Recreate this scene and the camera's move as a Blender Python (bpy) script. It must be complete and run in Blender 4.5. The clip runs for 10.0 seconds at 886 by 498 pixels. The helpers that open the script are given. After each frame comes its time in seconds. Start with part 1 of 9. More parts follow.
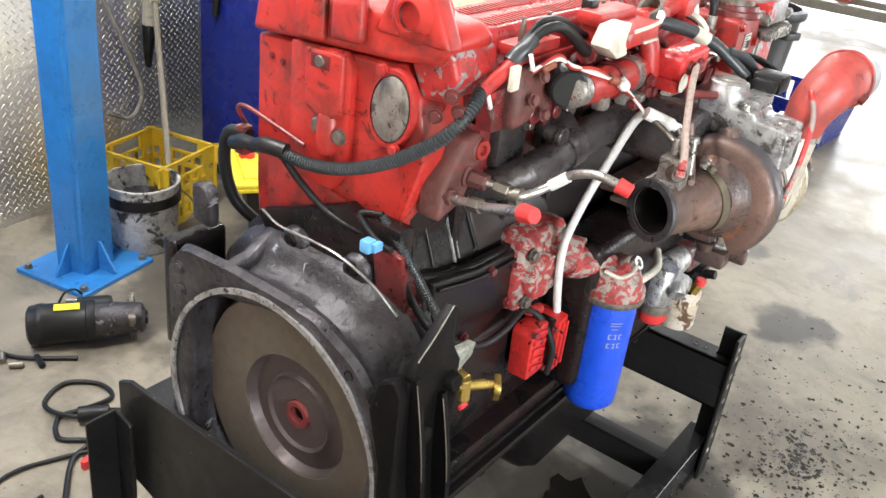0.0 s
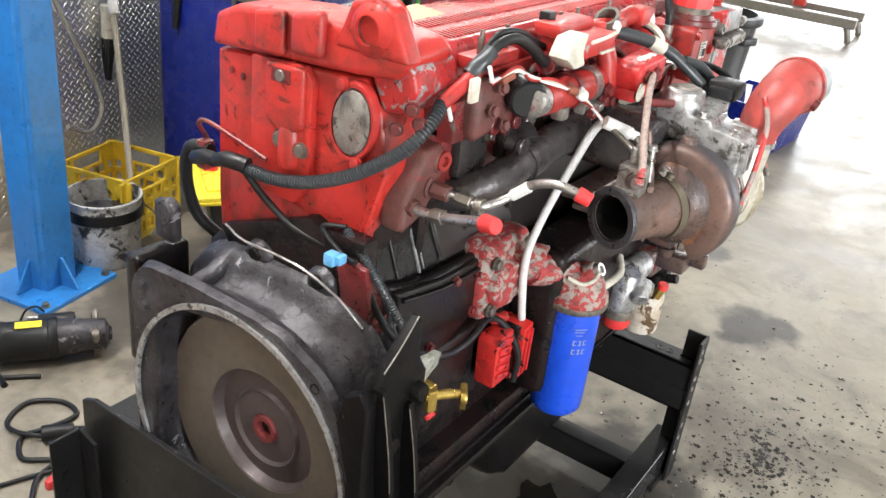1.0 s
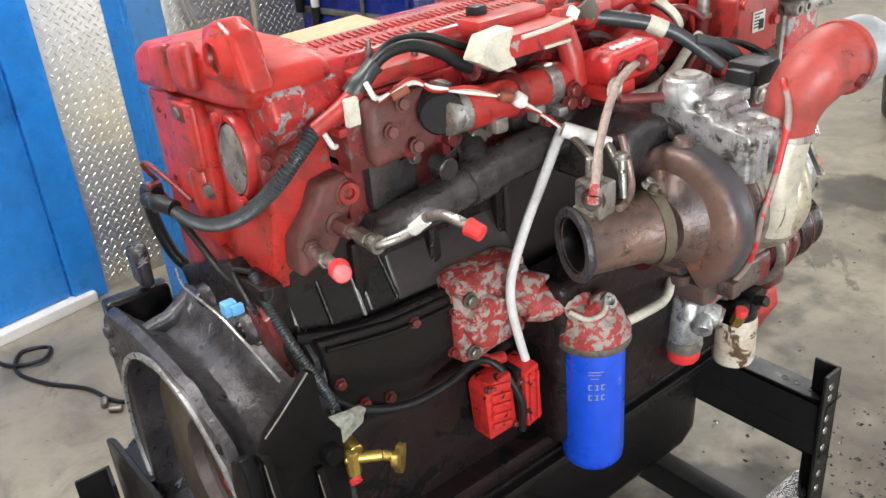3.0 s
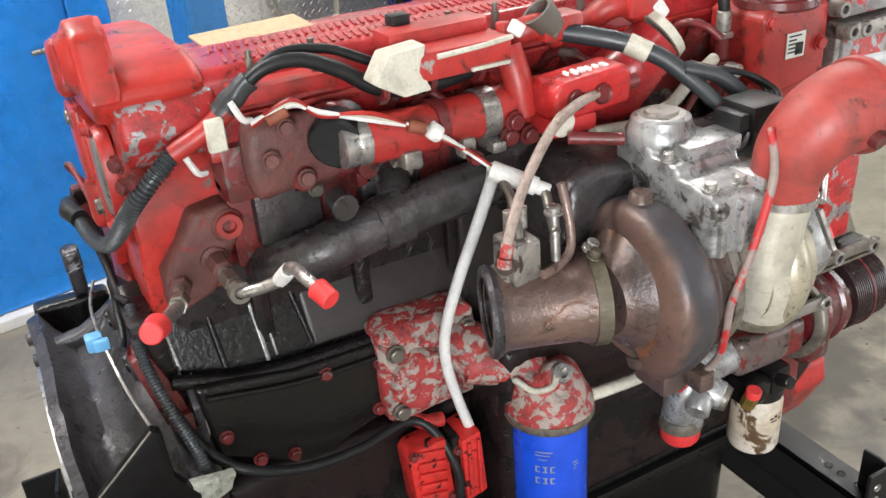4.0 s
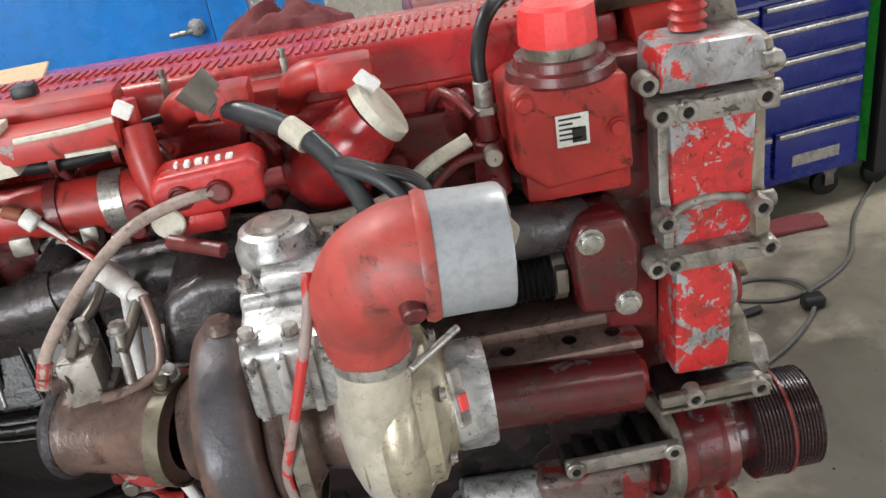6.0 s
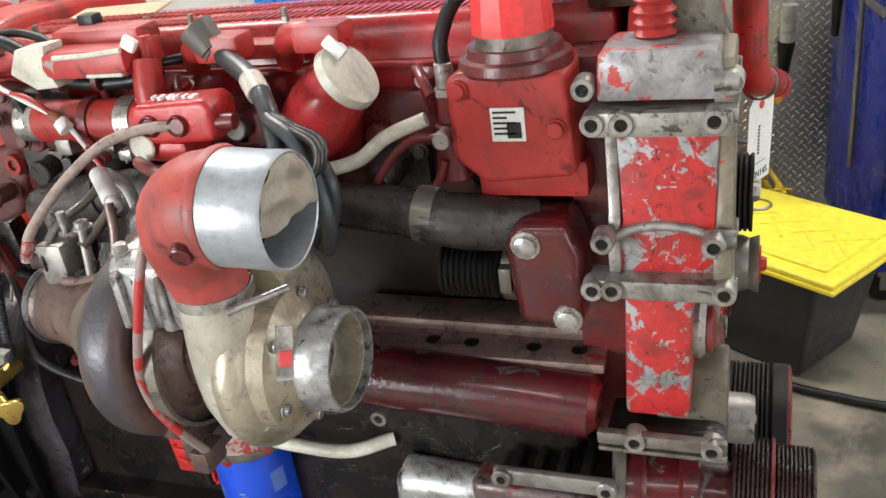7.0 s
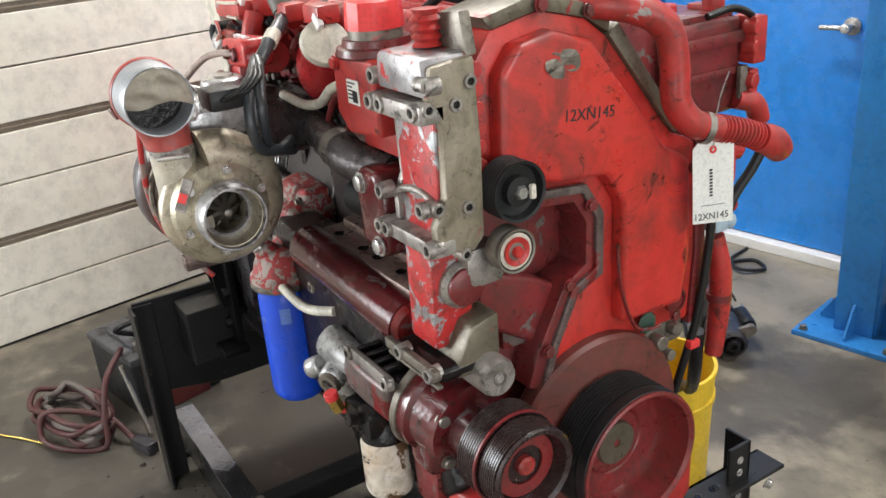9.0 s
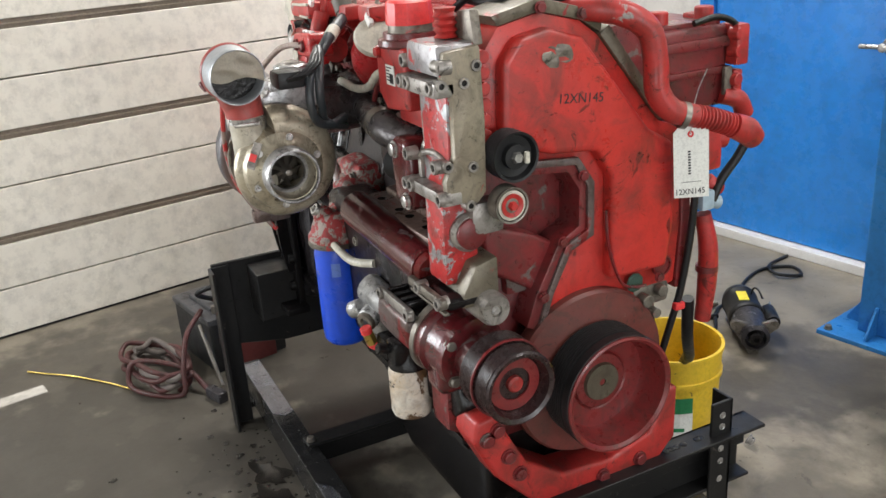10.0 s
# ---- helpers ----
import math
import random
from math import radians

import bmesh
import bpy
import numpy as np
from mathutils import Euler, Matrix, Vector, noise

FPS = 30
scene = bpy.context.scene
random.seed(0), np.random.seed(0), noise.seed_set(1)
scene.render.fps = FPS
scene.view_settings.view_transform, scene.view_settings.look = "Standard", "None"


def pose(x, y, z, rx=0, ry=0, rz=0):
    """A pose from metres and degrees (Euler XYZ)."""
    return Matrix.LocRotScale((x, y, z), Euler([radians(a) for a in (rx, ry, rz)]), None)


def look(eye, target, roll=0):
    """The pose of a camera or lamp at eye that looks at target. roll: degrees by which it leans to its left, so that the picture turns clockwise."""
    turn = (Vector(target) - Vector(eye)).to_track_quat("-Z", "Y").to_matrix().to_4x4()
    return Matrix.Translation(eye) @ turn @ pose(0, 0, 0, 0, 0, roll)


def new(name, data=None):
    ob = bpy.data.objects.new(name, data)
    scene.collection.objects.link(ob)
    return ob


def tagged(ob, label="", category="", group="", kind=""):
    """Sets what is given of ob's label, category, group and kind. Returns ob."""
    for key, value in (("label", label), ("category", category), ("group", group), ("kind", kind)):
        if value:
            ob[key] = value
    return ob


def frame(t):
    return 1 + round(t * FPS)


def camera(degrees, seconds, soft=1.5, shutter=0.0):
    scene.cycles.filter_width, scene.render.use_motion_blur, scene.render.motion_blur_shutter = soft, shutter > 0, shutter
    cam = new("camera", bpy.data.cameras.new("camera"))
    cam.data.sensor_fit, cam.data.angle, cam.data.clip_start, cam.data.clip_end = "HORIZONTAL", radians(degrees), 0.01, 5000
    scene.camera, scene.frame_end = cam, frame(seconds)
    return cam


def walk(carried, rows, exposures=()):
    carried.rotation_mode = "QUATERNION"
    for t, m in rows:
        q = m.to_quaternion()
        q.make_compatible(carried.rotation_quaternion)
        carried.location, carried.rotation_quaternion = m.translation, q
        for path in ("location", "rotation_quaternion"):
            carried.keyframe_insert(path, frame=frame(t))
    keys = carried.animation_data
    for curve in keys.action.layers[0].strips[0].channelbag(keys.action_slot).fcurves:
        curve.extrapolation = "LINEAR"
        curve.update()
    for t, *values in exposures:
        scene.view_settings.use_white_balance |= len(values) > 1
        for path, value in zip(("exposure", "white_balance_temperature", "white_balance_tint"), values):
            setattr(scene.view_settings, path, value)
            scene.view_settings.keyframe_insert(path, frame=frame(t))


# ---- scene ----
cam = camera(53.5, 10.0)
PATH = [
    (0, (-0.949, -0.921, 1.725), (0.522, 0.077, 0.808), 7.1),
    (0.5, (-0.962, -0.919, 1.731), (0.554, 0.024, 0.83), 8.0),
    (1, (-0.95, -0.929, 1.736), (0.569, 0.016, 0.841), 7.0),
    (1.5, (-0.906, -0.953, 1.739), (0.573, 0.031, 0.819), 3.4),
    (2, (-0.739, -1.107, 1.743), (0.611, 0.044, 0.821), -3.6),
    (2.5, (-0.557, -1.248, 1.742), (0.662, 0.06, 0.847), -5.5),
    (2.7, (-0.494, -1.237, 1.731), (0.667, 0.12, 0.83), -5.3),
    (3.8, (-0.120, -1.174, 1.685), (0.705, 0.296, 0.807), -4.2),
    (4, (-0.006, -1.204, 1.679), (0.750, 0.300, 0.798), -4.5),
    (4.5, (0.205, -1.276, 1.683), (0.823, 0.296, 0.813), -6.2),
    (5, (0.360, -1.194, 1.659), (0.882, 0.423, 0.811), -4.7),
    (5.5, (0.539, -1.136, 1.663), (0.904, 0.518, 0.801), -5.7),
    (6, (0.840, -1.223, 1.676), (0.927, 0.450, 0.780), -9.1),
    (6.2, (0.951, -1.243, 1.689), (0.894, 0.420, 0.773), -10.7),
    (7.3, (1.509, -1.168, 1.592), (0.605, 0.41, 0.759), -7.3),
    (7.5, (1.665, -1.185, 1.607), (0.632, 0.326, 0.801), -7.7),
    (8, (1.933, -1.135, 1.618), (0.649, 0.198, 0.86), -7.5),
    (8.5, (2.053, -1.002, 1.6), (0.624, 0.165, 0.829), -5.5),
    (9, (2.26, -0.893, 1.594), (0.675, 0.052, 0.822), -4.7),
    (9.5, (2.468, -0.845, 1.602), (0.795, -0.041, 0.858), -4.5),
    (10, (2.603, -0.957, 1.595), (0.916, -0.16, 0.873), -4.0),
]
EXPOSURE = [(0, 0.57), (2.7, 0.28), (4.0, 0.14), (5.0, 0.09), (6.2, -0.03), (7.3, 0.2), (8.0, 0.22), (8.5, 0.24), (10.0, 0.0)]
walk(cam, [(t, look(eye, target, roll)) for t, eye, target, roll in PATH], EXPOSURE)

# ---- world, lights, exposure ----
P0, ROOM_TURN = (-0.10, 2.12, 0.0), 9.5
RM = Matrix.Translation(P0) @ pose(0, 0, 0, 0, 0, ROOM_TURN)

world = bpy.data.worlds.new("world")
scene.world = world
world.use_nodes = True
sky = world.node_tree.nodes.new("ShaderNodeTexSky")
sky.sky_type, sky.sun_disc = "NISHITA", False
sky.sun_elevation, sky.sun_rotation = radians(36), radians(260.5)
world.node_tree.links.new(sky.outputs[0], world.node_tree.nodes["Background"].inputs[0])
world.node_tree.nodes["Background"].inputs[1].default_value = 0.12


def area(name, m, sx, sy, power, colour=(1, 1, 1)):
    data = bpy.data.lights.new(name, "AREA")
    data.shape, data.size, data.size_y, data.energy, data.color = "RECTANGLE", sx, sy, power, colour
    ob = new(name, data)
    ob.matrix_world = m
    return ob


sun_data = bpy.data.lights.new("sun", "SUN")
sun_data.energy, sun_data.angle, sun_data.color = 4.5, radians(0.5), (1.0, 0.95, 0.86)
new("sun", sun_data).matrix_world = RM @ pose(0, 0, 6, 0, -54, 0)

# daylight through the open bay door behind the camera, and the workshop's tube lights
area("bay_daylight", RM @ pose(13.75, -3.4, 1.85, 90, 0, 90), 5.0, 3.3, 420, (0.97, 0.98, 1.0))
area("west_window_daylight", RM @ pose(-1.72, -5.3, 1.6, 90, 0, -90), 2.0, 1.4, 170, (0.93, 0.97, 1.0))
# Unseen south opening, added to give the diamond plate brightness to reflect.
area("south_bay_fill", RM @ pose(6.2, -7.95, 1.8, 90, 0, 0), 3.0, 3.3, 170, (0.97, 0.98, 1.0))
# Unseen tubes, set as fill; the strong west one brightens the engine's rear.
LAMPS = [(-0.85, -1.1, 112), (2.6, -1.0, 66), (5.4, -1.0, 62), (-0.7, -5.0, 18), (2.1, -5.0, 12), (4.9, -5.0, 10)]
for u, n, watts in LAMPS:
    area("tube_light_glow", RM @ pose(u, n, 3.86), 1.5, 0.28, watts, (1.0, 0.98, 0.96))


# ---- materials ----
def mat(name, base, rough=0.5, metal=0.0, second=None, scale=6.0, mix=0.5, third=None, third_scale=30.0, third_cut=0.62,
        bump=0.1, bump_scale=120.0, rough_var=0.12, third_rough=None, third_metal=None, coat=0.0, random_piece=0.0, grime=0.0, grime_col=(0.035, 0.026, 0.02), grime_scale=None):
    """Base colour clouded by a second, with worn or stained flecks of a third, and fine relief."""
    m = bpy.data.materials.new(name)
    m.use_nodes = True
    nt = m.node_tree
    N, L = nt.nodes, nt.links
    b = N["Principled BSDF"]
    tc = N.new("ShaderNodeTexCoord")

    def noise_tex(sc, detail=6.0, rgh=0.6, dist=0.0):
        t = N.new("ShaderNodeTexNoise")
        t.inputs["Scale"].default_value, t.inputs["Detail"].default_value = sc, detail
        t.inputs["Roughness"].default_value, t.inputs["Distortion"].default_value = rgh, dist
        L.new(tc.outputs["Object"], t.inputs["Vector"])
        return t

    def ramp(src, lo, hi):
        r = N.new("ShaderNodeMapRange")
        r.inputs[1].default_value, r.inputs[2].default_value = lo, hi
        L.new(src, r.inputs[0])
        return r.outputs[0]

    def blend(f, a, c):
        x = N.new("ShaderNodeMix")
        x.data_type = "RGBA"
        if isinstance(f, float):
            x.inputs[0].default_value = f
        else:
            L.new(f, x.inputs[0])
        for k, v in ((6, a), (7, c)):
            if isinstance(v, tuple):
                x.inputs[k].default_value = (*v, 1)
            else:
                L.new(v, x.inputs[k])
        return x.outputs[2]

    n1 = noise_tex(scale, 8.0, 0.62, 0.3)
    second = second or tuple(c * 0.7 for c in base)
    f1 = ramp(n1.outputs[0], 0.5 - 0.22, 0.5 + 0.22)
    mul = N.new("ShaderNodeMath")
    mul.operation = "MULTIPLY"
    mul.inputs[1].default_value = mix
    L.new(f1, mul.inputs[0])
    col = blend(mul.outputs[0], base, second)
    n2 = noise_tex(scale * 9, 4.0, 0.7)
    col = blend(ramp(n2.outputs[0], 0.45, 0.9), col, tuple(min(1.0, c * 0.6) for c in base))
    fl = None
    if third:
        n3 = noise_tex(third_scale, 7.0, 0.65, 0.6)
        fl = ramp(n3.outputs[0], third_cut - 0.015, third_cut + 0.015)
        col = blend(fl, col, third)
    grimy = None
    if grime:
        ng = noise_tex(grime_scale or scale * 2.3, 10.0, 0.68, 0.8)
        gm = N.new("ShaderNodeMath")
        gm.operation = "MULTIPLY"
        gm.inputs[1].default_value = grime
        L.new(ramp(ng.outputs[0], 0.47, 0.64), gm.inputs[0])
        col = blend(gm.outputs[0], col, grime_col)
        grimy = gm.outputs[0]
        if grime > 0.3 and grime_scale is None:
            no = noise_tex(scale * 3.7, 9.0, 0.74, 1.4)
            go = N.new("ShaderNodeMath")
            go.operation = "MULTIPLY"
            go.inputs[1].default_value = min(0.9, grime * 1.25)
            L.new(ramp(no.outputs[0], 0.575, 0.625), go.inputs[0])
            col = blend(go.outputs[0], col, tuple(c * 0.55 for c in grime_col))
            grimy = go.outputs[0]
        nd = noise_tex((grime_scale or scale * 2.3) * 11, 3.0, 0.7)
        gd = N.new("ShaderNodeMath")
        gd.operation = "MULTIPLY"
        gd.inputs[1].default_value = min(1.0, grime * 1.3)
        L.new(ramp(nd.outputs[0], 0.66, 0.72), gd.inputs[0])
        col = blend(gd.outputs[0], col, tuple(c * 0.8 for c in grime_col))
    if random_piece:
        oi = N.new("ShaderNodeObjectInfo")
        hs = N.new("ShaderNodeHueSaturation")
        rr = N.new("ShaderNodeMapRange")
        rr.inputs[3].default_value, rr.inputs[4].default_value = 1 - random_piece, 1 + random_piece
        L.new(oi.outputs["Random"], rr.inputs[0])
        L.new(rr.outputs[0], hs.inputs["Value"])
        L.new(col, hs.inputs["Color"])
        col = hs.outputs[0]
    L.new(col, b.inputs["Base Color"])
    nr = noise_tex(scale * 3, 5.0, 0.7)
    rm = N.new("ShaderNodeMapRange")
    rm.inputs[1].default_value, rm.inputs[2].default_value = 0.3, 0.7
    rm.inputs[3].default_value, rm.inputs[4].default_value = max(0.04, rough - rough_var), min(1.0, rough + rough_var)
    L.new(nr.outputs[0], rm.inputs[0])
    rough_out = rm.outputs[0]

    def mixf(f, a, v):
        x = N.new("ShaderNodeMix")
        L.new(f, x.inputs[0])
        if isinstance(a, float):
            x.inputs[2].default_value = a
        else:
            L.new(a, x.inputs[2])
        x.inputs[3].default_value = v
        return x.outputs[0]

    if fl is not None and third_rough is not None:
        rough_out = mixf(fl, rough_out, third_rough)
    if grimy is not None:
        rough_out = mixf(grimy, rough_out, min(0.24, rough))
    L.new(rough_out, b.inputs["Roughness"])
    b.inputs["Metallic"].default_value = metal
    if fl is not None and third_metal is not None:
        L.new(mixf(fl, float(metal), third_metal), b.inputs["Metallic"])
    b.inputs["Coat Weight"].default_value = coat
    if bump:
        nb = noise_tex(bump_scale, 5.0, 0.6)
        bp = N.new("ShaderNodeBump")
        bp.inputs["Strength"].default_value, bp.inputs["Distance"].default_value = bump, 0.004
        hgt = nb.outputs[0]
        if fl is not None:
            sub = N.new("ShaderNodeMath")
            sub.operation = "SUBTRACT"
            L.new(nb.outputs[0], sub.inputs[0])
            L.new(fl, sub.inputs[1])
            hgt = sub.outputs[0]
        L.new(hgt, bp.inputs["Height"])
        L.new(bp.outputs[0], b.inputs["Normal"])
    return m


RED = mat("red_paint", (0.45, 0.029, 0.025), 0.40, second=(0.34, 0.036, 0.032), scale=5, third=(0.30, 0.28, 0.26), third_scale=11, third_cut=0.69, bump=0.07, third_rough=0.6, grime=0.55)
RED_CLEAN = mat("red_paint_fresh", (0.52, 0.030, 0.023), 0.36, second=(0.40, 0.036, 0.03), scale=4, third=(0.20, 0.13, 0.11), third_scale=8, third_cut=0.70, bump=0.07, grime=0.55)
RED_GLOSS = mat("red_paint_glossy", (0.47, 0.026, 0.027), 0.28, second=(0.32, 0.026, 0.036), scale=4, third=(0.16, 0.11, 0.10), third_scale=9, third_cut=0.70, bump=0.05, rough_var=0.08, grime=0.4, coat=0.12)
# Darker red for greasy parts, and for hollows with shade put in.
RED_DULL = mat("red_paint_greasy_and_shaded", (0.21, 0.018, 0.02), 0.34, second=(0.08, 0.025, 0.025), scale=9, mix=0.8, third=(0.14, 0.11, 0.10), third_scale=16, third_cut=0.63, bump=0.14, grime=0.6)
RED_CHIP = mat("red_paint_flaking", (0.50, 0.028, 0.028), 0.36, second=(0.36, 0.03, 0.03), scale=12, third=(0.36, 0.365, 0.37), third_scale=38, third_cut=0.56, bump=0.22, third_rough=0.42, third_metal=0.5, grime=0.5)
RED_FLAKE = mat("red_paint_worn_off", (0.30, 0.018, 0.018), 0.28, second=(0.10, 0.014, 0.016), scale=8, mix=0.9, third=(0.22, 0.21, 0.20), third_scale=22, third_cut=0.60, bump=0.22, third_rough=0.34, third_metal=0.5, grime=0.7)
RED_WET = mat("red_paint_wet_oil", (0.135, 0.011, 0.014), 0.18, second=(0.035, 0.008, 0.010), scale=7, mix=1.0, third=(0.17, 0.14, 0.14), third_scale=14, third_cut=0.61, bump=0.22, third_rough=0.26, third_metal=0.4, grime=0.6, coat=0.35)
RED_CRUST = mat("red_paint_crusted", (0.42, 0.04, 0.04), 0.6, second=(0.26, 0.05, 0.05), scale=12, third=(0.36, 0.30, 0.265), third_scale=46, third_cut=0.51, bump=0.4, third_rough=0.85, grime=0.5)
ALU = mat("cast_aluminium", (0.40, 0.375, 0.345), 0.42, 0.6, second=(0.18, 0.16, 0.14), scale=9, third=(0.10, 0.09, 0.08), third_scale=19, third_cut=0.64, bump=0.14, bump_scale=260, grime=0.6)
ALU_BRIGHT = mat("bright_aluminium", (0.55, 0.55, 0.55), 0.34, 0.6, second=(0.27, 0.27, 0.27), scale=13, mix=0.7, third=(0.14, 0.13, 0.12), third_scale=24, third_cut=0.63, bump=0.16, bump_scale=220, grime=0.6)
ALU_TAN = mat("oiled_aluminium", (0.50, 0.45, 0.345), 0.36, 0.5, second=(0.22, 0.17, 0.10), scale=11, third=(0.07, 0.05, 0.03), third_scale=38, third_cut=0.68, bump=0.14, bump_scale=260, grime=0.45)
ALU_DIRT = mat("dirty_aluminium", (0.23, 0.205, 0.17), 0.44, 0.45, second=(0.09, 0.075, 0.06), scale=14, third=(0.42, 0.05, 0.05), third_scale=17, third_cut=0.65, bump=0.18, third_metal=0.0, grime=0.6)
IRON = mat("cast_iron_dark", (0.115, 0.105, 0.108), 0.30, 0.5, second=(0.022, 0.019, 0.020), scale=8, mix=0.9, third=(0.26, 0.245, 0.24), third_scale=11, third_cut=0.67, bump=0.4, bump_scale=90, grime=0.5)
RUST = mat("rusted_iron", (0.205, 0.125, 0.098), 0.34, 0.3, second=(0.042, 0.040, 0.047), scale=6, mix=1.0, third=(0.25, 0.10, 0.045), third_scale=9, third_cut=0.64, bump=0.35, bump_scale=120, grime=0.5)
HOUSING = mat("housing_grimy_iron", (0.088, 0.085, 0.092), 0.36, 0.4, second=(0.020, 0.017, 0.020), scale=11, mix=1.0, third=(0.36, 0.36, 0.39), third_scale=16, third_cut=0.665, bump=0.6, bump_scale=90, grime=0.65, grime_col=(0.020, 0.014, 0.016))
# Also colours the flat discs that stand in for shade inside holes.
OILY_AND_HOLLOW = mat("oily_black_and_hollow_shade", (0.007, 0.0068, 0.0068), 0.15, second=(0.016, 0.012, 0.012), scale=8, third=(0.05, 0.012, 0.012), third_scale=10, third_cut=0.74, bump=0.4, bump_scale=110, rough_var=0.07)
OILY_AND_HOLLOW.node_tree.nodes["Principled BSDF"].inputs["Specular IOR Level"].default_value = 0.34

OILY_AND_HOLLOW.node_tree.nodes["Principled BSDF"].inputs["Specular IOR Level"].default_value = 0.32
ALU_CREAM = mat("pale_cast_aluminium", (0.60, 0.56, 0.47), 0.34, 0.35, second=(0.46, 0.42, 0.34), scale=9, bump=0.12, bump_scale=260, grime=0.25)
ALU_GREASE = mat("greasy_flange", (0.17, 0.135, 0.125), 0.34, 0.3, second=(0.09, 0.04, 0.04), scale=10, third=(0.20, 0.02, 0.02), third_scale=14, third_cut=0.6, bump=0.2, grime=0.6)
FLANGE_TAN = mat("tan_greasy_flange", (0.30, 0.21, 0.18), 0.34, 0.25, second=(0.13, 0.07, 0.06), scale=11, third=(0.30, 0.03, 0.03), third_scale=13, third_cut=0.63, bump=0.2, grime=0.5)
BLOCK = mat("engine_block_grime", (0.013, 0.010, 0.010), 0.32, second=(0.018, 0.007, 0.0075), scale=6, mix=0.8, third=(0.006, 0.0055, 0.0055), third_scale=12, third_cut=0.54, bump=0.35, bump_scale=50)
BLOCK.node_tree.nodes["Principled BSDF"].inputs["Specular IOR Level"].default_value = 0.25
SOOT = mat("greasy_black_iron", (0.0045, 0.0043, 0.0045), 0.42, second=(0.011, 0.009, 0.009), scale=14, third=(0.035, 0.030, 0.030), third_scale=26, third_cut=0.70, bump=0.35, bump_scale=60)
SOOT.node_tree.nodes["Principled BSDF"].inputs["Specular IOR Level"].default_value = 0.12
BLACK = mat("black_steel_paint", (0.010, 0.010, 0.0105), 0.38, second=(0.022, 0.021, 0.020), scale=8, third=(0.10, 0.085, 0.075), third_scale=28, third_cut=0.70, bump=0.08)
WETBLACK = mat("oil_wet_black_steel", (0.014, 0.014, 0.015), 0.2, second=(0.03, 0.029, 0.028), scale=7, third=(0.12, 0.11, 0.10), third_scale=22, third_cut=0.68, bump=0.2, bump_scale=40)
BLACK.node_tree.nodes["Principled BSDF"].inputs["Specular IOR Level"].default_value = 0.33
RUBBER = mat("black_rubber", (0.010, 0.0105, 0.0115), 0.42, second=(0.024, 0.023, 0.023), scale=18, bump=0.1)
RUBBER.node_tree.nodes["Principled BSDF"].inputs["Specular IOR Level"].default_value = 0.32
OLIVE = mat("oil_soaked_aluminium", (0.17, 0.148, 0.105), 0.38, 0.35, second=(0.06, 0.045, 0.035), scale=13, third=(0.26, 0.03, 0.03), third_scale=15, third_cut=0.66, bump=0.2, grime=0.5)
CONDUIT = mat("split_conduit", (0.026, 0.034, 0.040), 0.36, second=(0.06, 0.055, 0.052), scale=16, bump=0.08)
FLYWHEEL = mat("flywheel_face", (0.17, 0.145, 0.115), 0.42, 0.35, second=(0.11, 0.085, 0.07), scale=5, bump=0.05)
FLY_CENTRE = mat("flywheel_centre", (0.11, 0.085, 0.083), 0.45, 0.35, second=(0.06, 0.05, 0.05), scale=9, bump=0.06)
STEEL = mat("zinc_steel", (0.55, 0.54, 0.52), 0.33, 0.8, second=(0.30, 0.27, 0.24), scale=20, bump=0.1, grime=0.4)
STEEL_DIRTY = mat("grimy_steel", (0.26, 0.24, 0.21), 0.42, 0.7, second=(0.09, 0.07, 0.055), scale=25, bump=0.12)
BLUE_CAN = mat("blue_filter_paint", (0.010, 0.075, 0.62), 0.30, second=(0.008, 0.055, 0.50), scale=3, bump=0.03, rough_var=0.06)
WHITE_CAN = mat("white_filter_paint", (0.72, 0.70, 0.65), 0.36, second=(0.42, 0.27, 0.12), scale=11, mix=0.85, third=(0.09, 0.05, 0.025), third_scale=12, third_cut=0.57, bump=0.06, grime=0.4, grime_col=(0.16, 0.09, 0.04))
BRASS = mat("brass", (0.62, 0.44, 0.12), 0.34, 0.85, second=(0.35, 0.23, 0.06), scale=25, bump=0.08)
CAP = mat("red_plastic_cap", (0.72, 0.045, 0.045), 0.42, second=(0.60, 0.04, 0.04), scale=14, bump=0.03)
WHITE = mat("white_tape", (0.78, 0.77, 0.75), 0.6, second=(0.6, 0.58, 0.55), scale=22, bump=0.25, bump_scale=140)
CREAM = mat("cream_plastic", (0.66, 0.63, 0.54), 0.5, second=(0.45, 0.40, 0.30), scale=20, bump=0.12, grime=0.4, grime_scale=14)
FOIL = mat("silver_duct_tape", (0.36, 0.38, 0.40), 0.40, 0.35, second=(0.28, 0.29, 0.31), scale=12, bump=0.25, bump_scale=45)
FLOOR = mat("stained_concrete", (0.335, 0.297, 0.232), 0.44, second=(0.19, 0.168, 0.132), scale=1.3, mix=0.9, third=(0.14, 0.125, 0.10), third_scale=1.7, third_cut=0.65, bump=0.09, bump_scale=60, rough_var=0.15, grime=0.6, grime_col=(0.095, 0.082, 0.066), grime_scale=3.1)
FLOOR.node_tree.nodes["Principled BSDF"].inputs["Specular IOR Level"].default_value = 0.27
BLUE = mat("blue_wall_paint", (0.022, 0.24, 0.71), 0.28, second=(0.02, 0.17, 0.55), scale=2, bump=0.03, grime=0.10, grime_scale=5)
COL_BLUE = mat("blue_post_paint", (0.03, 0.22, 0.58), 0.34, second=(0.03, 0.17, 0.46), scale=4, bump=0.05, grime=0.14, grime_scale=6)
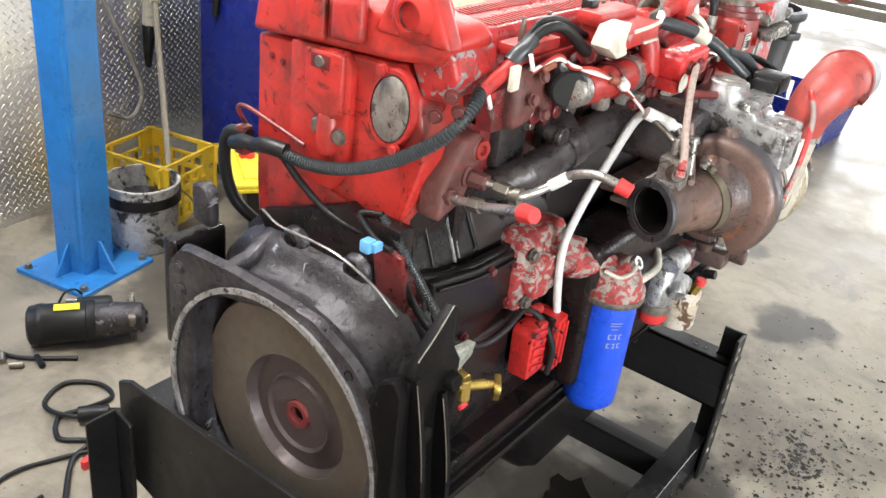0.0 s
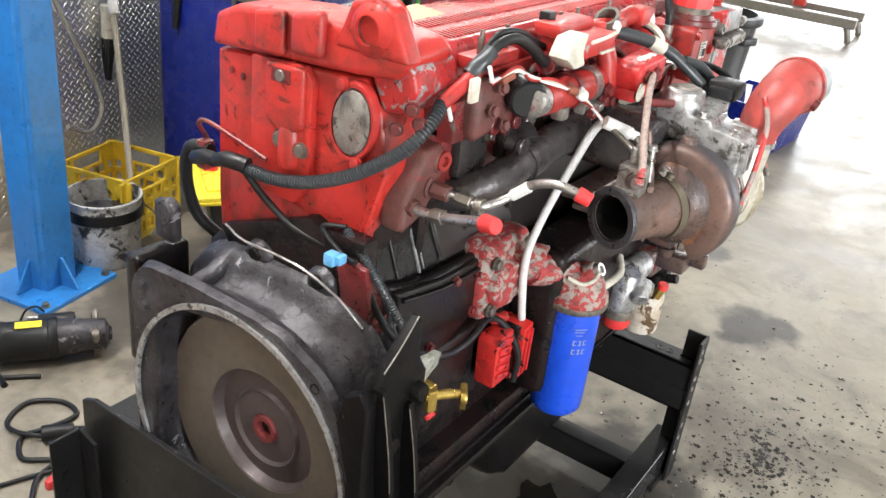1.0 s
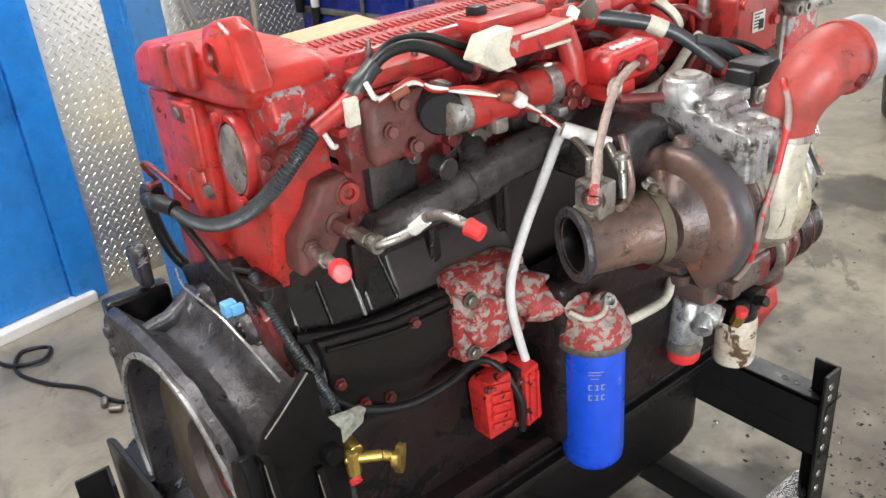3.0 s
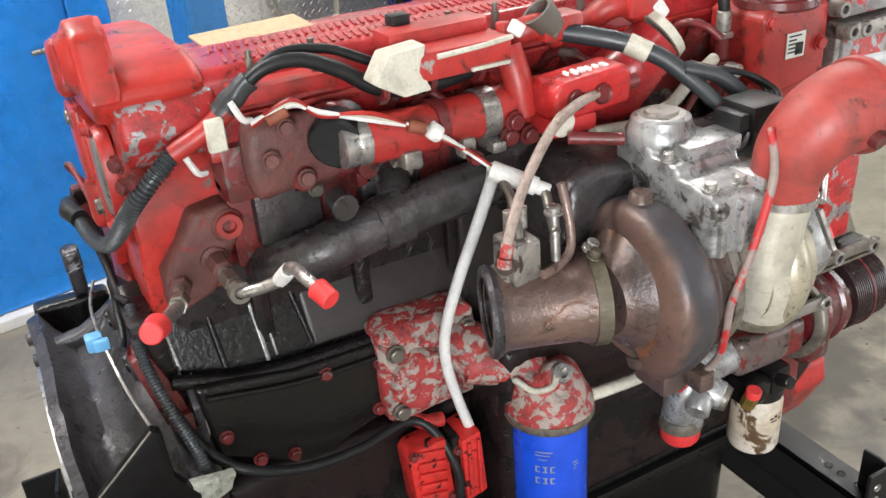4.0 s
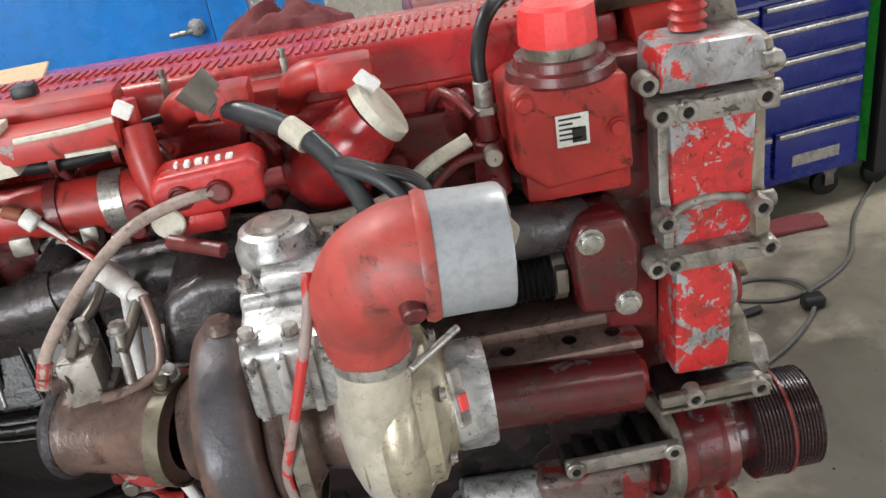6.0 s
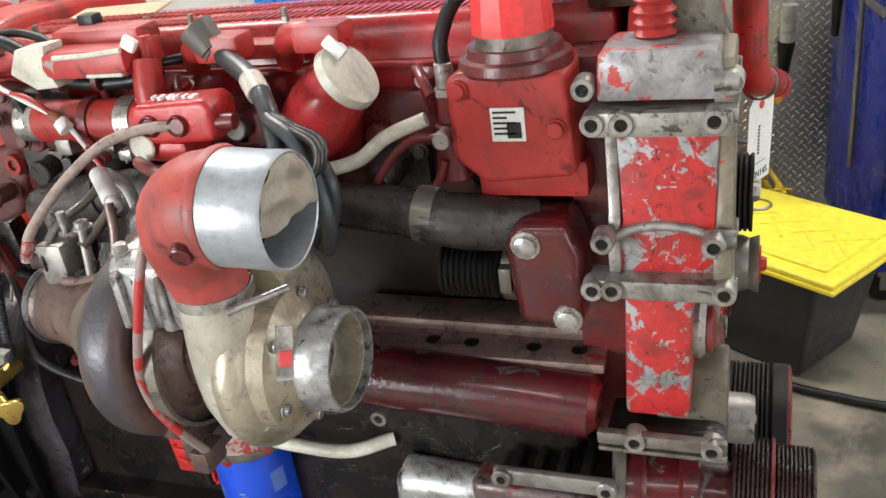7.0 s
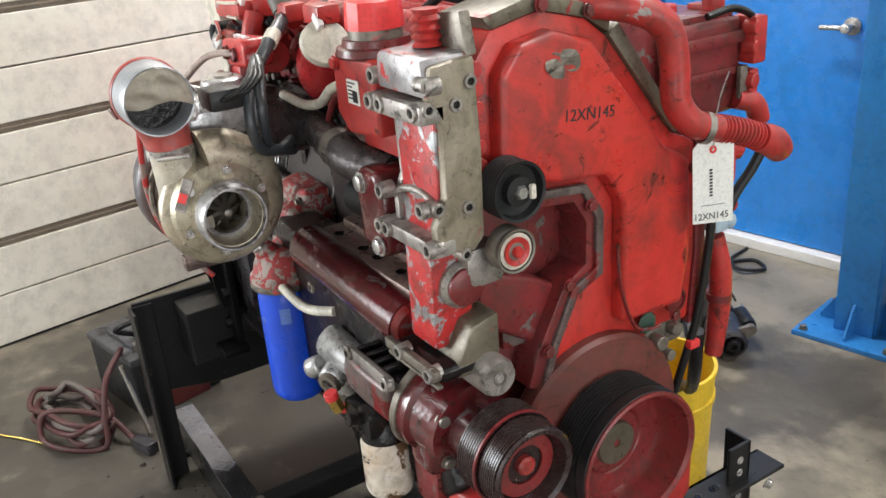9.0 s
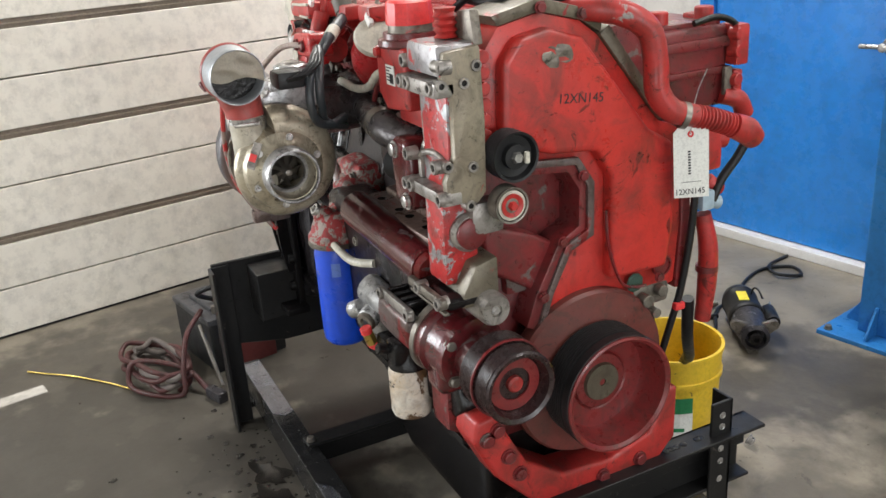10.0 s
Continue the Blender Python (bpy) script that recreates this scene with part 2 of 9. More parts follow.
WALL = mat("white_wall", (0.72, 0.71, 0.68), 0.7, second=(0.62, 0.61, 0.57), scale=1.5, bump=0.06)
DOORPANEL = mat("cream_door_panel", (0.82, 0.78, 0.69), 0.30, second=(0.75, 0.70, 0.60), scale=1.6, third=(0.30, 0.25, 0.19), third_scale=22, third_cut=0.78, bump=0.04, grime=0.10, grime_col=(0.35, 0.28, 0.2), grime_scale=4)
SEAM = mat("door_seam_dirt", (0.20, 0.16, 0.12), 0.7, second=(0.36, 0.30, 0.23), scale=9, bump=0.1)
PLATE = mat("diamond_plate", (0.74, 0.725, 0.70), 0.36, 0.85, second=(0.64, 0.62, 0.58), scale=3, mix=0.4, bump=0.0, rough_var=0.04)
DARKBLUE = mat("dark_blue_enamel", (0.010, 0.022, 0.22), 0.28, second=(0.008, 0.016, 0.16), scale=3, bump=0.02)
GREEN = mat("green_enamel", (0.05, 0.55, 0.06), 0.3, second=(0.04, 0.42, 0.05), scale=3, bump=0.02)
YELLOW = mat("yellow_plastic", (0.86, 0.72, 0.05), 0.42, second=(0.75, 0.58, 0.05), scale=6, bump=0.05)
YELLOW_DIRTY = mat("yellow_plastic_grimy", (0.80, 0.55, 0.03), 0.5, second=(0.45, 0.27, 0.03), scale=9, third=(0.10, 0.07, 0.03), third_scale=13, third_cut=0.64, bump=0.08)
TOTE = mat("black_tote_plastic", (0.018, 0.019, 0.021), 0.42, second=(0.035, 0.034, 0.033), scale=6, bump=0.05)
PAIL = mat("dirty_white_pail", (0.60, 0.60, 0.58), 0.45, second=(0.36, 0.36, 0.37), scale=7, third=(0.05, 0.05, 0.055), third_scale=9, third_cut=0.57, bump=0.08, grime=0.5)
CARD = mat("brown_cardboard", (0.55, 0.42, 0.27), 0.85, second=(0.46, 0.34, 0.21), scale=12, bump=0.1)
RAG = mat("red_shop_rag", (0.16, 0.030, 0.035), 0.9, second=(0.09, 0.02, 0.022), scale=18, bump=0.4, bump_scale=300)
PAPER = mat("white_tag_card", (0.80, 0.81, 0.77), 0.75, second=(0.74, 0.75, 0.70), scale=20, bump=0.03)
RED_RUBBER = mat("faded_red_rubber", (0.40, 0.055, 0.045), 0.48, second=(0.30, 0.06, 0.05), scale=6, bump=0.06, grime=0.55, grime_col=(0.10, 0.045, 0.04))
BROWN = mat("brown_caked_grime", (0.17, 0.055, 0.048), 0.6, second=(0.055, 0.035, 0.032), scale=16, third=(0.22, 0.03, 0.03), third_scale=18, third_cut=0.62, bump=0.35, bump_scale=160, grime=0.4)
INK = mat("dark_ink", (0.02, 0.02, 0.022), 0.6, bump=0.0)


def stain_and_shade_floor(m, spots):
    """Soft old stains, and shade under the engine, put into the concrete's colour: (x, y, radius, strength) with ragged
    outlines.
    """
    N, L = m.node_tree.nodes, m.node_tree.links
    bsdf = N["Principled BSDF"]
    old = bsdf.inputs["Base Color"].links[0].from_socket
    geo = N.new("ShaderNodeNewGeometry")
    warp = N.new("ShaderNodeTexNoise")
    warp.inputs["Scale"].default_value, warp.inputs["Detail"].default_value = 7.0, 8.0
    L.new(geo.outputs["Position"], warp.inputs["Vector"])
    total = None
    for x, y, r, k in spots:
        d = N.new("ShaderNodeVectorMath")
        d.operation = "DISTANCE"
        d.inputs[1].default_value = (x, y, 0)
        L.new(geo.outputs["Position"], d.inputs[0])
        off = N.new("ShaderNodeMath")
        off.operation = "MULTIPLY_ADD"
        off.inputs[1].default_value = -2.2 * r
        L.new(warp.outputs[0], off.inputs[0])
        L.new(d.outputs["Value"], off.inputs[2])
        mr = N.new("ShaderNodeMapRange")
        mr.interpolation_type = "SMOOTHSTEP"
        mr.inputs[1].default_value, mr.inputs[2].default_value = r * 0.15, -r * 0.55
        mr.inputs[3].default_value, mr.inputs[4].default_value = 0.0, k
        L.new(off.outputs[0], mr.inputs[0])
        if total is None:
            total = mr.outputs[0]
        else:
            mx = N.new("ShaderNodeMath")
            mx.operation = "MAXIMUM"
            L.new(total, mx.inputs[0])
            L.new(mr.outputs[0], mx.inputs[1])
            total = mx.outputs[0]
    mix = N.new("ShaderNodeMix")
    mix.data_type = "RGBA"
    mix.inputs[7].default_value = (0.045, 0.040, 0.034, 1)
    L.new(total, mix.inputs[0])
    L.new(old, mix.inputs[6])
    L.new(mix.outputs[2], bsdf.inputs["Base Color"])


# Spots below the engine and stand are oil stains with shade painted in.
stain_and_shade_floor(FLOOR, [(2.36, -0.38, 0.16, 0.9), (2.30, -0.33, 0.09, 0.9), (3.25, 0.46, 0.24, 0.8), (2.93, 0.07, 0.13, 0.8), (0.62, 1.02, 0.12, 0.8), (0.75, 0.95, 0.12, 0.7), (0.78, 1.36, 0.25, 0.75), (0.45, 1.38, 0.2, 0.6),
                   (0.02, -0.62, 0.14, 0.9), (0.45, -0.45, 0.30, 0.8), (0.85, -0.25, 0.35, 0.8), (1.05, -0.55, 0.2, 0.7), (-0.5, -0.6, 0.5, 0.6), (-0.3, -1.1, 0.5, 0.6), (0.4, -0.9, 0.4, 0.65), (1.6, -0.55, 0.3, 0.45), (0.6, 0.2, 0.5, 0.7), (1.3, 0.75, 0.3, 0.5), (2.0, -0.1, 0.3, 0.35), (1.9, 0.55, 0.6, 0.75), (2.4, 0.95, 0.5, 0.55), (-0.45, 0.2, 0.45, 0.8), (0.0, 0.1, 0.4, 0.75), (0.75, 1.25, 0.3, 0.7), (1.0, 1.5, 0.35, 0.6), (-0.25, -1.1, 0.6, 0.85), (0.15, -0.85, 0.55, 0.85), (-0.75, -0.95, 0.5, 0.7), (-1.1, -0.4, 0.4, 0.7), (1.15, -0.28, 0.3, 0.9), (2.22, -0.33, 0.07, 0.95), (2.44, -0.46, 0.09, 0.9), (-0.1, -0.05, 0.5, 0.92), (0.15, -0.4, 0.4, 0.92), (-0.45, -0.2, 0.4, 0.85), (-0.75, -0.45, 0.45, 0.85), (-0.2, -0.75, 0.45, 0.8)])
BRACKET_TAN = mat("tan_stained_aluminium", (0.30, 0.262, 0.19), 0.42, 0.25, second=(0.17, 0.135, 0.095), scale=9, mix=0.8, third=(0.40, 0.035, 0.03), third_scale=15, third_cut=0.66, bump=0.2, third_metal=0.0, grime=0.45)
ALU_CHIP = mat("aluminium_red_remnants", (0.40, 0.39, 0.40), 0.38, 0.45, second=(0.24, 0.22, 0.21), scale=10, third=(0.50, 0.032, 0.03), third_scale=24, third_cut=0.545, bump=0.22, third_rough=0.36, third_metal=0.0, grime=0.4)
GROOVE = mat("oily_belt_groove", (0.020, 0.013, 0.013), 0.28, second=(0.05, 0.016, 0.016), scale=14, third=(0.09, 0.06, 0.055), third_scale=22, third_cut=0.66, bump=0.12)
CEILING = mat("ceiling_board", (0.22, 0.22, 0.215), 0.8, second=(0.16, 0.16, 0.155), scale=1.5, bump=0.06)


# ---- mesh helpers ----
def part(name, bm, material, parent=None, label="", smooth=None):
    """One mesh object, under its thing."""
    me = bpy.data.meshes.new(name)
    bmesh.ops.recalc_face_normals(bm, faces=bm.faces)
    bm.to_mesh(me)
    bm.free()
    me.materials.append(material)
    if smooth is not None:
        me.shade_smooth()
        me.set_sharp_from_angle(angle=radians(smooth))
    ob = new(name, me)
    if parent is not None:
        ob.parent = parent
        ob.matrix_parent_inverse = parent.matrix_world.inverted()
    if label:
        tagged(ob, label)
    return ob


def empty(name, at, label, category, group="", kind=""):
    ob = new(name)
    ob.empty_display_size = 0.05
    ob.matrix_world = at if isinstance(at, Matrix) else Matrix.Translation(at)
    bpy.context.view_layer.update()
    return tagged(ob, label, category, group, kind)


def bevel(bm, width, segments=2, edges=None, angle=25):
    if edges is None:
        edges = [e for e in bm.edges if len(e.link_faces) == 2 and e.calc_face_angle(0) > radians(angle)]
    if edges and width > 0:
        bmesh.ops.bevel(bm, geom=edges, offset=width, segments=segments, profile=0.6, affect="EDGES", clamp_overlap=True)
    return bm


def joined(*parts):
    """Several bmeshes in one."""
    out = bmesh.new()
    for b in parts:
        me = bpy.data.meshes.new("tmp")
        b.to_mesh(me)
        b.free()
        out.from_mesh(me)
        bpy.data.meshes.remove(me)
    return out


def moved(bm, m):
    bmesh.ops.transform(bm, matrix=m, verts=bm.verts)
    return bm


def block(lo, hi, r=0.004, seg=2, m=None):
    """A box from corner to corner with rounded edges."""
    bm = bmesh.new()
    bmesh.ops.create_cube(bm, size=1.0)
    c, s = [(a + b) / 2 for a, b in zip(lo, hi)], [abs(b - a) for a, b in zip(lo, hi)]
    bmesh.ops.transform(bm, matrix=Matrix.Translation(c) @ Matrix.Diagonal((*s, 1)), verts=bm.verts)
    bevel(bm, min(r, 0.45 * min(s)), seg)
    return moved(bm, m) if m is not None else bm


def prism(outline, axis, lo, hi, r=0.004, seg=2, taper=0.0):
    """An outline in the two other axes (in order), drawn out along one axis; taper draws the hi end in."""
    bm = bmesh.new()
    k = "xyz".index(axis)
    cx = sum(p[0] for p in outline) / len(outline)
    cy = sum(p[1] for p in outline) / len(outline)

    def place(p, v, s):
        a = [cx + (p[0] - cx) * s, cy + (p[1] - cy) * s]
        a.insert(k, v)
        return a

    low = [bm.verts.new(place(p, lo, 1)) for p in outline]
    top = [bm.verts.new(place(p, hi, 1 - taper)) for p in outline]
    bm.faces.new(low)
    bm.faces.new(top[::-1])
    n = len(low)
    for i in range(n):
        bm.faces.new((low[i], top[i], top[(i + 1) % n], low[(i + 1) % n]))
    bmesh.ops.recalc_face_normals(bm, faces=bm.faces)
    return bevel(bm, r, seg, angle=35)


def lathe(profile, at, axis=(1, 0, 0), seg=40, closed=False):
    """Rows of (radius, distance along the axis) turned round an axis through at."""
    bm = bmesh.new()
    q = Vector(axis).normalized().to_track_quat("Z", "Y").to_matrix().to_4x4()
    m = Matrix.Translation(at) @ q
    rings = []
    for r, h in profile:
        if r < 1e-5:
            rings.append([bm.verts.new(m @ Vector((0, 0, h)))])
        else:
            rings.append([bm.verts.new(m @ Vector((r * math.cos(2 * math.pi * i / seg), r * math.sin(2 * math.pi * i / seg), h))) for i in range(seg)])
    pairs = list(zip(rings, rings[1:]))
    if closed:
        pairs.append((rings[-1], rings[0]))
    for a, b in pairs:
        for i in range(seg):
            j = (i + 1) % seg
            if len(a) == 1 and len(b) == 1:
                continue
            if len(a) == 1:
                bm.faces.new((a[0], b[i], b[j]))
            elif len(b) == 1:
                bm.faces.new((a[i], b[0], a[j]))
            else:
                bm.faces.new((a[i], b[i], b[j], a[j]))
    bmesh.ops.recalc_face_normals(bm, faces=bm.faces)
    return bm


def rod(a, b, r, r2=None, seg=20, cap=0.12):
    """A round bar from a to b with softened ends."""
    a, b = Vector(a), Vector(b)
    h, r2 = (b - a).length, r if r2 is None else r2
    c = min(cap * min(r, r2), h * 0.2)
    return lathe([(0, 0), (r - c, 0), (r, c), (r2, h - c), (r2 - c, h), (0, h)], a, b - a, seg)


def curve_points(pts, n=8):
    """Catmull-Rom through the points."""
    P = [Vector(p) for p in pts]
    P = [2 * P[0] - P[1]] + P + [2 * P[-1] - P[-2]]
    out = []
    for i in range(1, len(P) - 2):
        p0, p1, p2, p3 = P[i - 1:i + 3]
        for k in range(n):
            t = k / n
            out.append(0.5 * ((2 * p1) + (p2 - p0) * t + (2 * p0 - 5 * p1 + 4 * p2 - p3) * t * t + (3 * p1 - p0 - 3 * p2 + p3) * t ** 3))
    out.append(P[-2])
    return out


def tube(pts, r, seg=14, n=8, ends=True, ribs=0, rib=0.0, radii=None, wall=0.0):
    """A pipe or hose along a smooth path; ribs: rings per metre with that depth; radii: at each given point."""
    path = curve_points(pts, n)
    if ribs:
        length = sum((q - p).length for p, q in zip(path, path[1:]))
        count = int(length * ribs * 4)
        acc, fine, k, step = 0.0, [path[0]], 1, length / count
        for p, q in zip(path, path[1:]):
            d = (q - p).length
            while k * step <= acc + d + 1e-9 and k <= count:
                fine.append(p.lerp(q, (k * step - acc) / d))
                k += 1
            acc += d
        path = fine
    bm = bmesh.new()
    rings, up = [], None
    for i, p in enumerate(path):
        d = (path[min(i + 1, len(path) - 1)] - path[max(i - 1, 0)]).normalized()
        if up is None:
            up = d.orthogonal().normalized()
        up = (up - d * up.dot(d)).normalized()
        side = d.cross(up)
        rr = r
        if radii:
            f = i / (len(path) - 1) * (len(radii) - 1)
            k = min(int(f), len(radii) - 2)
            rr = radii[k] + (radii[k + 1] - radii[k]) * (f - k)
        if ribs:
            rr = rr - rib * (0 if i % 4 in (0, 1) else 1)
        rings.append([bm.verts.new(p + (up * math.cos(2 * math.pi * s / seg) + side * math.sin(2 * math.pi * s / seg)) * rr) for s in range(seg)])
    for a, b in zip(rings, rings[1:]):
        for s in range(seg):
            bm.faces.new((a[s], b[s], b[(s + 1) % seg], a[(s + 1) % seg]))
    if ends:
        bm.faces.new(rings[0])
        bm.faces.new(rings[-1][::-1])
    elif wall:
        for ring, inward in ((rings[0], path[min(6, len(path) - 1)]), (rings[-1], path[max(-7, -len(path))])):
            c = sum((v.co for v in ring), Vector()) / seg
            lip = [bm.verts.new(c + (v.co - c) * (1 - wall)) for v in ring]
            deep = [bm.verts.new(inward + (v.co - c) * (1 - wall) * 0.95) for v in ring]
            for s in range(seg):
                j = (s + 1) % seg
                bm.faces.new((ring[s], ring[j], lip[j], lip[s]))
                bm.faces.new((lip[s], lip[j], deep[j], deep[s]))
            bm.faces.new(deep)
    bmesh.ops.recalc_face_normals(bm, faces=bm.faces)
    return bm


def hexbolt(at, axis, r=0.011, h=0.009, washer=True):
    """A hexagon head with its washer."""
    prof = ([(0, 0), (r * 1.35, 0), (r * 1.35, h * 0.25), (r, h * 0.25)] if washer else [(0, 0), (r, 0)]) + [(r, h * 0.9), (r * 0.85, h), (0, h)]
    return lathe(prof, at, axis, 6 if not washer else 12)


def socket_bolt(at, axis, r=0.011, h=0.008):
    """A round boss with a bored hole."""
    return lathe([(0, h - 0.006), (r * 0.52, h - 0.006), (r * 0.56, h), (r * 0.93, h), (r, h * 0.7), (r * 1.06, -0.02), (0, -0.02)], at, axis, 20)


def ring(at, axis, r, depth, thick):
    """A flat band round an axis."""
    return lathe([(r, 0), (r + thick, 0), (r + thick, depth), (r, depth)], at, axis, 36, closed=True)


def roughen(bm, amount, freq):
    """Casts are never true: moves the vertices a little."""
    for v in bm.verts:
        v.co += noise.noise_vector(v.co * freq) * amount
    return bm


def subdivide(bm, cuts):
    bmesh.ops.subdivide_edges(bm, edges=bm.edges[:], cuts=cuts, use_grid_fill=True)
    return bm


# ---- the workshop ----
def structure(name, bm, material, label, category, smooth=None, m=RM):
    ob = part(name, bm, material, None, label, smooth)
    ob.matrix_world = m
    return tagged(ob, label, category, kind="structure")


GARAGE_U, FAR_U, BACK_N, CEIL = -1.74, 13.8, -8.0, 4.0
bm = bmesh.new()
bmesh.ops.create_grid(bm, x_segments=8, y_segments=8, size=1.0)
moved(bm, Matrix.Translation(((FAR_U + GARAGE_U) / 2, (BACK_N + 0.15) / 2, 0)) @ Matrix.Diagonal(((FAR_U - GARAGE_U) / 2 + 0.3, (0.15 - BACK_N) / 2 + 0.3, 1, 1)))
structure("floor", bm, FLOOR, "stained grey concrete workshop floor with oil marks", "floor")
# The ceiling is unseen; its dark grey limits fill light from above.
structure("ceiling", block((GARAGE_U - 0.3, BACK_N - 0.3, CEIL), (FAR_U + 0.3, 0.45, CEIL + 0.15), 0.0), CEILING, "unseen dark grey workshop ceiling", "ceiling")

# wall behind the engine, with the door's opening
DOOR_A, DOOR_B, DOOR_TOP = -0.50, 0.40, 2.05
structure("wall_north", joined(block((GARAGE_U - 0.3, 0, 0), (DOOR_A - 0.08, 0.18, CEIL), 0.0),
                               block((DOOR_B + 0.14, 0, 0), (FAR_U + 0.3, 0.18, CEIL), 0.0),
                               block((DOOR_A - 0.08, 0, DOOR_TOP + 0.08), (DOOR_B + 0.14, 0.18, CEIL), 0.0)), WALL, "white painted workshop wall", "wall")
structure("wall_east", joined(block((FAR_U, BACK_N, 0), (FAR_U + 0.2, -6.0, CEIL), 0.0), block((FAR_U, -0.8, 0), (FAR_U + 0.2, 0, CEIL), 0.0), block((FAR_U, -6.0, 3.6), (FAR_U + 0.2, -0.8, CEIL), 0.0)), WALL, "white painted wall with an unseen open bay door", "wall")
structure("ground", block((FAR_U - 0.1, -60, -0.06), (80, 60, -0.004), 0.0), FLOOR, "bare grey yard outside the open bay", "ground")
# Unseen south wall; its bay gap is added to suit the fill lamp.
structure("wall_south", joined(block((GARAGE_U, BACK_N - 0.2, 0), (4.65, BACK_N, CEIL), 0.0), block((7.75, BACK_N - 0.2, 0), (FAR_U, BACK_N, CEIL), 0.0), block((4.65, BACK_N - 0.2, 3.5), (7.75, BACK_N, CEIL), 0.0)), WALL, "white painted wall with an unseen open bay door", "wall")
GD_A, GD_B, GD_TOP = -3.9, -0.95, 3.44
structure("wall_west", joined(block((GARAGE_U - 0.2, BACK_N, 0), (GARAGE_U, -6.33, CEIL), 0.0), block((GARAGE_U - 0.2, -4.27, 0), (GARAGE_U, GD_A, CEIL), 0.0), block((GARAGE_U - 0.2, -6.33, 2.33), (GARAGE_U, -4.27, CEIL), 0.0), block((GARAGE_U - 0.2, -6.33, 0), (GARAGE_U, -4.27, 0.87), 0.0), block((GARAGE_U - 0.2, GD_B, 0), (GARAGE_U, 0, CEIL), 0.0),
                              block((GARAGE_U - 0.2, GD_A, GD_TOP), (GARAGE_U, GD_B, CEIL), 0.0)), WALL, "white painted wall with an overhead door and a window opening", "wall")

# overhead door: sections of panel boards, a groove half way up each
door = empty("overhead_door", RM @ Matrix.Translation((GARAGE_U, (GD_A + GD_B) / 2, 0)), "closed cream sectional overhead door, scuffed and dirty along the seams", "overhead door", kind="structure")
for i in range(8):
    z = i * 0.43
    # a gap is added along one section's lower edge, to let a sun streak in
    edges = [(GD_A, -3.45, 0.012), (-3.45, -3.06, 0.06), (-3.06, GD_B, 0.012)] if i == 1 else [(GD_A, GD_B, 0.012)]
    sec = joined(*[block((GARAGE_U - 0.05, n0, z + e), (GARAGE_U + 0.004, n1, z + 0.211), 0.004) for n0, n1, e in edges], block((GARAGE_U - 0.05, GD_A, z + 0.217), (GARAGE_U + 0.004, GD_B, z + 0.404), 0.004))
    ob = part("section", sec, DOORPANEL, door)
    ob.matrix_parent_inverse = Matrix.Identity(4)
    ob.matrix_basis = door.matrix_world.inverted() @ RM
    for n0, n1 in (((GD_A, -3.45), (-3.06, GD_B)) if i == 1 else ((GD_A, GD_B),)):
        if i:
            ob = part("seam_rail", joined(block((GARAGE_U - 0.05, n0, z - 0.026), (GARAGE_U - 0.008, n1, z + 0.012), 0.003),
                                          block((GARAGE_U - 0.02, n0, z - 0.012), (GARAGE_U + 0.002, n1, z - 0.004), 0.002)), SEAM, door)
            ob.matrix_parent_inverse = Matrix.Identity(4)
            ob.matrix_basis = door.matrix_world.inverted() @ RM
    ob = part("backing", block((GARAGE_U - 0.058, GD_A - 0.05, z + (-0.02 if i == 0 else 0.07 if i == 1 else 0.012)), (GARAGE_U - 0.051, GD_B + 0.05, z + 0.404), 0.0), SEAM, door)
    ob.matrix_parent_inverse = Matrix.Identity(4)
    ob.matrix_basis = door.matrix_world.inverted() @ RM


ob = part("bottom_seal", block((GARAGE_U - 0.05, GD_A, 0.0), (GARAGE_U - 0.005, GD_B, 0.014), 0.002), RUBBER, door)
ob.matrix_parent_inverse = Matrix.Identity(4)
ob.matrix_basis = door.matrix_world.inverted() @ RM


def roomed(ob):
    """A part built in the room's own axes, under a thing that stands at any pose."""
    ob.matrix_parent_inverse = Matrix.Identity(4)
    ob.matrix_basis = ob.parent.matrix_world.inverted() @ RM
    return ob


# blue door
door = empty("door_1", RM @ Matrix.Translation(((DOOR_A + DOOR_B) / 2, 0, 0)), "closed glossy blue steel door with a lever handle", "door", kind="structure")
roomed(part("leaf", block((DOOR_A + 0.003, 0.0, 0.05), (DOOR_B - 0.003, 0.045, DOOR_TOP), 0.003), BLUE, door))
roomed(part("door_frame", joined(block((DOOR_A - 0.08, -0.02, 0), (DOOR_A, 0.16, DOOR_TOP), 0.004), block((DOOR_B, -0.02, 0), (DOOR_B + 0.14, 0.16, DOOR_TOP), 0.004),
                                 block((DOOR_A - 0.08, -0.02, DOOR_TOP), (DOOR_B + 0.14, 0.16, DOOR_TOP + 0.08), 0.004)), BLUE, door))
roomed(part("sill", block((DOOR_A - 0.08, -0.05, 0.0), (DOOR_B + 0.08, 0.12, 0.045), 0.006), WHITE, door, "white door sill"))
handle = joined(lathe([(0, 0), (0.033, 0), (0.033, 0.008), (0.014, 0.016), (0.014, 0.05), (0.02, 0.055), (0.018, 0.07), (0, 0.072)], (0.34, 0.0, 0.975), (0, -1, 0), 24),
                tube([(0.34, -0.055, 0.975), (0.30, -0.058, 0.975), (0.24, -0.055, 0.972)], 0.010, 10))
roomed(part("lever_handle", handle, STEEL, door, "bright metal lever handle", 40))

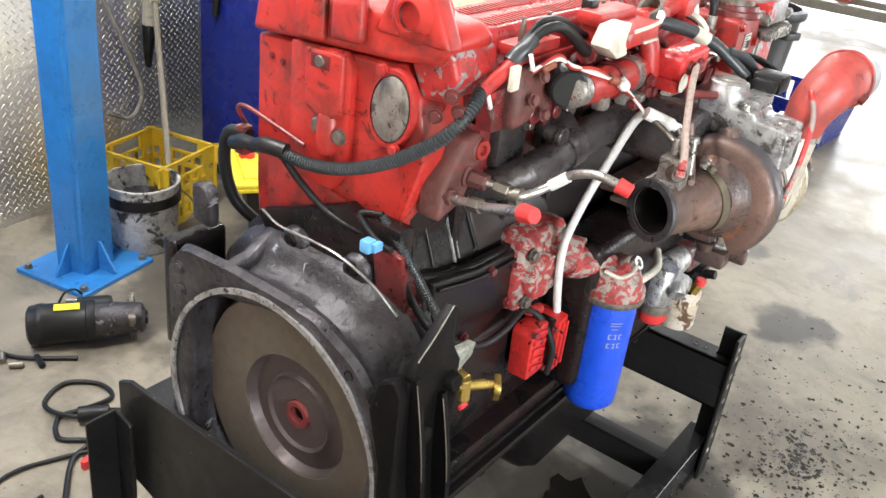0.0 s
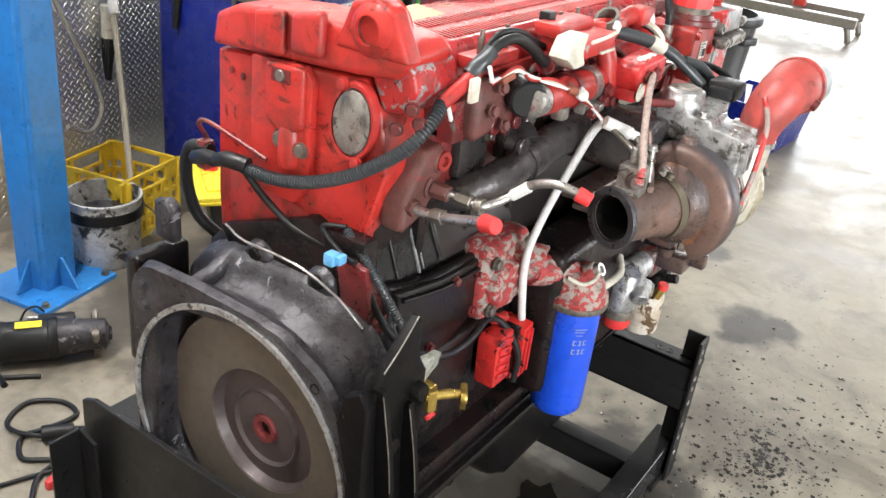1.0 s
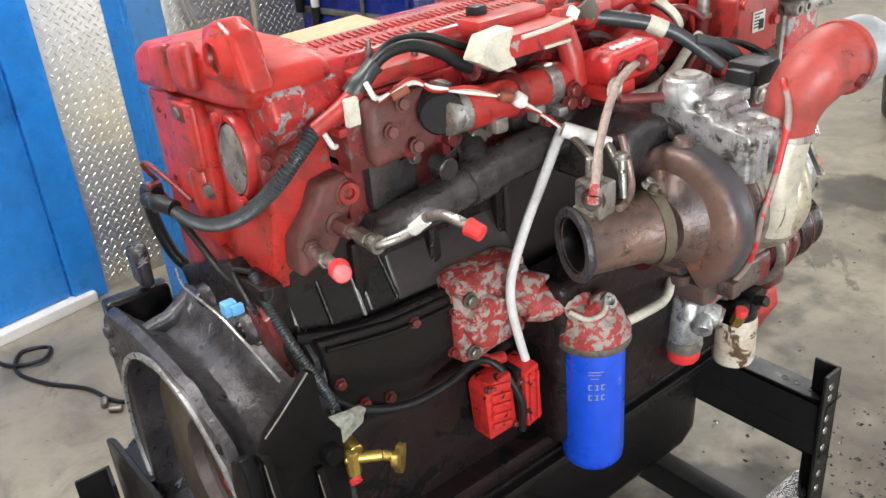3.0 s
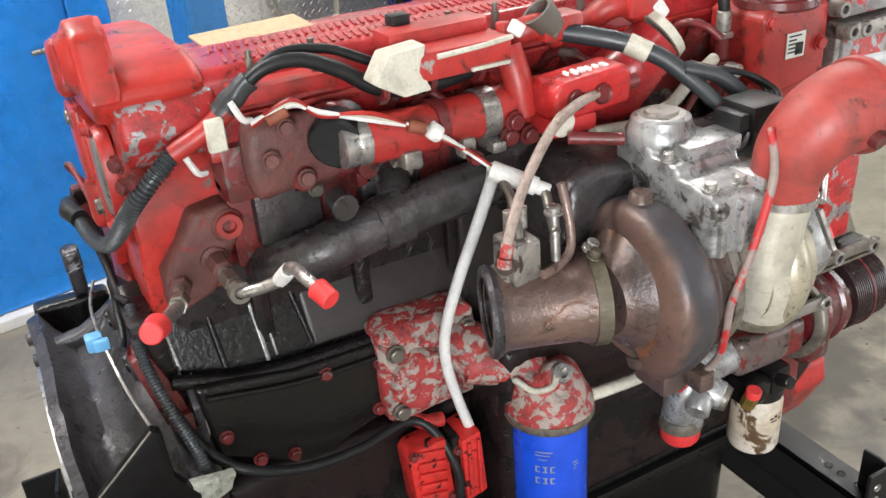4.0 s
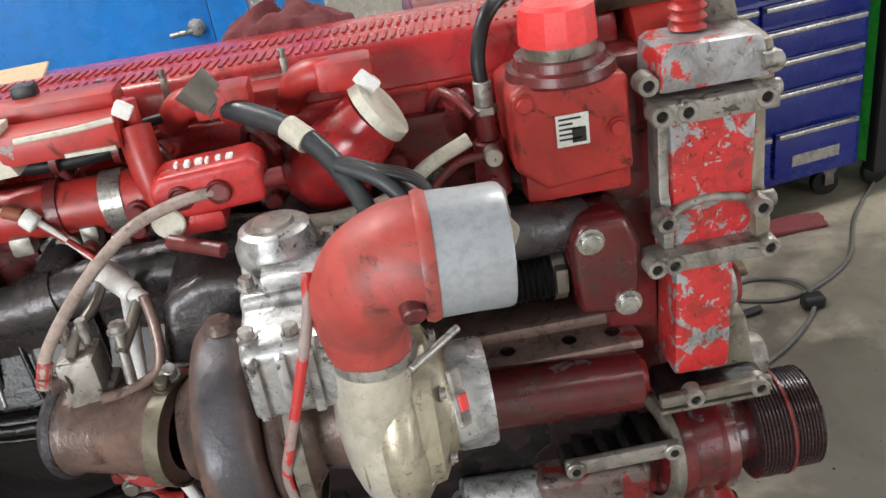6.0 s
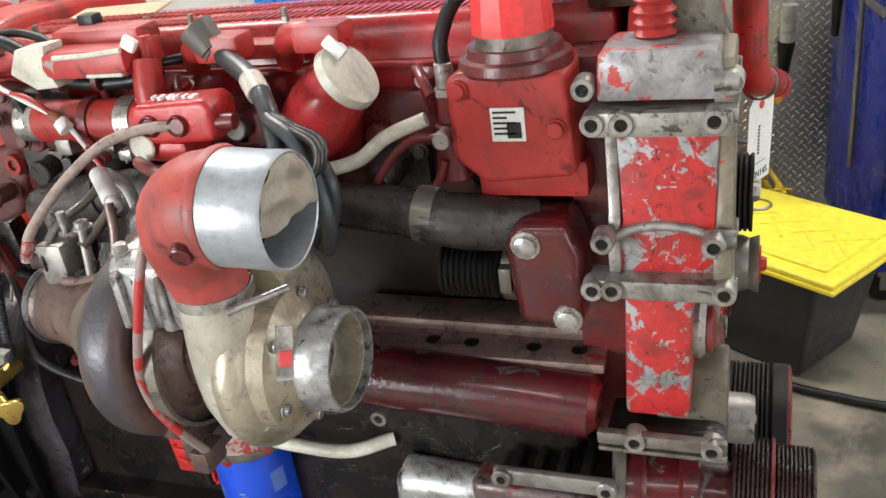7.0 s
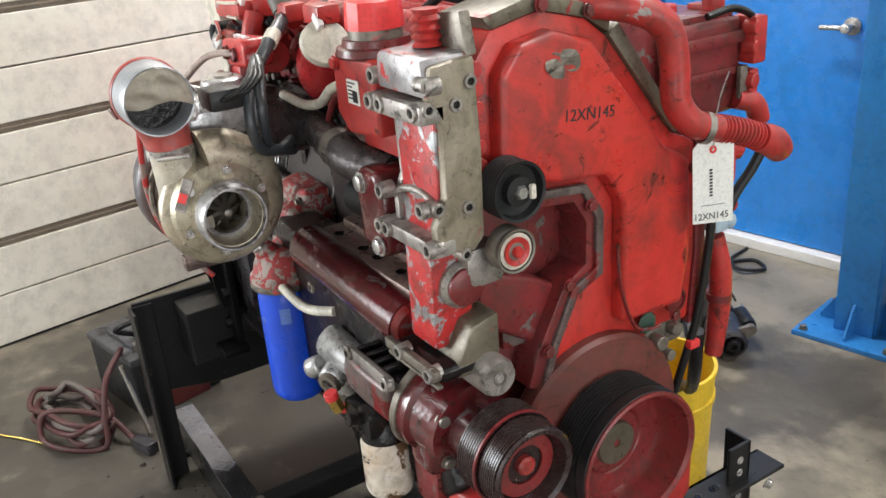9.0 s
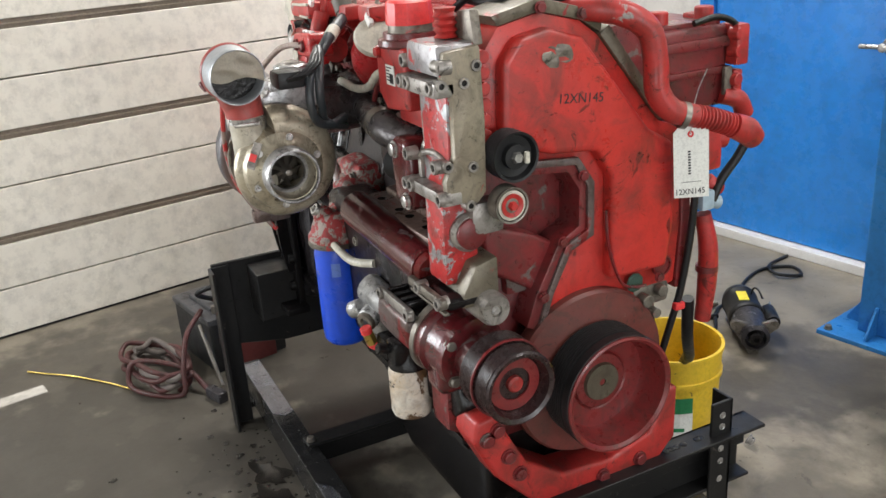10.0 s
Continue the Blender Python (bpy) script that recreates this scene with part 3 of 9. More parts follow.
# diamond plate along the wall, with its raised lugs
DP_A, DP_B, DP_TOP = DOOR_B + 0.145, 2.6, 1.20
plate = empty("diamond_plate_panel", RM @ Matrix.Translation(((DP_A + DP_B) / 2, -0.005, 0)), "aluminium diamond tread plate along the wall", "wall panel", kind="structure")
roomed(part("sheet", block((DP_A, -0.006, 0.02), (DP_B, 0.0, DP_TOP), 0.001, 1), PLATE, plate))
bm = bmesh.new()
step, half, wid, hgt = 0.036, 0.0135, 0.0042, 0.0022
rows = int((DP_TOP - 0.05) / step * 2)
cols = int((DP_B - DP_A - 0.04) / step)
for j in range(rows):
    for i in range(cols):
        cx, cz = DP_A + 0.02 + (i + 0.5 * (j % 2)) * step, 0.045 + j * step / 2
        s = 1 if j % 2 else -1
        d, w = Vector((0.72, 0, 0.69 * s)) * half, Vector((-0.69 * s, 0, 0.72)) * wid
        c = Vector((cx, -0.0061, cz))
        a, b, e, f = (bm.verts.new(v) for v in (c - d, c + w, c + d, c - w))
        t1, t2 = bm.verts.new(c - d * 0.55 - Vector((0, hgt, 0))), bm.verts.new(c + d * 0.55 - Vector((0, hgt, 0)))
        for fc in ((a, b, t1), (b, t2, t1), (b, e, t2), (e, f, t2), (f, t1, t2), (f, a, t1)):
            bm.faces.new(fc)
roomed(tagged(part("tread_lugs", bm, PLATE, plate), kind="stuff"))

# blue lift post with its base plate
post = empty("lift_post", (0.64, 1.77, 0), "blue painted steel post bolted to the floor", "post")
PM = Matrix.Translation((0.655, 1.765, 0)) @ pose(0, 0, 0, 0, 0, 11.5)
part("base_plate", moved(block((-0.175, -0.165, 0.0), (0.175, 0.165, 0.018), 0.003), PM), COL_BLUE, post)
col = moved(prism([(-0.068, -0.068), (0.068, -0.068), (0.068, -0.05), (0.075, -0.045), (0.075, 0.066), (-0.075, 0.066), (-0.075, -0.045), (-0.068, -0.05)], "z", 0.018, 3.6, 0.006), PM)
part("column", col, COL_BLUE, post)
for sx, sy in ((-1, 0), (1, 0), (0, -1)):
    g = prism([(0, 0.018), (0.075, 0.018), (0.075, 0.03), (0.012, 0.13), (0, 0.13)], "y", -0.005, 0.005, 0.001, 1)
    turn = {(-1, 0): 180, (1, 0): 0, (0, -1): -90}[(sx, sy)]
    part("gusset", moved(g, PM @ pose(0, 0, 0, 0, 0, turn) @ Matrix.Translation((0.068, 0, 0))), COL_BLUE, post)
for sx in (-1, 1):
    for sy in (-1, 1):
        part("anchor_bolt", moved(hexbolt((sx * 0.145, sy * 0.135, 0.018), (0, 0, 1), 0.012, 0.016), PM), STEEL_DIRTY, post)

# lamps on the ceiling
for u, n, watts in LAMPS:
    lamp = empty("ceiling_light", RM @ Matrix.Translation((u, n, CEIL)), "unseen long white tube light under the ceiling", "ceiling light", "ceiling lights")
    roomed(part("tray", block((u - 0.78, n - 0.16, 3.90), (u + 0.78, n + 0.16, CEIL), 0.01), WALL, lamp))


# ---- the engine ----
ENG = empty("diesel_engine", (0.55, 0, 0.22), "oily chipped red six-cylinder diesel engine on a black stand", "engine")
CY, CZ = 0.0, 0.672


def ep(name, bm, material, label="", smooth=35, parent=None):
    return part(name, bm, material, parent or ENG, label, smooth)


def bolts(name, spots, axis, r, h, material, parent):
    for s in spots:
        part(name, hexbolt(s, axis, r, h), material, parent, "", 30)


# flywheel housing: a square-shouldered bell with a round bore
def rounded_square(hw, lo, hi, cy, r, n=7, soft=0.0):
    out = []
    for sx, zz, a0 in ((1, hi, 0), (-1, hi, 90), (-1, lo, 180), (1, lo, 270)):
        q = r
        if sx < 0 and zz == hi:  # the corner beside the bracket follows the bore
            q = min(hw * 0.9, r + soft)
        cx, cz = cy + sx * (hw - q), zz - q if zz == hi else zz + q
        for k in range(n):
            a = radians(a0 + 90 * k / (n - 1))
            out.append((cx + q * math.cos(a), cz + q * math.sin(a)))
    return out


def bell():
    bm = bmesh.new()
    HX, HY, HZ, R = -0.062, 0.022, 0.668, 0.258
    shape = [(-0.062, 0.268, 0.40, 0.945, 0.07), (-0.045, 0.272, 0.40, 0.95, 0.07), (-0.03, 0.262, 0.41, 0.936, 0.10), (0.0, 0.252, 0.42, 0.922, 0.15), (0.03, 0.254, 0.42, 0.938, 0.17), (0.055, 0.262, 0.43, 0.974, 0.17), (0.08, 0.265, 0.43, 0.984, 0.16), (0.098, 0.258, 0.44, 0.972, 0.15), (0.125, 0.25, 0.45, 0.985, 0.13)]
    loops = []
    for x, hw, lo, hi, r in shape:
        loops.append([bm.verts.new((x, y, z)) for y, z in rounded_square(hw, lo, hi, HY, r, 7, 0.14 if x < 0.02 else 0.05)])
    n = len(loops[0])

    def circle(x, r):
        out = []
        for v in loops[0]:
            a = math.atan2(v.co.z - HZ, v.co.y - HY)
            out.append(bm.verts.new((x, HY + r * math.cos(a), HZ + r * math.sin(a))))
        return out

    bores = [circle(-0.062, R + 0.006), circle(-0.058, R), circle(-0.02, R - 0.002), circle(0.02, R - 0.02), circle(0.075, R - 0.03)]
    for a, b in zip(loops, loops[1:]):
        for i in range(n):
            bm.faces.new((a[i], a[(i + 1) % n], b[(i + 1) % n], b[i]))
    for a, b in zip([loops[0]] + bores, bores):
        for i in range(n):
            bm.faces.new((a[i], b[i], b[(i + 1) % n], a[(i + 1) % n]))
    bm.faces.new(bores[-1])
    bm.faces.new(loops[-1])
    subdivide(bm, 2)
    return roughen(roughen(roughen(bm, 0.007, 9), 0.0035, 22), 0.0016, 60)


hous = ep("flywheel_housing", bell(), HOUSING, "grimy dark iron flywheel housing", 50)
part("bore_lip", lathe([(0.2575, 0), (0.268, 0), (0.268, 0.006), (0.2575, 0.006)], (-0.0665, 0.022, 0.668), (1, 0, 0), 64, closed=True), ALU_BRIGHT, hous, "bright worn rim of the bore", 40)
for k in range(12):
    a = radians(k * 30 + 12)
    part("bolt_hole", lathe([(0.0, -0.002), (0.0065, -0.002), (0.0085, 0.0005), (0.0095, 0.0005), (0.0095, -0.003)], (-0.0625, 0.022 + 0.282 * math.cos(a), 0.668 + 0.282 * math.sin(a)), (-1, 0, 0), 14), OILY_AND_HOLLOW, hous, "", 30) if abs(math.cos(a)) < 0.93 and abs(math.sin(a)) < 0.9 else None
for y, z in ((0.255, 0.90), (0.25, 0.86)):
    part("corner_bolt", hexbolt((-0.063, y, z), (-1, 0, 0), 0.011, 0.010), HOUSING, hous, "", 30)
# humps and ribs along the top of the bell
for y, z in ((0.155, 0.945),):
    part("top_rib", roughen(subdivide(prism([(-0.04, z - 0.06), (-0.035, z - 0.004), (0.01, z + 0.002), (0.06, z + 0.03), (0.11, z + 0.04), (0.12, z - 0.05)], "y", y - 0.014, y + 0.014, 0.012, 4), 1), 0.003, 30), HOUSING, hous, "", 50)
part("front_flange", prism([(0.27, 0.93), (0.2, 1.0), (0.05, 1.014), (-0.06, 1.012), (-0.14, 0.99), (-0.175, 0.955), (-0.182, 0.60), (0.27, 0.60)], "x", 0.112, 0.128, 0.004), HOUSING, hous, "", 35)
part("flange_edge", tube([(0.1245, 0.2, 1.003), (0.1245, 0.08, 1.013), (0.1245, -0.05, 1.014), (0.1245, -0.14, 0.991), (0.1245, -0.176, 0.955), (0.1245, -0.183, 0.91)], 0.0013, 6), STEEL, hous, "bright worn edge", 60)
for y, z in ((0.09, 0.985), (-0.06, 0.988)):
    part("bolt_boss", roughen(subdivide(joined(rod((0.055, y, z - 0.012), (0.115, y, z), 0.032, 0.034, 20, 0.3), block((0.06, y - 0.034, z - 0.05), (0.115, y + 0.034, z - 0.01), 0.012, 3)), 1), 0.003, 30), HOUSING, hous, "", 50)
    part("bolt_pocket", rod((0.050, y, z - 0.002), (0.06, y, z), 0.014, 0.015), OILY_AND_HOLLOW, hous, "", 35)
for y in (-0.14, 0.01, 0.17):
    part("flange_bolt", hexbolt((0.111, y, 0.992), (-1, 0, 0), 0.011, 0.012), HOUSING, hous, "", 30)
# mount pads each side
pad = part("mount_pad", joined(block((-0.05, 0.285, 0.70), (0.075, 0.325, 0.935), 0.012, 3), block((-0.035, 0.322, 0.72), (0.06, 0.34, 0.90), 0.008)), OILY_AND_HOLLOW, hous, "black rear mount pad", 40)
for z in (0.745, 0.80, 0.865):
    part("pad_stud", rod((0.0, 0.332, z), (0.0, 0.352, z), 0.013), BLACK, hous, "", 30)
part("lug", joined(block((0.02, 0.27, 0.945), (0.045, 0.325, 1.025), 0.010, 3), rod((0.018, 0.297, 1.005), (0.047, 0.297, 1.005), 0.024)), HOUSING, hous, "", 40)
mnt = part("mount_bracket", joined(prism([(-0.060, 0.43), (-0.060, 0.895), (-0.030, 0.948), (0.046, 1.018), (0.058, 1.012), (0.060, 0.94), (0.085, 0.90), (0.088, 0.43)], "y", -0.282, -0.262, 0.005), block((-0.06, -0.335, 0.43), (0.12, -0.262, 0.452), 0.005), prism([(-0.284, 0.43), (-0.284, 0.90), (-0.268, 0.925), (-0.235, 0.905), (-0.222, 0.85), (-0.25, 0.75), (-0.254, 0.60), (-0.238, 0.43)], "x", -0.074, -0.05, 0.006, 3)), SOOT, hous, "oily black rear mounting bracket with curved ribs", 35)
# Thin pale tube draws a highlight along the bracket's upper edge.
part("worn_edge", tube([(-0.034, -0.281, 0.949), (0.005, -0.283, 0.984), (0.046, -0.281, 1.019)], 0.0014, 6), STEEL_DIRTY, mnt, "thin pale line for the edge highlight", 60)
for x0, top, low in ((-0.042, 0.925, 0.60), (0.035, 0.86, 0.56)):
    bm = bmesh.new()
    prev = None
    for k in range(13):
        f = k / 12
        z, dpt = top + (low - top) * f, 0.004 + 0.030 * math.sin(math.pi * min(1.0, 0.08 + 0.72 * f))
        x = x0 + 0.035 * f * f
        row = [bm.verts.new(c) for c in ((x - 0.006, -0.27, z), (x - 0.006, -0.28 - dpt, z), (x + 0.006, -0.28 - dpt, z), (x + 0.006, -0.27, z))]
        if prev:
            for i in range(4):
                bm.faces.new((prev[i], prev[(i + 1) % 4], row[(i + 1) % 4], row[i]))
        else:
            bm.faces.new(row)
        prev = row
    bm.faces.new(prev)
    edge = [(x0 + 0.035 * f * f - 0.006, -0.281 - 0.004 - 0.030 * math.sin(math.pi * min(1.0, 0.08 + 0.72 * f)), top + (low - top) * f) for f in (0.02, 0.15, 0.3, 0.45, 0.6)]
    part("rib", bevel(bm, 0.003, 2), SOOT, mnt, "", 40)
    # The rib's bright edge is a highlight built as a pale tube.
    part("worn_edge", tube(edge, 0.0013, 6), STEEL_DIRTY, mnt, "thin pale line for the edge highlight", 60)
for x, z in ((-0.03, 0.50), (0.045, 0.50), (-0.01, 0.80), (0.06, 0.87), (0.065, 0.60)):
    part("stud_boss", rod((x, -0.275, z), (x, -0.298, z), 0.02, 0.016), SOOT, mnt, "", 35)

RED_PILOT = mat("worn_pilot_red", (0.21, 0.025, 0.025), 0.45, second=(0.14, 0.04, 0.04), scale=30, grime=0.4)
# flywheel
fly = ep("flywheel", lathe([(0.0, 0.012), (0.026, 0.012), (0.03, 0.0), (0.072, 0.002), (0.078, -0.004), (0.082, 0.004), (0.118, 0.007), (0.126, -0.012), (0.17, -0.0135), (0.222, -0.012), (0.238, -0.010), (0.243, -0.002), (0.243, 0.03), (0, 0.03)], (0.0, CY, CZ), (1, 0, 0), 72), FLY_CENTRE, "grey-brown machined flywheel", 30)
part("friction_face", lathe([(0.127, 0), (0.236, 0), (0.236, 0.004), (0.127, 0.004)], (-0.0152, CY, CZ), (1, 0, 0), 72, closed=True), FLYWHEEL, fly, "tan clutch friction face with faint turning marks", 30)
part("pilot_bearing", lathe([(0.0165, 0.002), (0.018, -0.004), (0.027, -0.004), (0.029, 0.0), (0.029, 0.01), (0.0165, 0.012)], (-0.002, CY, CZ), (1, 0, 0), 32, closed=True), RED_PILOT, fly, "dull red pilot bearing ring", 30)
# Flat black disc in place of the dark inside the pilot bore.
part("pilot_bore", lathe([(0, 0.006), (0.0165, 0.006)], (0.001, CY, CZ), (1, 0, 0), 24), OILY_AND_HOLLOW, fly, "", None)
part("window_block", block((-0.015, 0.205, 0.60), (0.02, 0.252, 0.67), 0.012, 3), OILY_AND_HOLLOW, hous, "", 40)

# red rear gear housing and cam cover end
rear = ep("rear_gear_housing", roughen(subdivide(prism([(0.225, 0.96), (0.232, 1.05), (0.232, 1.322), (-0.09, 1.345), (-0.135, 1.30), (-0.155, 1.20), (-0.12, 1.08), (-0.11, 0.97)], "x", 0.098, 0.215, 0.010, 3), 0), 0.001, 20), RED_CLEAN, "bright red rear gear housing with a chipped lower edge", 35)
part("recess", prism([(0.19, 1.005), (0.19, 1.12), (0.02, 1.09), (-0.06, 1.06), (-0.06, 1.01)], "x", 0.088, 0.1, 0.004), RED, rear, "", 35)
part("lower_web", prism([(0.17, 0.955), (0.2, 1.0), (-0.02, 1.09), (-0.11, 1.05), (-0.11, 0.955)], "x", 0.07, 0.105, 0.008), BLOCK, rear, "", 35)
part("pad", prism([(0.135, 1.10), (0.135, 1.335), (0.015, 1.342), (-0.005, 1.32), (-0.005, 1.14), (0.03, 1.095)], "x", 0.083, 0.1, 0.006), RED_CLEAN, rear, "", 35)
part("boss_column", prism([(0.095, 1.24), (0.095, 1.335), (0.01, 1.338), (0.01, 1.235), (0.05, 1.215)], "x", 0.075, 0.09, 0.012, 3), RED_CLEAN, rear, "", 40)
# Thin raised block; its darker red stands for the shade of a recess.
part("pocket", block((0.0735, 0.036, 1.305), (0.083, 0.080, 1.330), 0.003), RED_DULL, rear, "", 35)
part("filler_plug", rod((0.079, 0.058, 1.3175), (0.070, 0.058, 1.3175), 0.011, 0.010), STEEL_DIRTY, rear, "", 30)
part("column", lathe([(0.019, 0), (0.022, 0.01), (0.022, 0.06), (0.018, 0.07), (0, 0.07)], (0.09, 0.045, 1.16), (0, 0, 1), 20), RED_CLEAN, rear, "", 40)
part("cover_plate", moved(lathe([(0, -0.006), (0.036, -0.006), (0.040, -0.003), (0.040, 0.004), (0.043, 0.004), (0.045, 0.010), (0, 0.010)], (0, 0, 0), (1, 0, 0), 36), Matrix.Translation((0.088, -0.086, 1.275)) @ pose(0, 0, 0, 8, 0, 0) @ Matrix.Diagonal((1, 0.94, 1.35, 1))), ALU, rear, "oval bare aluminium cover plate", 35)
part("cover_rim", moved(lathe([(0.043, -0.003), (0.048, -0.003), (0.050, 0.002), (0.050, 0.014), (0.043, 0.014)], (0, 0, 0), (1, 0, 0), 36, closed=True), Matrix.Translation((0.088, -0.086, 1.275)) @ pose(0, 0, 0, 8, 0, 0) @ Matrix.Diagonal((1, 0.94, 1.35, 1))), RED, rear, "", 40)
bolts("bolt", [(0.083, -0.068, 1.335), (0.083, -0.105, 1.212)], (-1, 0, 0), 0.009, 0.009, RED, rear)
bolts("bolt", [(0.098, 0.195, 1.29), (0.098, 0.168, 1.285), (0.098, 0.19, 1.17), (0.098, 0.14, 1.15)], (-1, 0, 0), 0.005, 0.004, RED_DULL, rear)
bolts("plug", [(0.084, 0.059, 1.207)], (-1, 0, 0), 0.014, 0.012, ALU_DIRT, rear)
bolts("bolt", [(0.084, 0.014, 1.198)], (-1, 0, 0), 0.011, 0.010, STEEL_DIRTY, rear)
ep("breather_pipe", tube([(0.085, 0.245, 1.15), (0.065, 0.245, 1.185), (0.068, 0.225, 1.193), (0.075, 0.15, 1.175), (0.078, 0.09, 1.16)], 0.0045, 8), RED_DULL, "thin red pipe along the gear housing", 60)
ep("breather_clip", joined(block((0.06, 0.225, 1.10), (0.085, 0.25, 1.155), 0.005), rod((0.06, 0.235, 1.12), (0.09, 0.235, 1.12), 0.012)), RED_DULL, "", 40)
# end of the cam cover, with the eye
cap_end = ep("cam_cover_end", prism([(0.235, 1.328), (0.225, 1.385), (0.175, 1.408), (0.06, 1.420), (-0.085, 1.424), (-0.16, 1.415), (-0.185, 1.395), (-0.165, 1.362), (-0.09, 1.352)], "x", 0.085, 0.215, 0.014, 3), RED_CLEAN, "raised red end of the cam cover with a lifting eye", 38)
part("raised_panel", prism([(0.12, 1.345), (0.12, 1.412), (0.055, 1.424), (0.055, 1.349)], "x", 0.072, 0.09, 0.010, 3), RED_CLEAN, cap_end, "", 40)
part("raised_panel", prism([(0.035, 1.36), (0.035, 1.425), (-0.03, 1.44), (-0.03, 1.365)], "x", 0.066, 0.09, 0.012, 3), RED, cap_end, "", 40)
part("lifting_lug", prism([(-0.045, 1.39), (-0.075, 1.465), (-0.118, 1.480), (-0.155, 1.464), (-0.192, 1.39)], "x", 0.080, 0.120, 0.010, 3), RED_CLEAN, cap_end, "", 40)
part("eye_boss", lathe([(0.022, -0.004), (0.026, -0.004), (0.044, 0.012), (0.046, 0.05), (0.022, 0.05)], (0.072, -0.118, 1.43), (1, 0, 0), 28, closed=True), RED_CLEAN, cap_end, "", 45)
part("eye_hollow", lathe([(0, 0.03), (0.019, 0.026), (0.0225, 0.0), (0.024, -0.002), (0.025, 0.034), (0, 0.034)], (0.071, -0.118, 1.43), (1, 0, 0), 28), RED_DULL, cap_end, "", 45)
part("shoulder", roughen(subdivide(prism([(-0.10, 1.355), (-0.15, 1.392), (-0.18, 1.385), (-0.195, 1.345), (-0.17, 1.305), (-0.13, 1.30)], "x", 0.105, 0.225, 0.012, 3), 0), 0.001, 20), RED_CHIP, cap_end, "red shoulder with bare metal chips", 40)
bolts("bolt", [(0.095, -0.195, 1.325), (0.11, -0.20, 1.30), (0.10, -0.165, 1.285)], (-1, -0.5, 0), 0.009, 0.009, RED_DULL, cap_end)

# block, head, cam cover
ep("cylinder_block", joined(block((0.12, -0.125, 0.55), (1.16, 0.2, 1.15), 0.02), block((0.115, -0.192, 0.55), (0.60, 0.1, 0.815), 0.03, 4), block((0.12, -0.235, 0.545), (1.16, 0.235, 0.585), 0.006)), BLOCK, "grimy engine block", 35)
for k in range(6):
    x = 0.24 + 0.155 * k
    ep("block_rib", prism([(x - 0.02, 0.58), (x + 0.02, 0.58), (x + 0.012, 1.1), (x - 0.012, 1.1)], "y", -0.140, -0.11, 0.008), BLOCK, "", 40)
ep("cylinder_head", joined(block((0.21, -0.18, 1.14), (1.16, 0.2, 1.27), 0.012), block((0.21, -0.20, 1.24), (1.16, 0.215, 1.315), 0.008)), RED_DULL, "dusty dark red cylinder head", 35)
cam_cover = ep("cam_cover", prism([(-0.185, 1.30), (-0.182, 1.345), (-0.172, 1.388), (-0.158, 1.402), (-0.05, 1.402), (0.05, 1.388), (0.2, 1.345), (0.215, 1.30)], "x", 0.20, 1.15, 0.008, 3), RED_GLOSS, "long bright red cam cover with ribbed edges", 38)
part("cover_flange", joined(block((0.2, -0.198, 1.298), (1.15, -0.17, 1.312), 0.004), block((0.2, -0.192, 1.342), (1.15, -0.178, 1.35), 0.003)), RED, cam_cover, "", 35)
bm = bmesh.new()
for k in range(74):
    x = 0.25 + k * 0.0118
    for y0, y1, z0, z1 in ((-0.150, -0.112, 1.4025, 1.4025), (-0.085, -0.052, 1.4025, 1.4025)):
        sk = 0.006
        c = [(x - 0.0022, y0, z0), (x + 0.0022, y0, z0), (x + 0.0022 + sk, y1, z1), (x - 0.0022 + sk, y1, z1)]
        lo = [bm.verts.new(p) for p in c]
        hi = [bm.verts.new((p[0], p[1] * 1.0, p[2] + 0.0018)) for p in c]
        bm.faces.new(hi)
        for i in range(4):
            bm.faces.new((lo[i], lo[(i + 1) % 4], hi[(i + 1) % 4], hi[i]))
tagged(part("grip_ribs", bm, RED, cam_cover, "two rows of short slanted ribs"), kind="stuff")
for x in (0.235, 0.62):
    part("ledge", block((x, -0.215, 1.365), (x + 0.13, -0.17, 1.385), 0.004), RED, cam_cover, "", 35)
for x in (0.262, 0.34, 0.53, 0.60, 0.74):
    part("clip", joined(block((x, -0.202, 1.385), (x + 0.008, -0.192, 1.415), 0.002), rod((x + 0.004, -0.197, 1.412), (x + 0.004, -0.197, 1.425), 0.004)), STEEL_DIRTY, cam_cover, "", 35)
part("black_marks", joined(block((0.205, -0.187, 1.352), (0.222, -0.181, 1.356), 0.0005, 1), block((0.212, -0.187, 1.34), (0.217, -0.181, 1.366), 0.0005, 1)), INK, cam_cover, "black hand-drawn mark")

# black cooler covers on the flank: the upper one leans back from the seam
def leaning(bm):
    for v in bm.verts:
        v.co.y += 0.33 * (v.co.z - 0.977)
    return bm


side = ep("oil_cooler_cover", joined(leaning(prism([(0.098, 1.083), (0.20, 1.076), (0.315, 1.066), (0.362, 1.052), (0.402, 1.01), (0.430, 0.955), (0.40, 0.952), (0.23, 0.955), (0.10, 0.978)], "y", -0.147, -0.08, 0.012, 4)),
                                     prism([(0.118, 0.99), (0.26, 0.966), (0.40, 0.962), (0.412, 0.95), (0.405, 0.84), (0.33, 0.818), (0.275, 0.788), (0.13, 0.868)], "y", -0.187, -0.11, 0.012, 4)), OILY_AND_HOLLOW, "black oil-wet cooler covers with bolted seams", 35)
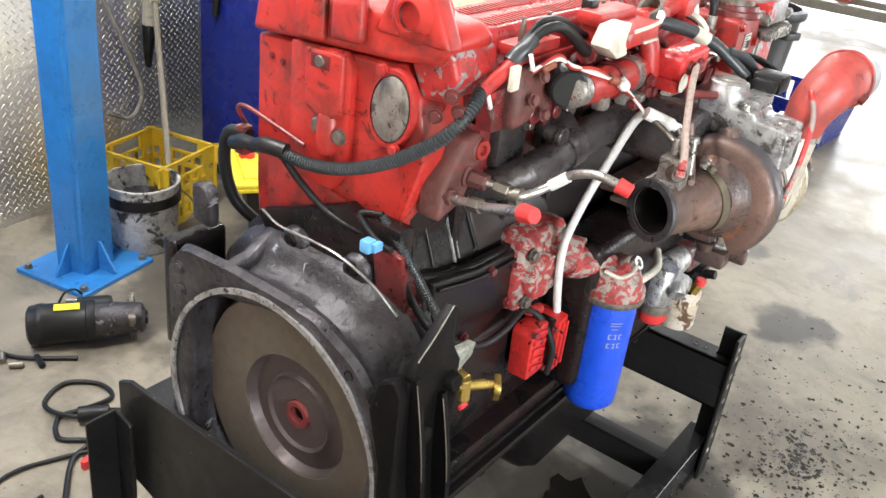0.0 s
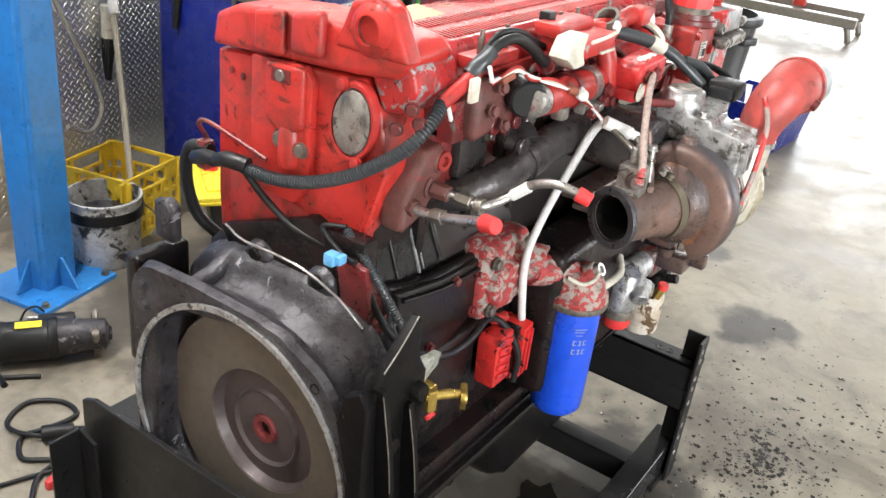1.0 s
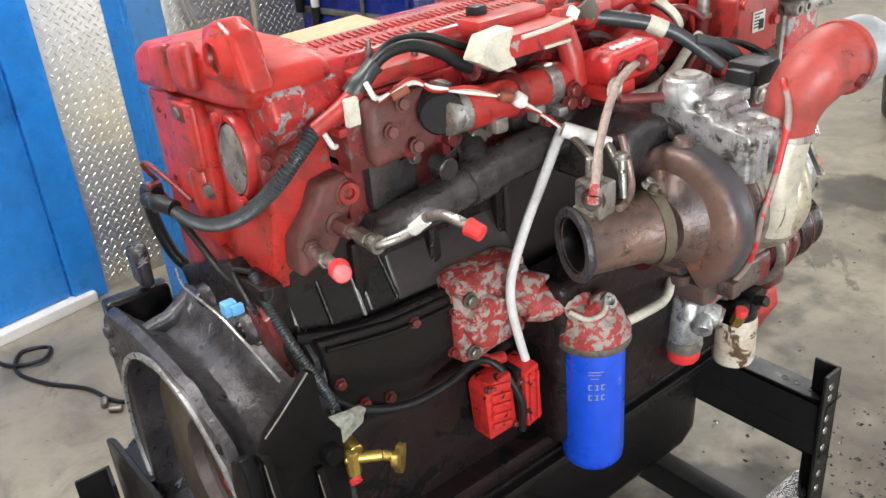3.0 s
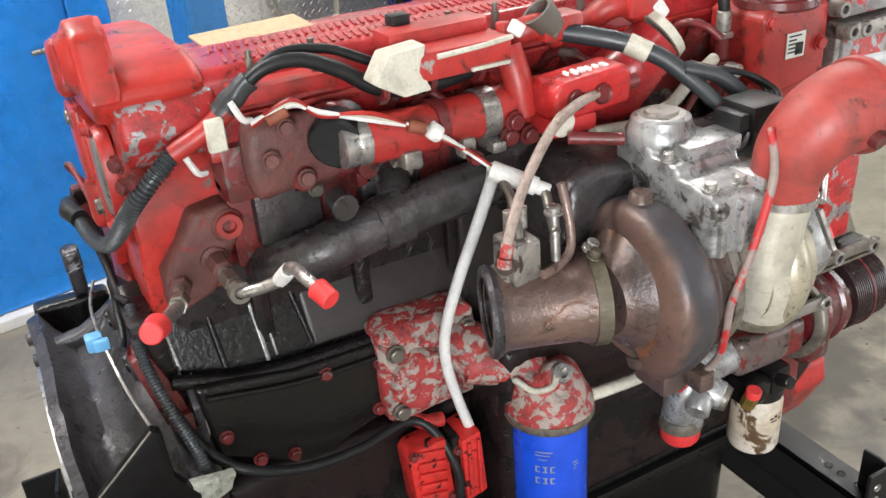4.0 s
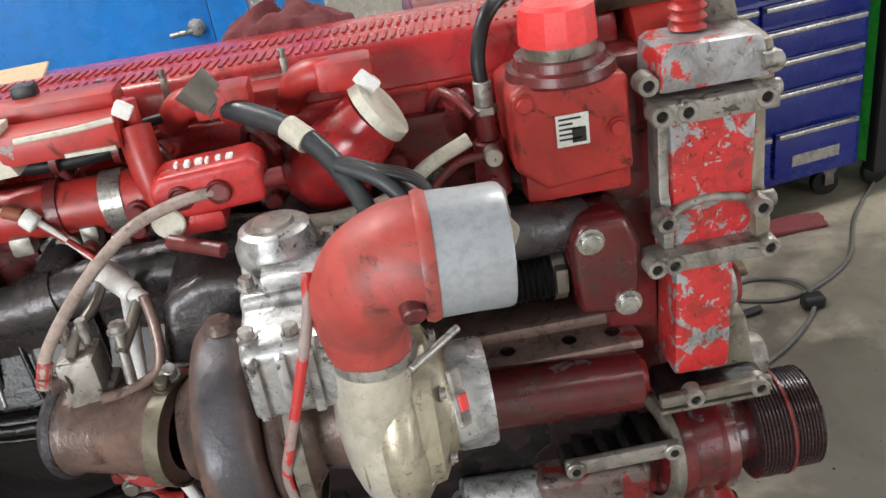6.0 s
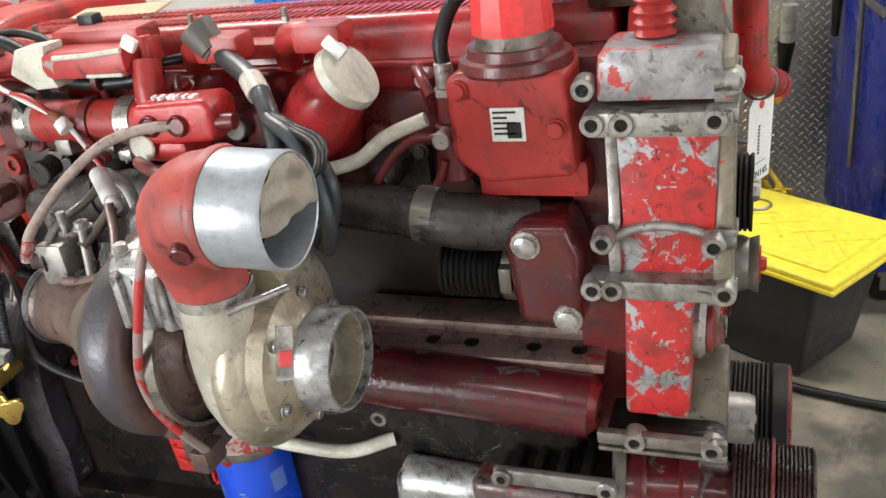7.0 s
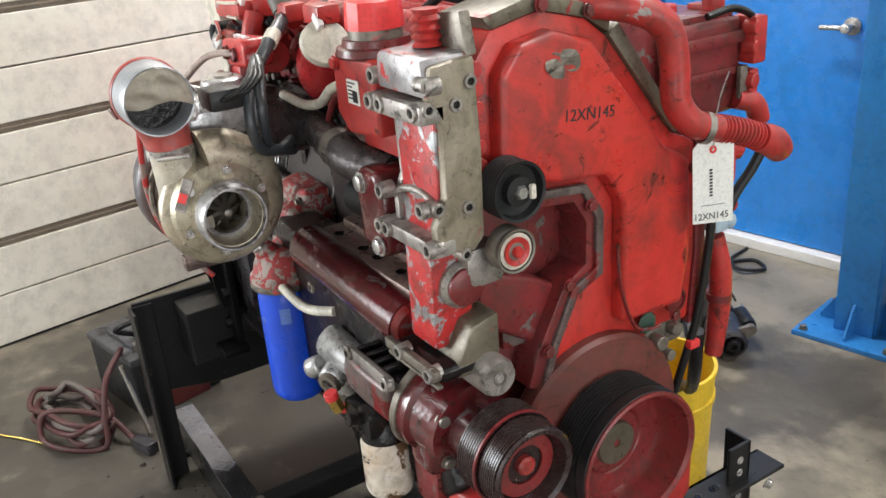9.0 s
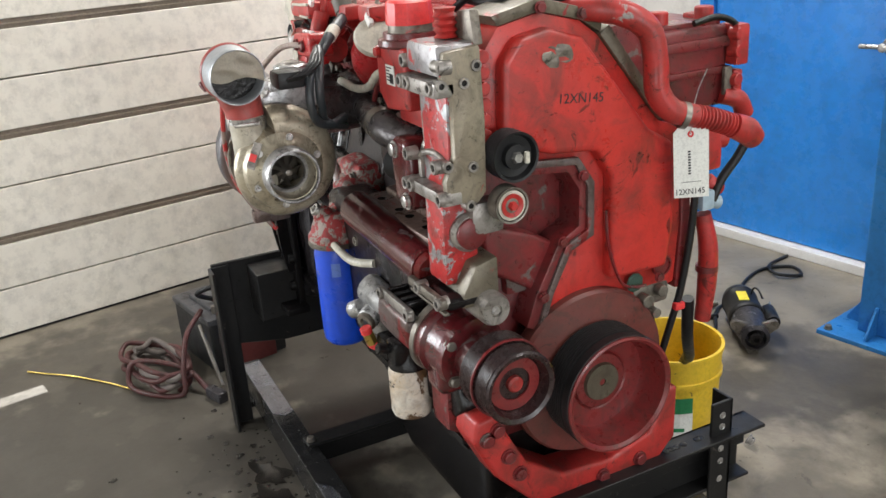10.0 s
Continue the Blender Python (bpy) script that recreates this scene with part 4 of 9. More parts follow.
DUSTY = mat("dusty_maroon_casting", (0.020, 0.015, 0.016), 0.42, second=(0.042, 0.030, 0.030), scale=6, third=(0.010, 0.009, 0.009), third_scale=14, third_cut=0.62, bump=0.12, bump_scale=40, rough_var=0.08, grime=0.4)
part("cover_end", leaning(roughen(prism([(0.292, 1.092), (0.40, 1.120), (0.56, 1.132), (0.565, 0.96), (0.50, 0.966), (0.300, 0.968)], "y", -0.150, -0.09, 0.010, 3), 0.002, 12)), DUSTY, side, "dusty brown end of the cover", 40)
part("side_panel", roughen(subdivide(prism([(0.555, 1.135), (1.03, 1.135), (1.045, 0.98), (0.98, 0.90), (0.555, 0.90)], "y", -0.146, -0.09, 0.012, 3), 1), 0.003, 9), DUSTY, side, "smooth dusty panel along the block", 45)
part("seam_bar", tube([(0.095, -0.158, 0.995), (0.18, -0.166, 0.972), (0.25, -0.168, 0.965), (0.33, -0.168, 0.962), (0.425, -0.166, 0.958)], 0.011, 10), OILY_AND_HOLLOW, side, "", 60)
part("seam_lip", tube([(0.13, -0.190, 0.972), (0.26, -0.190, 0.948), (0.40, -0.190, 0.942)], 0.004, 8), OILY_AND_HOLLOW, side, "", 60)
for x0, z0, x1, z1 in ((0.165, 1.075, 0.172, 0.985), (0.285, 1.068, 0.30, 0.98)):
    part("cover_rib", leaning(tube([(x0, -0.147, z0), (x1, -0.147, z1)], 0.005, 8)), OILY_AND_HOLLOW, side, "", 60)
# Bright beads stand in for pale glints on the wet cover.
for x0, x1, z0, z1, w in ((0.226, 0.232, 1.060, 0.975, 0.0035), (0.240, 0.246, 1.065, 0.978, 0.002), (0.106, 0.112, 1.06, 1.0, 0.0026)):
    part("glint_strip", leaning(tube([(x0, -0.1485, z0), (x0 + (x1 - x0) * 0.5, -0.149, (z0 + z1) / 2), (x1, -0.1485, z1)], w, 6)), ALU_BRIGHT, side, "bright bead standing for a glint on the cover", 60)
bolts("bolt", [(0.145, -0.187, 0.90), (0.185, -0.187, 0.842), (0.235, -0.187, 0.828), (0.30, -0.187, 0.945), (0.385, -0.187, 0.93), (0.375, -0.187, 0.85)], (0, -1, 0), 0.008, 0.010, RED_DULL, side)
ep("block_corner", prism([(0.10, 1.09), (0.13, 0.80), (0.10, 0.80), (0.07, 1.0), (0.06, 1.09)], "y", -0.15, -0.06, 0.01), BLOCK, "oil-blackened block corner", 35)
ep("plug_plate", joined(prism([(0.05, 1.05), (0.075, 1.055), (0.105, 0.97), (0.115, 0.90), (0.085, 0.90), (0.07, 0.96)], "y", -0.165, -0.10, 0.006), block((0.08, -0.175, 0.90), (0.112, -0.12, 0.95), 0.006)), RED_DULL, "grimy red corner plate", 35)
# crusted filter mount and its neighbours
ep("filter_mount", roughen(subdivide(joined(block((0.378, -0.212, 0.82), (0.545, -0.13, 0.99), 0.03, 3), rod((0.44, -0.18, 0.90), (0.44, -0.232, 0.90), 0.05), rod((0.50, -0.18, 0.93), (0.53, -0.255, 0.92), 0.042)), 1), 0.006, 40), RED_CRUST, "flaking red filter mount crusted with grey dirt", 60)
bolts("bolt", [(0.40, -0.214, 0.955), (0.52, -0.214, 0.96), (0.40, -0.214, 0.85)], (0, -1, 0), 0.011, 0.012, STEEL_DIRTY, ENG)

# sump
pan = ep("oil_pan", roughen(subdivide(joined(prism([(0.10, 0.55), (1.16, 0.55), (1.16, 0.53), (0.10, 0.53)], "y", -0.245, 0.245, 0.006),
                                   prism([(0.12, 0.535), (1.145, 0.535), (1.14, 0.25), (1.08, 0.215), (0.68, 0.215), (0.60, 0.26), (0.575, 0.36), (0.50, 0.42), (0.12, 0.44)], "y", -0.19, 0.19, 0.045, 4)), 0), 0.001, 20), OILY_AND_HOLLOW, "black wet oil pan", 40)
part("rail", joined(block((0.10, -0.262, 0.522), (1.16, -0.236, 0.54), 0.004), block((0.10, -0.252, 0.505), (1.16, -0.244, 0.512), 0.002)), OILY_AND_HOLLOW, pan, "", 35)
for k in range(9):
    part("pan_bolt", hexbolt((0.15 + 0.118 * k, -0.25, 0.521), (0, 0, -1), 0.009, 0.012), OILY_AND_HOLLOW, pan, "", 30)


# front gear cover
fc = ep("front_cover", prism([(-0.215, 1.20), (-0.212, 1.345), (-0.175, 1.395), (-0.09, 1.412), (0.0, 1.388), (0.04, 1.358), (0.172, 1.19), (0.188, 1.172), (0.222, 1.158), (0.245, 1.145), (0.252, 0.94), (0.24, 0.805), (0.10, 0.78), (-0.08, 0.80), (-0.085, 0.86), (-0.04, 0.95), (0.012, 0.972), (0.014, 1.075), (-0.018, 1.126), (-0.09, 1.135), (-0.20, 1.16)], "x", 1.165, 1.232, 0.006, 2), RED_CLEAN, "bright red front gear cover, scuffed near the top", 35)
part("raised_face", prism([(-0.188, 1.205), (-0.182, 1.335), (-0.15, 1.375), (-0.085, 1.386), (-0.012, 1.362), (0.145, 1.165), (0.205, 1.13), (0.212, 0.955), (0.195, 0.86), (0.05, 0.865), (0.052, 1.085), (0.018, 1.142), (-0.08, 1.152), (-0.165, 1.178)], "x", 1.225, 1.262, 0.014, 4), RED_CLEAN, fc, "", 40)
part("cover_edge", joined(prism([(0.04, 1.358), (0.172, 1.19), (0.188, 1.172), (0.205, 1.18), (0.06, 1.375)], "x", 1.13, 1.24, 0.004), prism([(-0.175, 1.395), (-0.09, 1.412), (0.0, 1.388), (0.045, 1.36), (0.05, 1.385), (0.0, 1.412), (-0.09, 1.437), (-0.19, 1.415)], "x", 1.12, 1.235, 0.005)), OLIVE, fc, "grimy olive metal flange round the cover", 35)
part("side_flange", prism([(0.245, 1.145), (0.252, 0.94), (0.24, 0.79), (0.265, 0.79), (0.278, 0.94), (0.268, 1.15)], "x", 1.14, 1.236, 0.004), RED_DULL, fc, "", 35)
part("inner_flange", prism([(-0.115, 0.79), (-0.085, 0.86), (-0.04, 0.95), (0.012, 0.972), (0.014, 1.075), (-0.018, 1.126), (-0.12, 1.137), (-0.12, 1.115), (-0.035, 1.105), (-0.01, 1.065), (-0.012, 0.99), (-0.06, 0.965), (-0.115, 0.865), (-0.14, 0.80)], "x", 1.16, 1.240, 0.004), RED_DULL, fc, "", 35)
part("window_lip", prism([(-0.100, 0.80), (-0.078, 0.862), (-0.034, 0.944), (0.020, 0.966), (0.022, 1.078), (-0.014, 1.133), (-0.12, 1.144), (-0.12, 1.130), (-0.022, 1.119), (0.006, 1.070), (0.004, 0.981), (-0.047, 0.958), (-0.092, 0.866), (-0.115, 0.80)], "x", 1.234, 1.2475, 0.003), ALU_GREASE, fc, "thin brown greasy lip", 35)
bolts("bolt", [(1.246, -0.005, 1.095), (1.246, -0.055, 0.968), (1.246, -0.102, 0.86), (1.236, 0.205, 1.195), (1.236, 0.24, 1.10), (1.262, 0.175, 0.842), (1.24, 0.0, 1.40), (1.24, -0.09, 1.42)], (1, 0, 0), 0.009, 0.008, RED_DULL, fc)
part("cover_plug", lathe([(0, 0), (0.02, 0), (0.02, 0.004), (0.024, 0.004), (0.024, -0.004)], (1.245, 0.195, 0.858), (1, 0, 0), 24), RED_DULL, fc, "", 35)
for k in range(6):
    z = 1.21 + k * 0.028
    part("edge_lug", joined(rod((1.205, -0.214, z), (1.252, -0.216, z), 0.012), block((1.20, -0.225, z - 0.009), (1.24, -0.205, z + 0.009), 0.004)), RED, fc, "", 40)
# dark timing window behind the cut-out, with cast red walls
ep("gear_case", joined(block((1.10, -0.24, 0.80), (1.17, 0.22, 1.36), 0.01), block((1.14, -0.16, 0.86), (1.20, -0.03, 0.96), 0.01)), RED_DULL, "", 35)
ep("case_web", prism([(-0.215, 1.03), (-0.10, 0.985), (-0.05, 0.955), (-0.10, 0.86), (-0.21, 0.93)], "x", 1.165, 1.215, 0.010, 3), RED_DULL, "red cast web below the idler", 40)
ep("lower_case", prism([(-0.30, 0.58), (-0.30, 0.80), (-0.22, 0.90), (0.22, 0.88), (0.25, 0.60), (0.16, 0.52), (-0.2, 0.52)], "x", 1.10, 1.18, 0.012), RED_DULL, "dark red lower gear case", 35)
ep("case_studs", joined(block((1.15, 0.13, 0.765), (1.235, 0.225, 0.815), 0.01), rod((1.235, 0.15, 0.79), (1.262, 0.15, 0.79), 0.014), rod((1.235, 0.195, 0.80), (1.255, 0.195, 0.80), 0.013), rod((1.235, 0.175, 0.755), (1.26, 0.175, 0.755), 0.011)), ALU_DIRT, "", 40)
part("green_stain", moved(lathe([(0, 0), (0.022, 0), (0.018, 0.003), (0, 0.004)], (0, 0, 0), (1, 0, 0), 9), Matrix.Translation((1.245, 0.125, 0.835)) @ pose(0, 0, 0, 20, 0, 0)), mat("coolant_stain", (0.03, 0.07, 0.05), 0.5, second=(0.06, 0.08, 0.06), scale=30), fc, "dark green coolant stain")
part("scuff", roughen(moved(lathe([(0, 0.0008), (0.02, 0.0012), (0.034, 0.0002)], (0, 0, 0), (1, 0, 0), 15), Matrix.Translation((1.2625, -0.07, 1.335)) @ Matrix.Diagonal((1, 1, 0.6, 1))), 0.004, 60), ALU_DIRT, fc, "patch of bare metal where the paint is worn")
part("drip_line", tube([(1.265, 0.035, 1.02), (1.266, 0.042, 0.94), (1.268, 0.07, 0.86), (1.262, 0.11, 0.835), (1.262, 0.14, 0.832)], 0.0035, 6), RED_DULL, fc, "", 60)


def writing(text, size, m, material, parent, name="writing"):
    cu = bpy.data.curves.new(name, "FONT")
    cu.body, cu.size, cu.extrude = text, size, 0.0003
    tmp = bpy.data.objects.new(name, cu)
    me = bpy.data.meshes.new_from_object(tmp)
    bpy.data.objects.remove(tmp)
    me.transform(m)
    me.materials.append(material)
    ob = new(name, me)
    ob.parent = parent
    ob.matrix_parent_inverse = parent.matrix_world.inverted()
    return ob


FACE_X = Matrix(((0, 0, 1, 0), (1, 0, 0, 0), (0, 1, 0, 0), (0, 0, 0, 1)))
writing("12XN145", 0.026, Matrix.Translation((1.2628, -0.072, 1.248)) @ pose(0, 0, 0, -6, 0, 0) @ FACE_X, INK, fc, "marker_writing")

RED_PULLEY = mat("pulley_red_paint", (0.22, 0.022, 0.022), 0.34, second=(0.11, 0.025, 0.025), scale=14, bump=0.06, grime=0.5)
# crank damper and pulleys
damp = ep("crank_damper", lathe([(0, 0.0), (0.165, 0.0), (0.182, 0.008), (0.186, 0.014), (0.186, 0.044), (0.180, 0.052), (0.140, 0.056), (0.12, 0.060), (0.10, 0.062), (0, 0.062)], (1.205, CY + 0.006, CZ - 0.01), (1, 0, 0), 72), mat("brown_red_damper", (0.19, 0.036, 0.03), 0.45, second=(0.085, 0.035, 0.027), scale=9, mix=0.9, third=(0.26, 0.22, 0.19), third_scale=14, third_cut=0.72, bump=0.1, grime=0.5), "dull red crank damper wheel", 30)
prof = [(0.085, 0.0), (0.106, 0.0), (0.114, 0.006)]
for k in range(9):
    prof += [(0.118, 0.012 + k * 0.0066), (0.118, 0.0148 + k * 0.0066), (0.1135, 0.0164 + k * 0.0066)]
prof += [(0.118, 0.074), (0.118, 0.094), (0.114, 0.097), (0.109, 0.094), (0.104, 0.03), (0.085, 0.028)]
PULLEY_FIT = Matrix.Translation((1.262, CY + 0.003, CZ - 0.012)) @ Matrix.Diagonal((1, 1.083, 1.083, 1))
part("belt_track", moved(lathe(prof, (0, 0, 0), (1, 0, 0), 72, closed=True), PULLEY_FIT), RUBBER, damp, "black grooved belt track", 25)
part("pulley_bowl", moved(lathe([(0, 0.034), (0.030, 0.034), (0.032, 0.030), (0.055, 0.028), (0.058, 0.022), (0.062, 0.026), (0.095, 0.030), (0.103, 0.045), (0.106, 0.0955), (0.112, 0.101), (0.1165, 0.099), (0.1165, 0.09)], (0, 0, 0), (1, 0, 0), 72), PULLEY_FIT), RED_PULLEY, damp, "red dished pulley", 35)
part("hub_disc", lathe([(0, -0.004), (0.006, -0.004), (0.008, 0.003), (0.040, 0.003), (0.043, -0.006)], (1.296, CY + 0.003, CZ - 0.012), (1, 0, 0), 40), OLIVE, damp, "greasy brown hub plate", 35)


def belt_pulley(name, at, r, w, grooves, material, label, hub=None, hub_mat=None):
    prof = [(r * 0.55, 0), (r * 0.9, 0)]
    for k in range(grooves):
        a = w * (0.06 + 0.86 * k / grooves)
        prof += [(r, a), (r, a + w * 0.35 / grooves), (r - 0.0035, a + w * 0.6 / grooves)]
    prof += [(r, w * 0.94), (r, w), (r * 0.9, w * 0.98), (r * 0.82, w * 0.72), (r * 0.5, w * 0.68), (r * 0.48, w * 0.95), (r * 0.2, w * 0.97), (0, w * 0.97)]
    p = ep(name, lathe([(0, 0)] + prof, at, (1, 0, 0), 48), material, label, 28)
    if hub:
        part("hub", lathe([(0, 0), (hub, 0), (hub, 0.008), (hub * 0.8, 0.012), (0, 0.012)], (at[0] + w * 0.9, at[1], at[2]), (1, 0, 0), 6 if hub < 0.012 else 24), hub_mat, p, "", 30)
    return p


p1 = belt_pulley("idler_pulley", (1.258, -0.186, 1.176), 0.046, 0.045, 7, RUBBER, "black grooved idler pulley with a pale bolt", 0.011, STEEL)
part("paint_dab", block((1.302, -0.172, 1.163), (1.311, -0.163, 1.185), 0.003), CREAM, p1, "dab of white paint")
p2 = belt_pulley("tensioner_pulley", (1.278, -0.204, 1.092), 0.034, 0.034, 1, STEEL_DIRTY, "smooth tensioner pulley with a red and white face", 0.009, RED)
part("face_ring", lathe([(0.012, 0.002), (0.028, 0.002), (0.028, -0.01), (0.012, -0.01)], (1.308, -0.204, 1.092), (1, 0, 0), 32, closed=True), CREAM, p2, "pale worn ring", 30)
part("face_disc", lathe([(0, 0.0), (0.014, 0), (0.019, 0.003), (0.022, 0.0035), (0.022, -0.004)], (1.3105, -0.204, 1.092), (1, 0, 0), 32), RED, p2, "", 30)
ten = ep("belt_tensioner", joined(lathe([(0, 0), (0.036, 0), (0.038, 0.006), (0.038, 0.035), (0.032, 0.042), (0, 0.044)], (1.215, -0.262, 1.036), (1, 0, 0), 36), block((1.225, -0.264, 1.03), (1.27, -0.196, 1.095), 0.012)), ALU, "grey and red spring tensioner", 35)
part("tensioner_cap", lathe([(0, 0), (0.03, 0), (0.03, 0.006), (0.02, 0.010), (0, 0.010)], (1.258, -0.262, 1.036), (1, 0, 0), 32), RED_DULL, ten, "", 35)
p3 = belt_pulley("drive_pulley", (1.288, -0.243, 0.765), 0.079, 0.05, 8, GROOVE, "wide dark oily grooved drive pulley", 0.013, CAP)
part("second_track", lathe([(0.06, 0)] + [q for k in range(8) for q in ((0.074, 0.004 + 0.005 * k), (0.074, 0.0065 + 0.005 * k), (0.0708, 0.0078 + 0.005 * k))] + [(0.074, 0.046), (0.07, 0.049), (0.062, 0.046), (0.055, 0.02), (0.04, 0.018), (0.0, 0.018)], (1.338, -0.243, 0.765), (1, 0, 0), 48), GROOVE, p3, "", 28)
part("red_ring", lathe([(0.033, 0), (0.050, 0), (0.054, 0.004), (0.033, 0.004)], (1.3575, -0.243, 0.765), (1, 0, 0), 40, closed=True), RED_PULLEY, p3, "", 30)
part("hub_cap", lathe([(0.016, -0.004), (0.016, 0.008), (0.012, 0.012), (0, 0.012)], (1.3575, -0.243, 0.765), (1, 0, 0), 24), RED, p3, "red hub nut", 30)
part("edge_ring", lathe([(0.077, 0), (0.0805, 0), (0.0805, 0.004), (0.077, 0.004)], (1.335, -0.243, 0.765), (1, 0, 0), 48, closed=True), RED_DULL, p3, "", 30)
puck = ep("pump_boss", lathe([(0, 0), (0.032, 0), (0.032, 0.07), (0.028, 0.078), (0.012, 0.078), (0.011, 0.074), (0, 0.074)], (1.235, -0.247, 0.896), (1, 0, 0), 32), ALU, "grey round boss with a centre bolt", 35)
part("centre_bolt", hexbolt((1.309, -0.247, 0.896), (1, 0, 0), 0.006, 0.006), STEEL, puck, "", 30)

# aluminium accessory bracket with flaking red paint
tower = ep("accessory_bracket", joined(
    prism([(1.160, 1.125), (1.158, 1.16), (1.170, 1.19), (1.166, 1.31), (1.272, 1.31), (1.268, 1.19), (1.275, 1.16), (1.272, 1.125)], "y", -0.304, -0.235, 0.006),
    prism([(1.165, 0.935), (1.170, 1.115), (1.245, 1.115), (1.240, 0.935)], "y", -0.311, -0.240, 0.008)), RED_CHIP, "cast aluminium accessory bracket with flaking red paint", 38)
part("top_cap", prism([(1.150, 1.330), (1.153, 1.378), (1.165, 1.384), (1.270, 1.382), (1.284, 1.330)], "y", -0.318, -0.235, 0.008), ALU_CHIP, tower, "bare grey cap with remnants of red paint", 38)
part("bracket_side", prism([(-0.316, 1.328), (-0.310, 1.372), (-0.240, 1.378), (-0.236, 1.25), (-0.240, 1.12), (-0.258, 1.10), (-0.318, 1.112), (-0.320, 1.15), (-0.300, 1.19), (-0.298, 1.29)], "x", 1.266, 1.286, 0.006), BRACKET_TAN, tower, "tan stained face of the bracket", 38)
part("edge_rib", prism([(-0.312, 1.13), (-0.312, 1.17), (-0.298, 1.20), (-0.300, 1.31), (-0.26, 1.31), (-0.26, 1.13)], "x", 1.154, 1.168, 0.004), ALU, tower, "", 38)
part("arch_bar", tube([(1.155, -0.312, 1.170), (1.18, -0.306, 1.182), (1.215, -0.304, 1.187), (1.25, -0.306, 1.182), (1.275, -0.312, 1.170)], 0.006, 10), ALU, tower, "", 60)
part("cross_bar", block((1.140, -0.332, 1.297), (1.286, -0.290, 1.324), 0.005), ALU, tower, "bare aluminium cross bar", 38)
part("foot_bar", block((1.132, -0.330, 1.106), (1.288, -0.290, 1.130), 0.005), ALU, tower, "", 38)
part("lower_bracket", joined(prism([(1.140, 0.900), (1.145, 0.924), (1.27, 0.926), (1.284, 0.92), (1.282, 0.904), (1.20, 0.893)], "y", -0.330, -0.262, 0.006)), OILY_AND_HOLLOW, tower, "oily black lower bracket", 38)
part("bracket_web", prism([(-0.300, 0.92), (-0.268, 0.98), (-0.222, 0.99), (-0.222, 0.90), (-0.300, 0.90)], "x", 1.20, 1.282, 0.006), OLIVE, tower, "oily tan web", 38)
part("lower_edge", joined(block((1.135, -0.345, 0.912), (1.285, -0.332, 0.930), 0.004), block((1.135, -0.340, 0.898), (1.285, -0.330, 0.904), 0.002)), ALU_DIRT, tower, "worn bare edge bar", 38)
part("top_fin", prism([(1.19, 1.375), (1.215, 1.43), (1.262, 1.435), (1.275, 1.375)], "y", -0.246, -0.226, 0.006), ALU_DIRT, tower, "", 38)
part("red_bellows", lathe([(0, 0)] + [q for k in range(4) for q in ((0.022, 0.004 + 0.012 * k), (0.016, 0.010 + 0.012 * k))] + [(0.02, 0.054), (0, 0.056)], (1.205, -0.262, 1.382), (0, 0, 1), 22), RED, tower, "red ribbed boot", 50)
for x, y, z in ((1.138, -0.328, 1.345), (1.282, -0.322, 1.348), (1.148, -0.344, 1.312), (1.178, -0.344, 1.312), (1.268, -0.344, 1.314), (1.152, -0.334, 1.177), (1.268, -0.334, 1.176), (1.138, -0.339, 1.118), (1.160, -0.339, 1.119), (1.279, -0.339, 1.120), (1.18, -0.348, 0.920), (1.268, -0.348, 0.918)):
    y = -0.3185 if 1.34 < z < 1.35 else -0.345 if z < 1.0 else max(y, -0.332)
    boss = part("bolt_boss", socket_bolt((x, y, z), (0, -1, 0), 0.0125, 0.004), ALU, tower, "bored bolt boss", 35)
    part("bore", lathe([(0, 0), (0.0064, 0)], (x, y - 0.0012, z), (0, -1, 0), 16), OILY_AND_HOLLOW, boss, "", None)
for y, z in ((-0.325, 1.35), (-0.25, 1.345), (-0.322, 1.318), (-0.275, 1.318), (-0.315, 1.178), (-0.266, 1.17), (-0.325, 1.118), (-0.275, 1.10)):
    boss = part("bolt_boss", socket_bolt((1.287, max(y, -0.318), z), (1, 0, 0), 0.010, 0.003), ALU, tower, "", 35)
    part("bore", lathe([(0, 0), (0.0054, 0)], (1.2878, max(y, -0.318), z), (1, 0, 0), 16), OILY_AND_HOLLOW, boss, "", None)

# thermostat housing and filler neck
th = ep("thermostat_housing", joined(prism([(0.985, 1.265), (0.985, 1.355), (1.0, 1.365), (1.12, 1.36), (1.123, 1.245), (1.02, 1.235)], "y", -0.308, -0.2, 0.008, 3), block((1.0, -0.275, 1.205), (1.13, -0.19, 1.25), 0.008)), RED, "red thermostat housing", 38)
part("neck_flange", lathe([(0.0, 0), (0.062, 0), (0.064, 0.004), (0.062, 0.014), (0.054, 0.016), (0.052, 0.026), (0, 0.026)], (1.055, -0.262, 1.358), (0, 0, 1), 40), RED_DULL, th, "", 35)
part("neck", lathe([(0, 0), (0.043, 0), (0.041, 0.03), (0, 0.03)], (1.055, -0.262, 1.382), (0, 0, 1), 36), ALU_DIRT, th, "grey filler neck", 35)
part("dust_cap", lathe([(0, 0.044), (0.036, 0.044), (0.043, 0.040), (0.0455, 0.012), (0.0455, 0.0), (0.043, 0.0)], (1.055, -0.262, 1.398), (0, 0, 1), 12), CAP, th, "faceted red plastic dust cap", 25)
stk = part("sticker", block((1.034, -0.3105, 1.287), (1.072, -0.3085, 1.325), 0.0005, 1), PAPER, th, "small square white data sticker")
